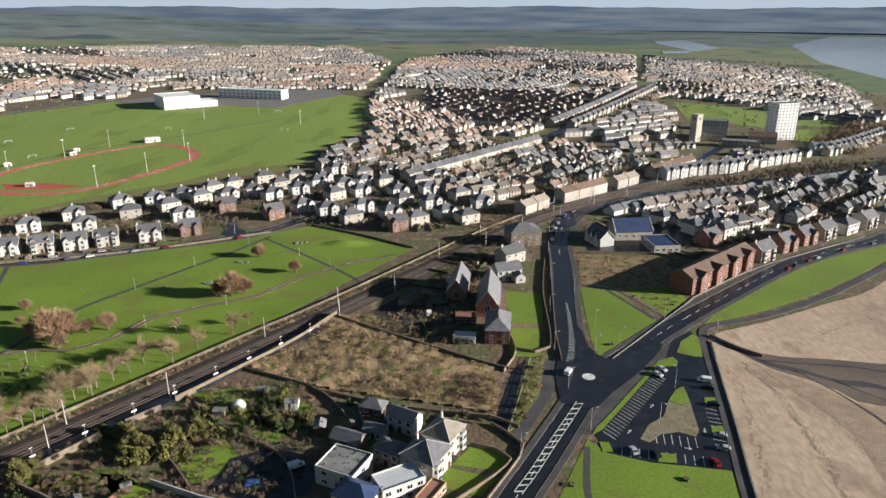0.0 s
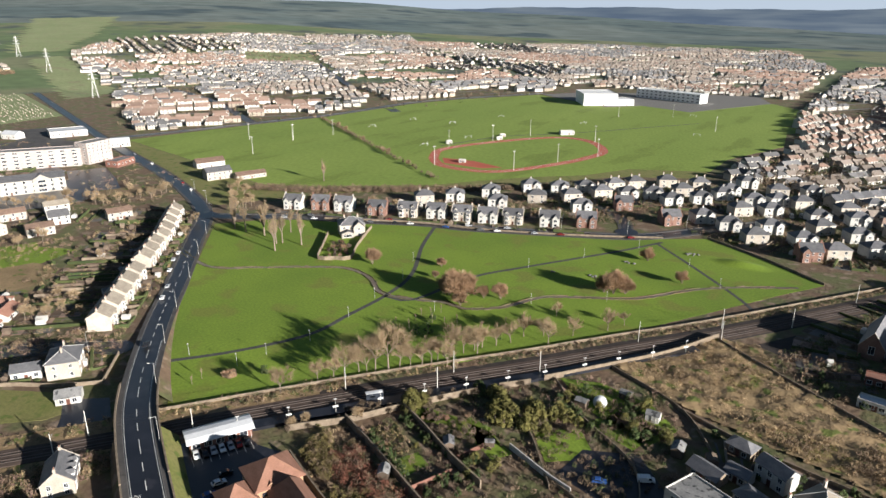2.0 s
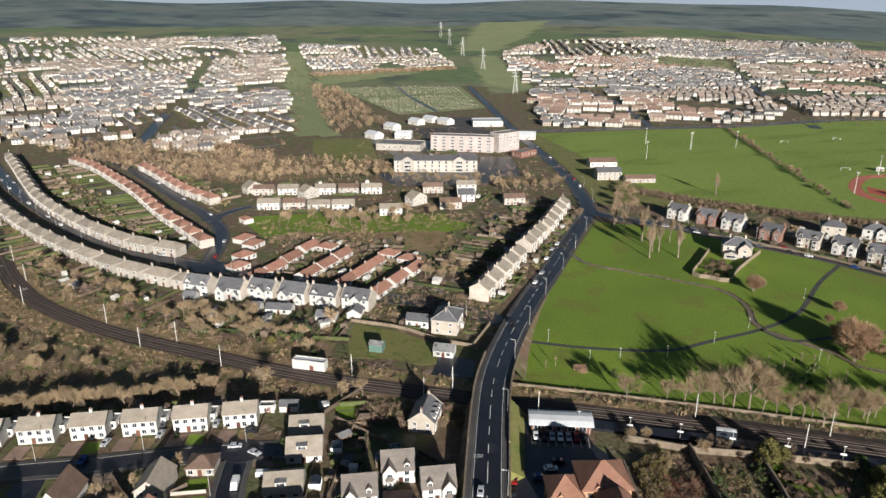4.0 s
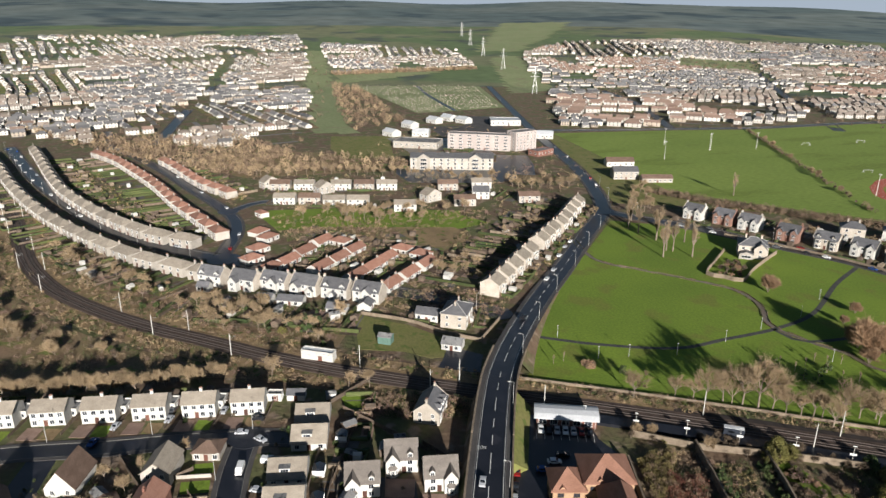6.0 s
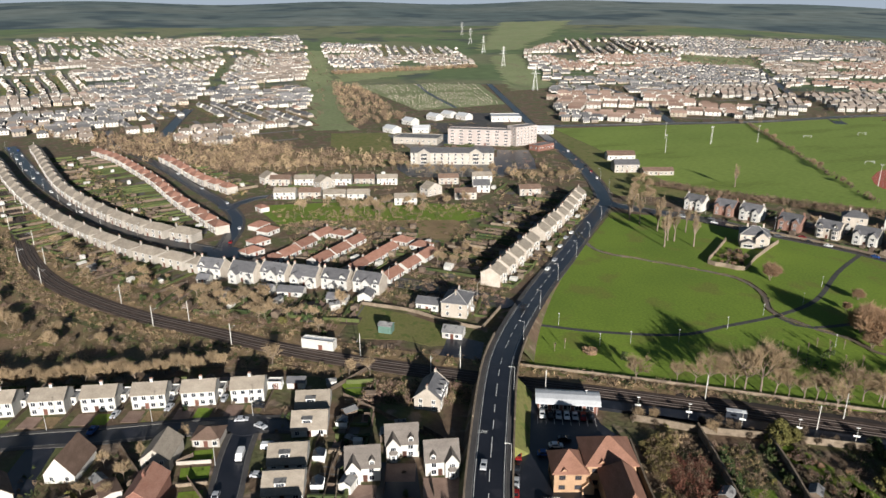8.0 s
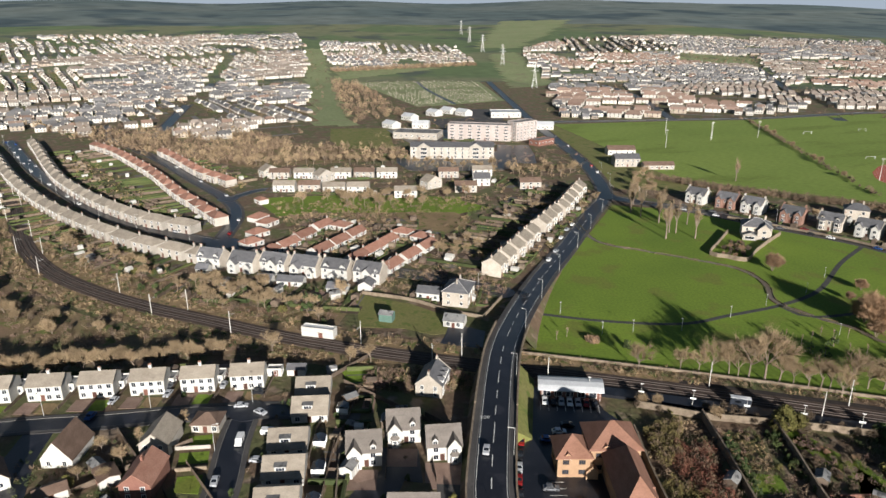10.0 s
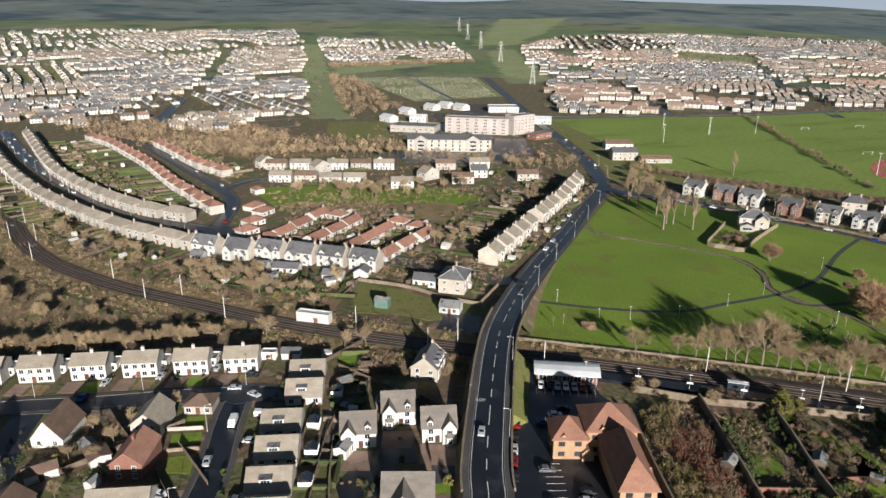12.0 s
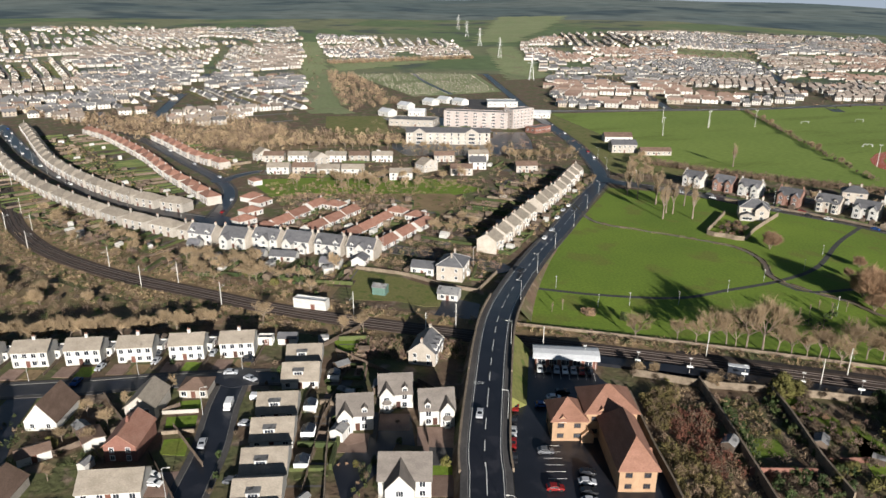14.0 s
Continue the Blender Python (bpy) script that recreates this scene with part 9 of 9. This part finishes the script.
for i in range(8):
    p = Vector((-161.8 + i * 1.2, 102.3 + i * 2.25))
    strip(bm, [Vector((*p, 0)), Vector((p.x + 4.2, p.y - 2.2, 0))], -0.06, 0.06, 0.02, 0.06)
for i in range(6):
    p = Vector((-127 + i * 2.4, 84.5 - i * 1.0))
    strip(bm, [Vector((*p, 0)), Vector((p.x + 1.7, p.y + 4.2, 0))], -0.06, 0.06, 0.02, 0.06)
solid("bay_markings", bm, PAINT, "white painted parking bay lines", "road marking", kind="stuff")
bm = bmesh.new()
hatch = smooth([(20.5, 156.5), (26.3, 166.2), (33, 178.5), (40.6, 192.2), (46.5, 203)], 1.6)
for o in (-1.2, 1.2):
    dashes(bm, hatch, o, 200, 0.1, 0.2, 0.22)
for p, s in list(zip(hatch, sides(hatch)))[::2]:
    f = Vector((-s.y, s.x, 0))
    strip(bm, [p - s * 1.1, p + s * 1.1 + f * 1.6], -0.2, 0.2, 0.1, 0.22)
isle = smooth([(55.8, 286), (54.5, 270), (52.6, 254), (50.2, 240), (48, 231.5)], 1.5)
for i, (p, s) in enumerate(zip(isle, sides(isle))):
    w = 0.4 + 1.0 * i / len(isle)
    strip(bm, [p - s * w, p + s * w + Vector((0, 0.7, 0))], -0.16, 0.16, 0.1, 0.215)
solid("hatched_marking", bm, PAINT, "white hatched central road marking", "road marking", kind="stuff")
for pts in ([(49, 188.2), (47.2, 184.6), (50.8, 187.2), (80.7, 227.9), (88.3, 228.8), (89.8, 232.3), (88.8, 235.9), (82.2, 232.5), (52.5, 192.4)], [(90.6, 206.5), (95, 206.5), (94.2, 202.2), (89.4, 202.2)], [(86.4, 188.8), (90.4, 189.4), (89.6, 184.5), (85.5, 184.5)], [(65.8, 175), (70.4, 174.2), (69.4, 170.1), (64, 170.6)], [(48.4, 180.7), (51.4, 180.2), (51.6, 175.6), (48.4, 175.5)], [(82.4, 211.7), (85.9, 214), (84.7, 203.5), (80.4, 202), (77.6, 204.6)]):
    sheet("verge", pts, 0.16, LAWN, "narrow grass verge with kerb", "verge")
sheet("gravel_island", [(77.4, 204.2), (80.4, 201.6), (84.6, 203), (81.9, 187), (79.6, 183.2), (74.8, 186), (68.9, 184.6), (64.1, 180.2), (61.6, 182), (66.6, 190), (73, 194.9)], 0.14, GRAVEL, "worn gravel island in the car park", "verge")


def fence(pts, h=1.6, mat=None, label="weathered timber garden fence"):
    e = thing("fence", label, "fence", "garden fences")
    ln = smooth(pts, 2.4)
    bm = bmesh.new()
    strip(bm, ln, -0.03, 0.03, 0.05, h)
    for p in ln:
        box(bm, p.x - 0.06, p.x + 0.06, p.y - 0.06, p.y + 0.06, -0.2, h + 0.1)
    part("panel", bm, mat or TIMBER, e)


u, v = Vector((0.93, -0.37)), Vector((0.37, 0.93))
for i in range(6):
    q = Vector((-225, -57)).lerp(Vector((-204, 18)), i / 5)
    c = q + v * 2.8 + u * 4.5
    k = [c + v * s + u * t for s, t in ((-2.6, -3.2), (2.4, -3.2), (2.4, 2.8), (-2.6, 2.8))]
    sheet("garden_lawn", [tuple(p) for p in k], 0.04, LAWN if i % 2 == 0 else ROUGH_GRASS, "small front lawn before a white house", "lawn")
    k = [q - v * 4 + u * 4.5 + v * s + u * t for s, t in ((-2.0, -3.4), (3.2, -3.4), (3.2, 3.2), (-2.0, 3.2))]
    sheet("driveway", [tuple(p) for p in k], 0.045, PAVING, "reddish brown block paved driveway", "driveway")
    fence([tuple(q + v * 6.6 - u * 12), tuple(q + v * 6.6 + u * 5)], 1.1)
    fence([tuple(q - v * 7 - u * 13), tuple(q + v * 7 - u * 13)], 1.7)
for pts in ([(-204, 44), (-186, 40)], [(-186, 41), (-172, 34)], [(-172, 34), (-142, 22)], [(-166, 38), (-130, 24)], [(-196, 48), (-164, 66)], [(-168, 66), (-150, 74)], [(-160, 52), (-144, 46)], [(-154, 62), (-138, 58)], [(-190, 52), (-160, 36)],
            [(-198, 40), (-210, 60)], [(-178, -26), (-160, -18)], [(-194, -20), (-176, -14)], [(-170, -2), (-150, 4)], [(-180, 0), (-168, -30)], [(-160, -8), (-136, -2)]):
    fence(pts)
for i in range(7):
    a = Vector((-320, 8)).lerp(Vector((-276, 80)), i / 6)
    fence([tuple(a + Vector((4, -3))), tuple(a + Vector((24, -17)))], 1.4)
for a in smooth([(-330, 10), (-345, -2), (-362, -16), (-385, -32)], 12):
    fence([tuple((a + Vector((5, -6, 0))).xy), tuple((a + Vector((16, -22, 0))).xy)], 1.2)
for i in range(9):
    a = Vector((-270, 150)).lerp(Vector((-372, 258)), i / 8)
    fence([tuple(a + Vector((-14, 12)) * 0.9), tuple(a + Vector((-44, -4)))], 1.5)


def shed(x, y, t, roof=None, wall=None, size=1.0):
    e = thing("garden_shed", "small timber garden shed with felt roof", "shed", "garden sheds")
    bm = bmesh.new()
    prism(bm, [(-1.2, -0.1), (1.2, -0.1), (1.2, 1.9), (0, 2.5), (-1.2, 1.9)], -1.6, 1.6)
    part("wall", bm, wall or TIMBER, e)
    bm = bmesh.new()
    gable_roof(bm, -1.75, 1.75, 2.4, 1.9, 0.6, 0.15, "x", 0.08)
    part("roof", bm, roof or FLATROOF, e)
    door(e, 0.4, -1.22, 0.8, 1.8, wall or TIMBER)
    e.matrix_basis = pose(x, y, 0, 0, 0, t)
    e.scale = (size,) * 3


for x, y in ((-205, 46), (-184, 47), (-170, 44), (-168, 54), (-172, 60), (-150, 38), (-128, 24), (-194, -30), (-176, -24), (-160, -22), (-142, -30), (-90, 158), (-75, 195), (-52, 200), (-64, 208), (-108, 128), (-100, 150), (-268, 62), (-283, 40),
             (-300, 20), (-330, -8), (-360, -40), (-400, -54), (-320, 180), (-340, 200), (-300, 160), (-40, 186)):
    shed(x, y, random.uniform(0, 180), None, random.choice([None, RENDER_WHITE, None]), random.uniform(0.9, 1.5))
shed(-238, 76, facing(0.8, -0.6), FLATROOF, plain("green_paint", (0.1, 0.17, 0.14), 0.7), 1.7)
Stock(flat_block("signal_cabin", "long white flat-roofed railway cabin", 13, 3.6, 3.6, RENDER_WHITE, "cabin", rows=1, cols=0, ends=0, top=METALROOF)).put(-234, 48, facing(0.8, -0.6))
bm = bmesh.new()
bmesh.ops.create_uvsphere(bm, u_segments=16, v_segments=10, radius=2.4)
for q in bm.verts:
    q.co.z = max(-0.3, q.co.z + 1.0)
dm = solid("garden_dome", bm, METALROOF, "pale round garden dome on the grass", "dome")
dm.matrix_basis = pose(-70, 199, 0)


def bench(x, y, t):
    e = thing("picnic_table", "weathered timber picnic bench on the grass", "bench", "picnic benches")
    for x0, x1, y0, y1, z0, z1, nme in ((-0.9, 0.9, -0.35, 0.35, 0.7, 0.76, "tabletop"), (-0.9, 0.9, -0.85, -0.6, 0.42, 0.47, "seat"), (-0.9, 0.9, 0.6, 0.85, 0.42, 0.47, "seat"), (-0.7, -0.6, -0.75, 0.75, 0, 0.7, "leg"), (0.6, 0.7, -0.75, 0.75, 0, 0.7, "leg")):
        bm = bmesh.new()
        box(bm, x0, x1, y0, y1, z0, z1)
        part(nme, bm, TIMBER, e)
    e.matrix_basis = pose(x, y, 0.03, 0, 0, t)


railing = thing("railing", "pale green metal railing beside the lane", "railing")
ln = smooth([(33, 234), (27, 210), (20, 184)], 2.0)
bm = bmesh.new()
strip(bm, ln, -0.03, 0.03, 1.0, 1.1)
strip(bm, ln, -0.03, 0.03, 0.5, 0.56)
part("rail", bm, GREENRAIL, railing)
bm = bmesh.new()
for p in ln:
    tube(bm, p, p + Vector((0, 0, 1.2)), 0.05, 0.05, 5)
part("post", bm, GREENRAIL, railing)
thicket("scrub", "rough grass and weeds along the lane", [[(33.2, 236), (20.4, 186), (24, 190), (33.3, 208), (39, 236)]], 90, [STRAW, OLIVE, BRUSH], (0.4, 1.4), (0.8, 2.0), 40, 0.18, 63)
for x, y in ((36, 160), (69.7, 162.4), (67, 246), (-170, 262)):
    bench(x, y, random.uniform(0, 180))
# road word on the approach to the bridge
txt = bpy.data.curves.new("slow_marking", "FONT")
txt.body, txt.size, txt.align_x, txt.extrude = "SLOW", 1.35, "CENTER", 0.01
tx = tagged(new("slow_marking", txt), "worn white SLOW lettering on the road", "road marking", kind="structure")
tx.data.materials.append(PAINT)
i = min(range(len(MAIN)), key=lambda i: (MAIN[i].x + 154) ** 2)
k, d = MAIN[i], MAIN[i + 1] - MAIN[i - 1]
tx.matrix_basis = pose(-153.0, 78.9, k.z + 0.085, math.degrees(math.atan2(d.z, math.hypot(d.x, d.y))), 0, heading(0.48, 0.87)) @ Matrix.Diagonal((0.75, 1.6, 1, 1))
for x, y, a in ((-146, 40, 0), (-151, 53, 0), (-138, 61, 0)):
    k = [Vector((x, y)) + u * s * 4 + v * t * 4.2 for s, t in ((-1, -1), (1, -1), (1, 1), (-1, 1))]
    sheet("driveway", [tuple(p) for p in k], 0.04, PAVING, "dark block paved forecourt before a white house", "driveway")
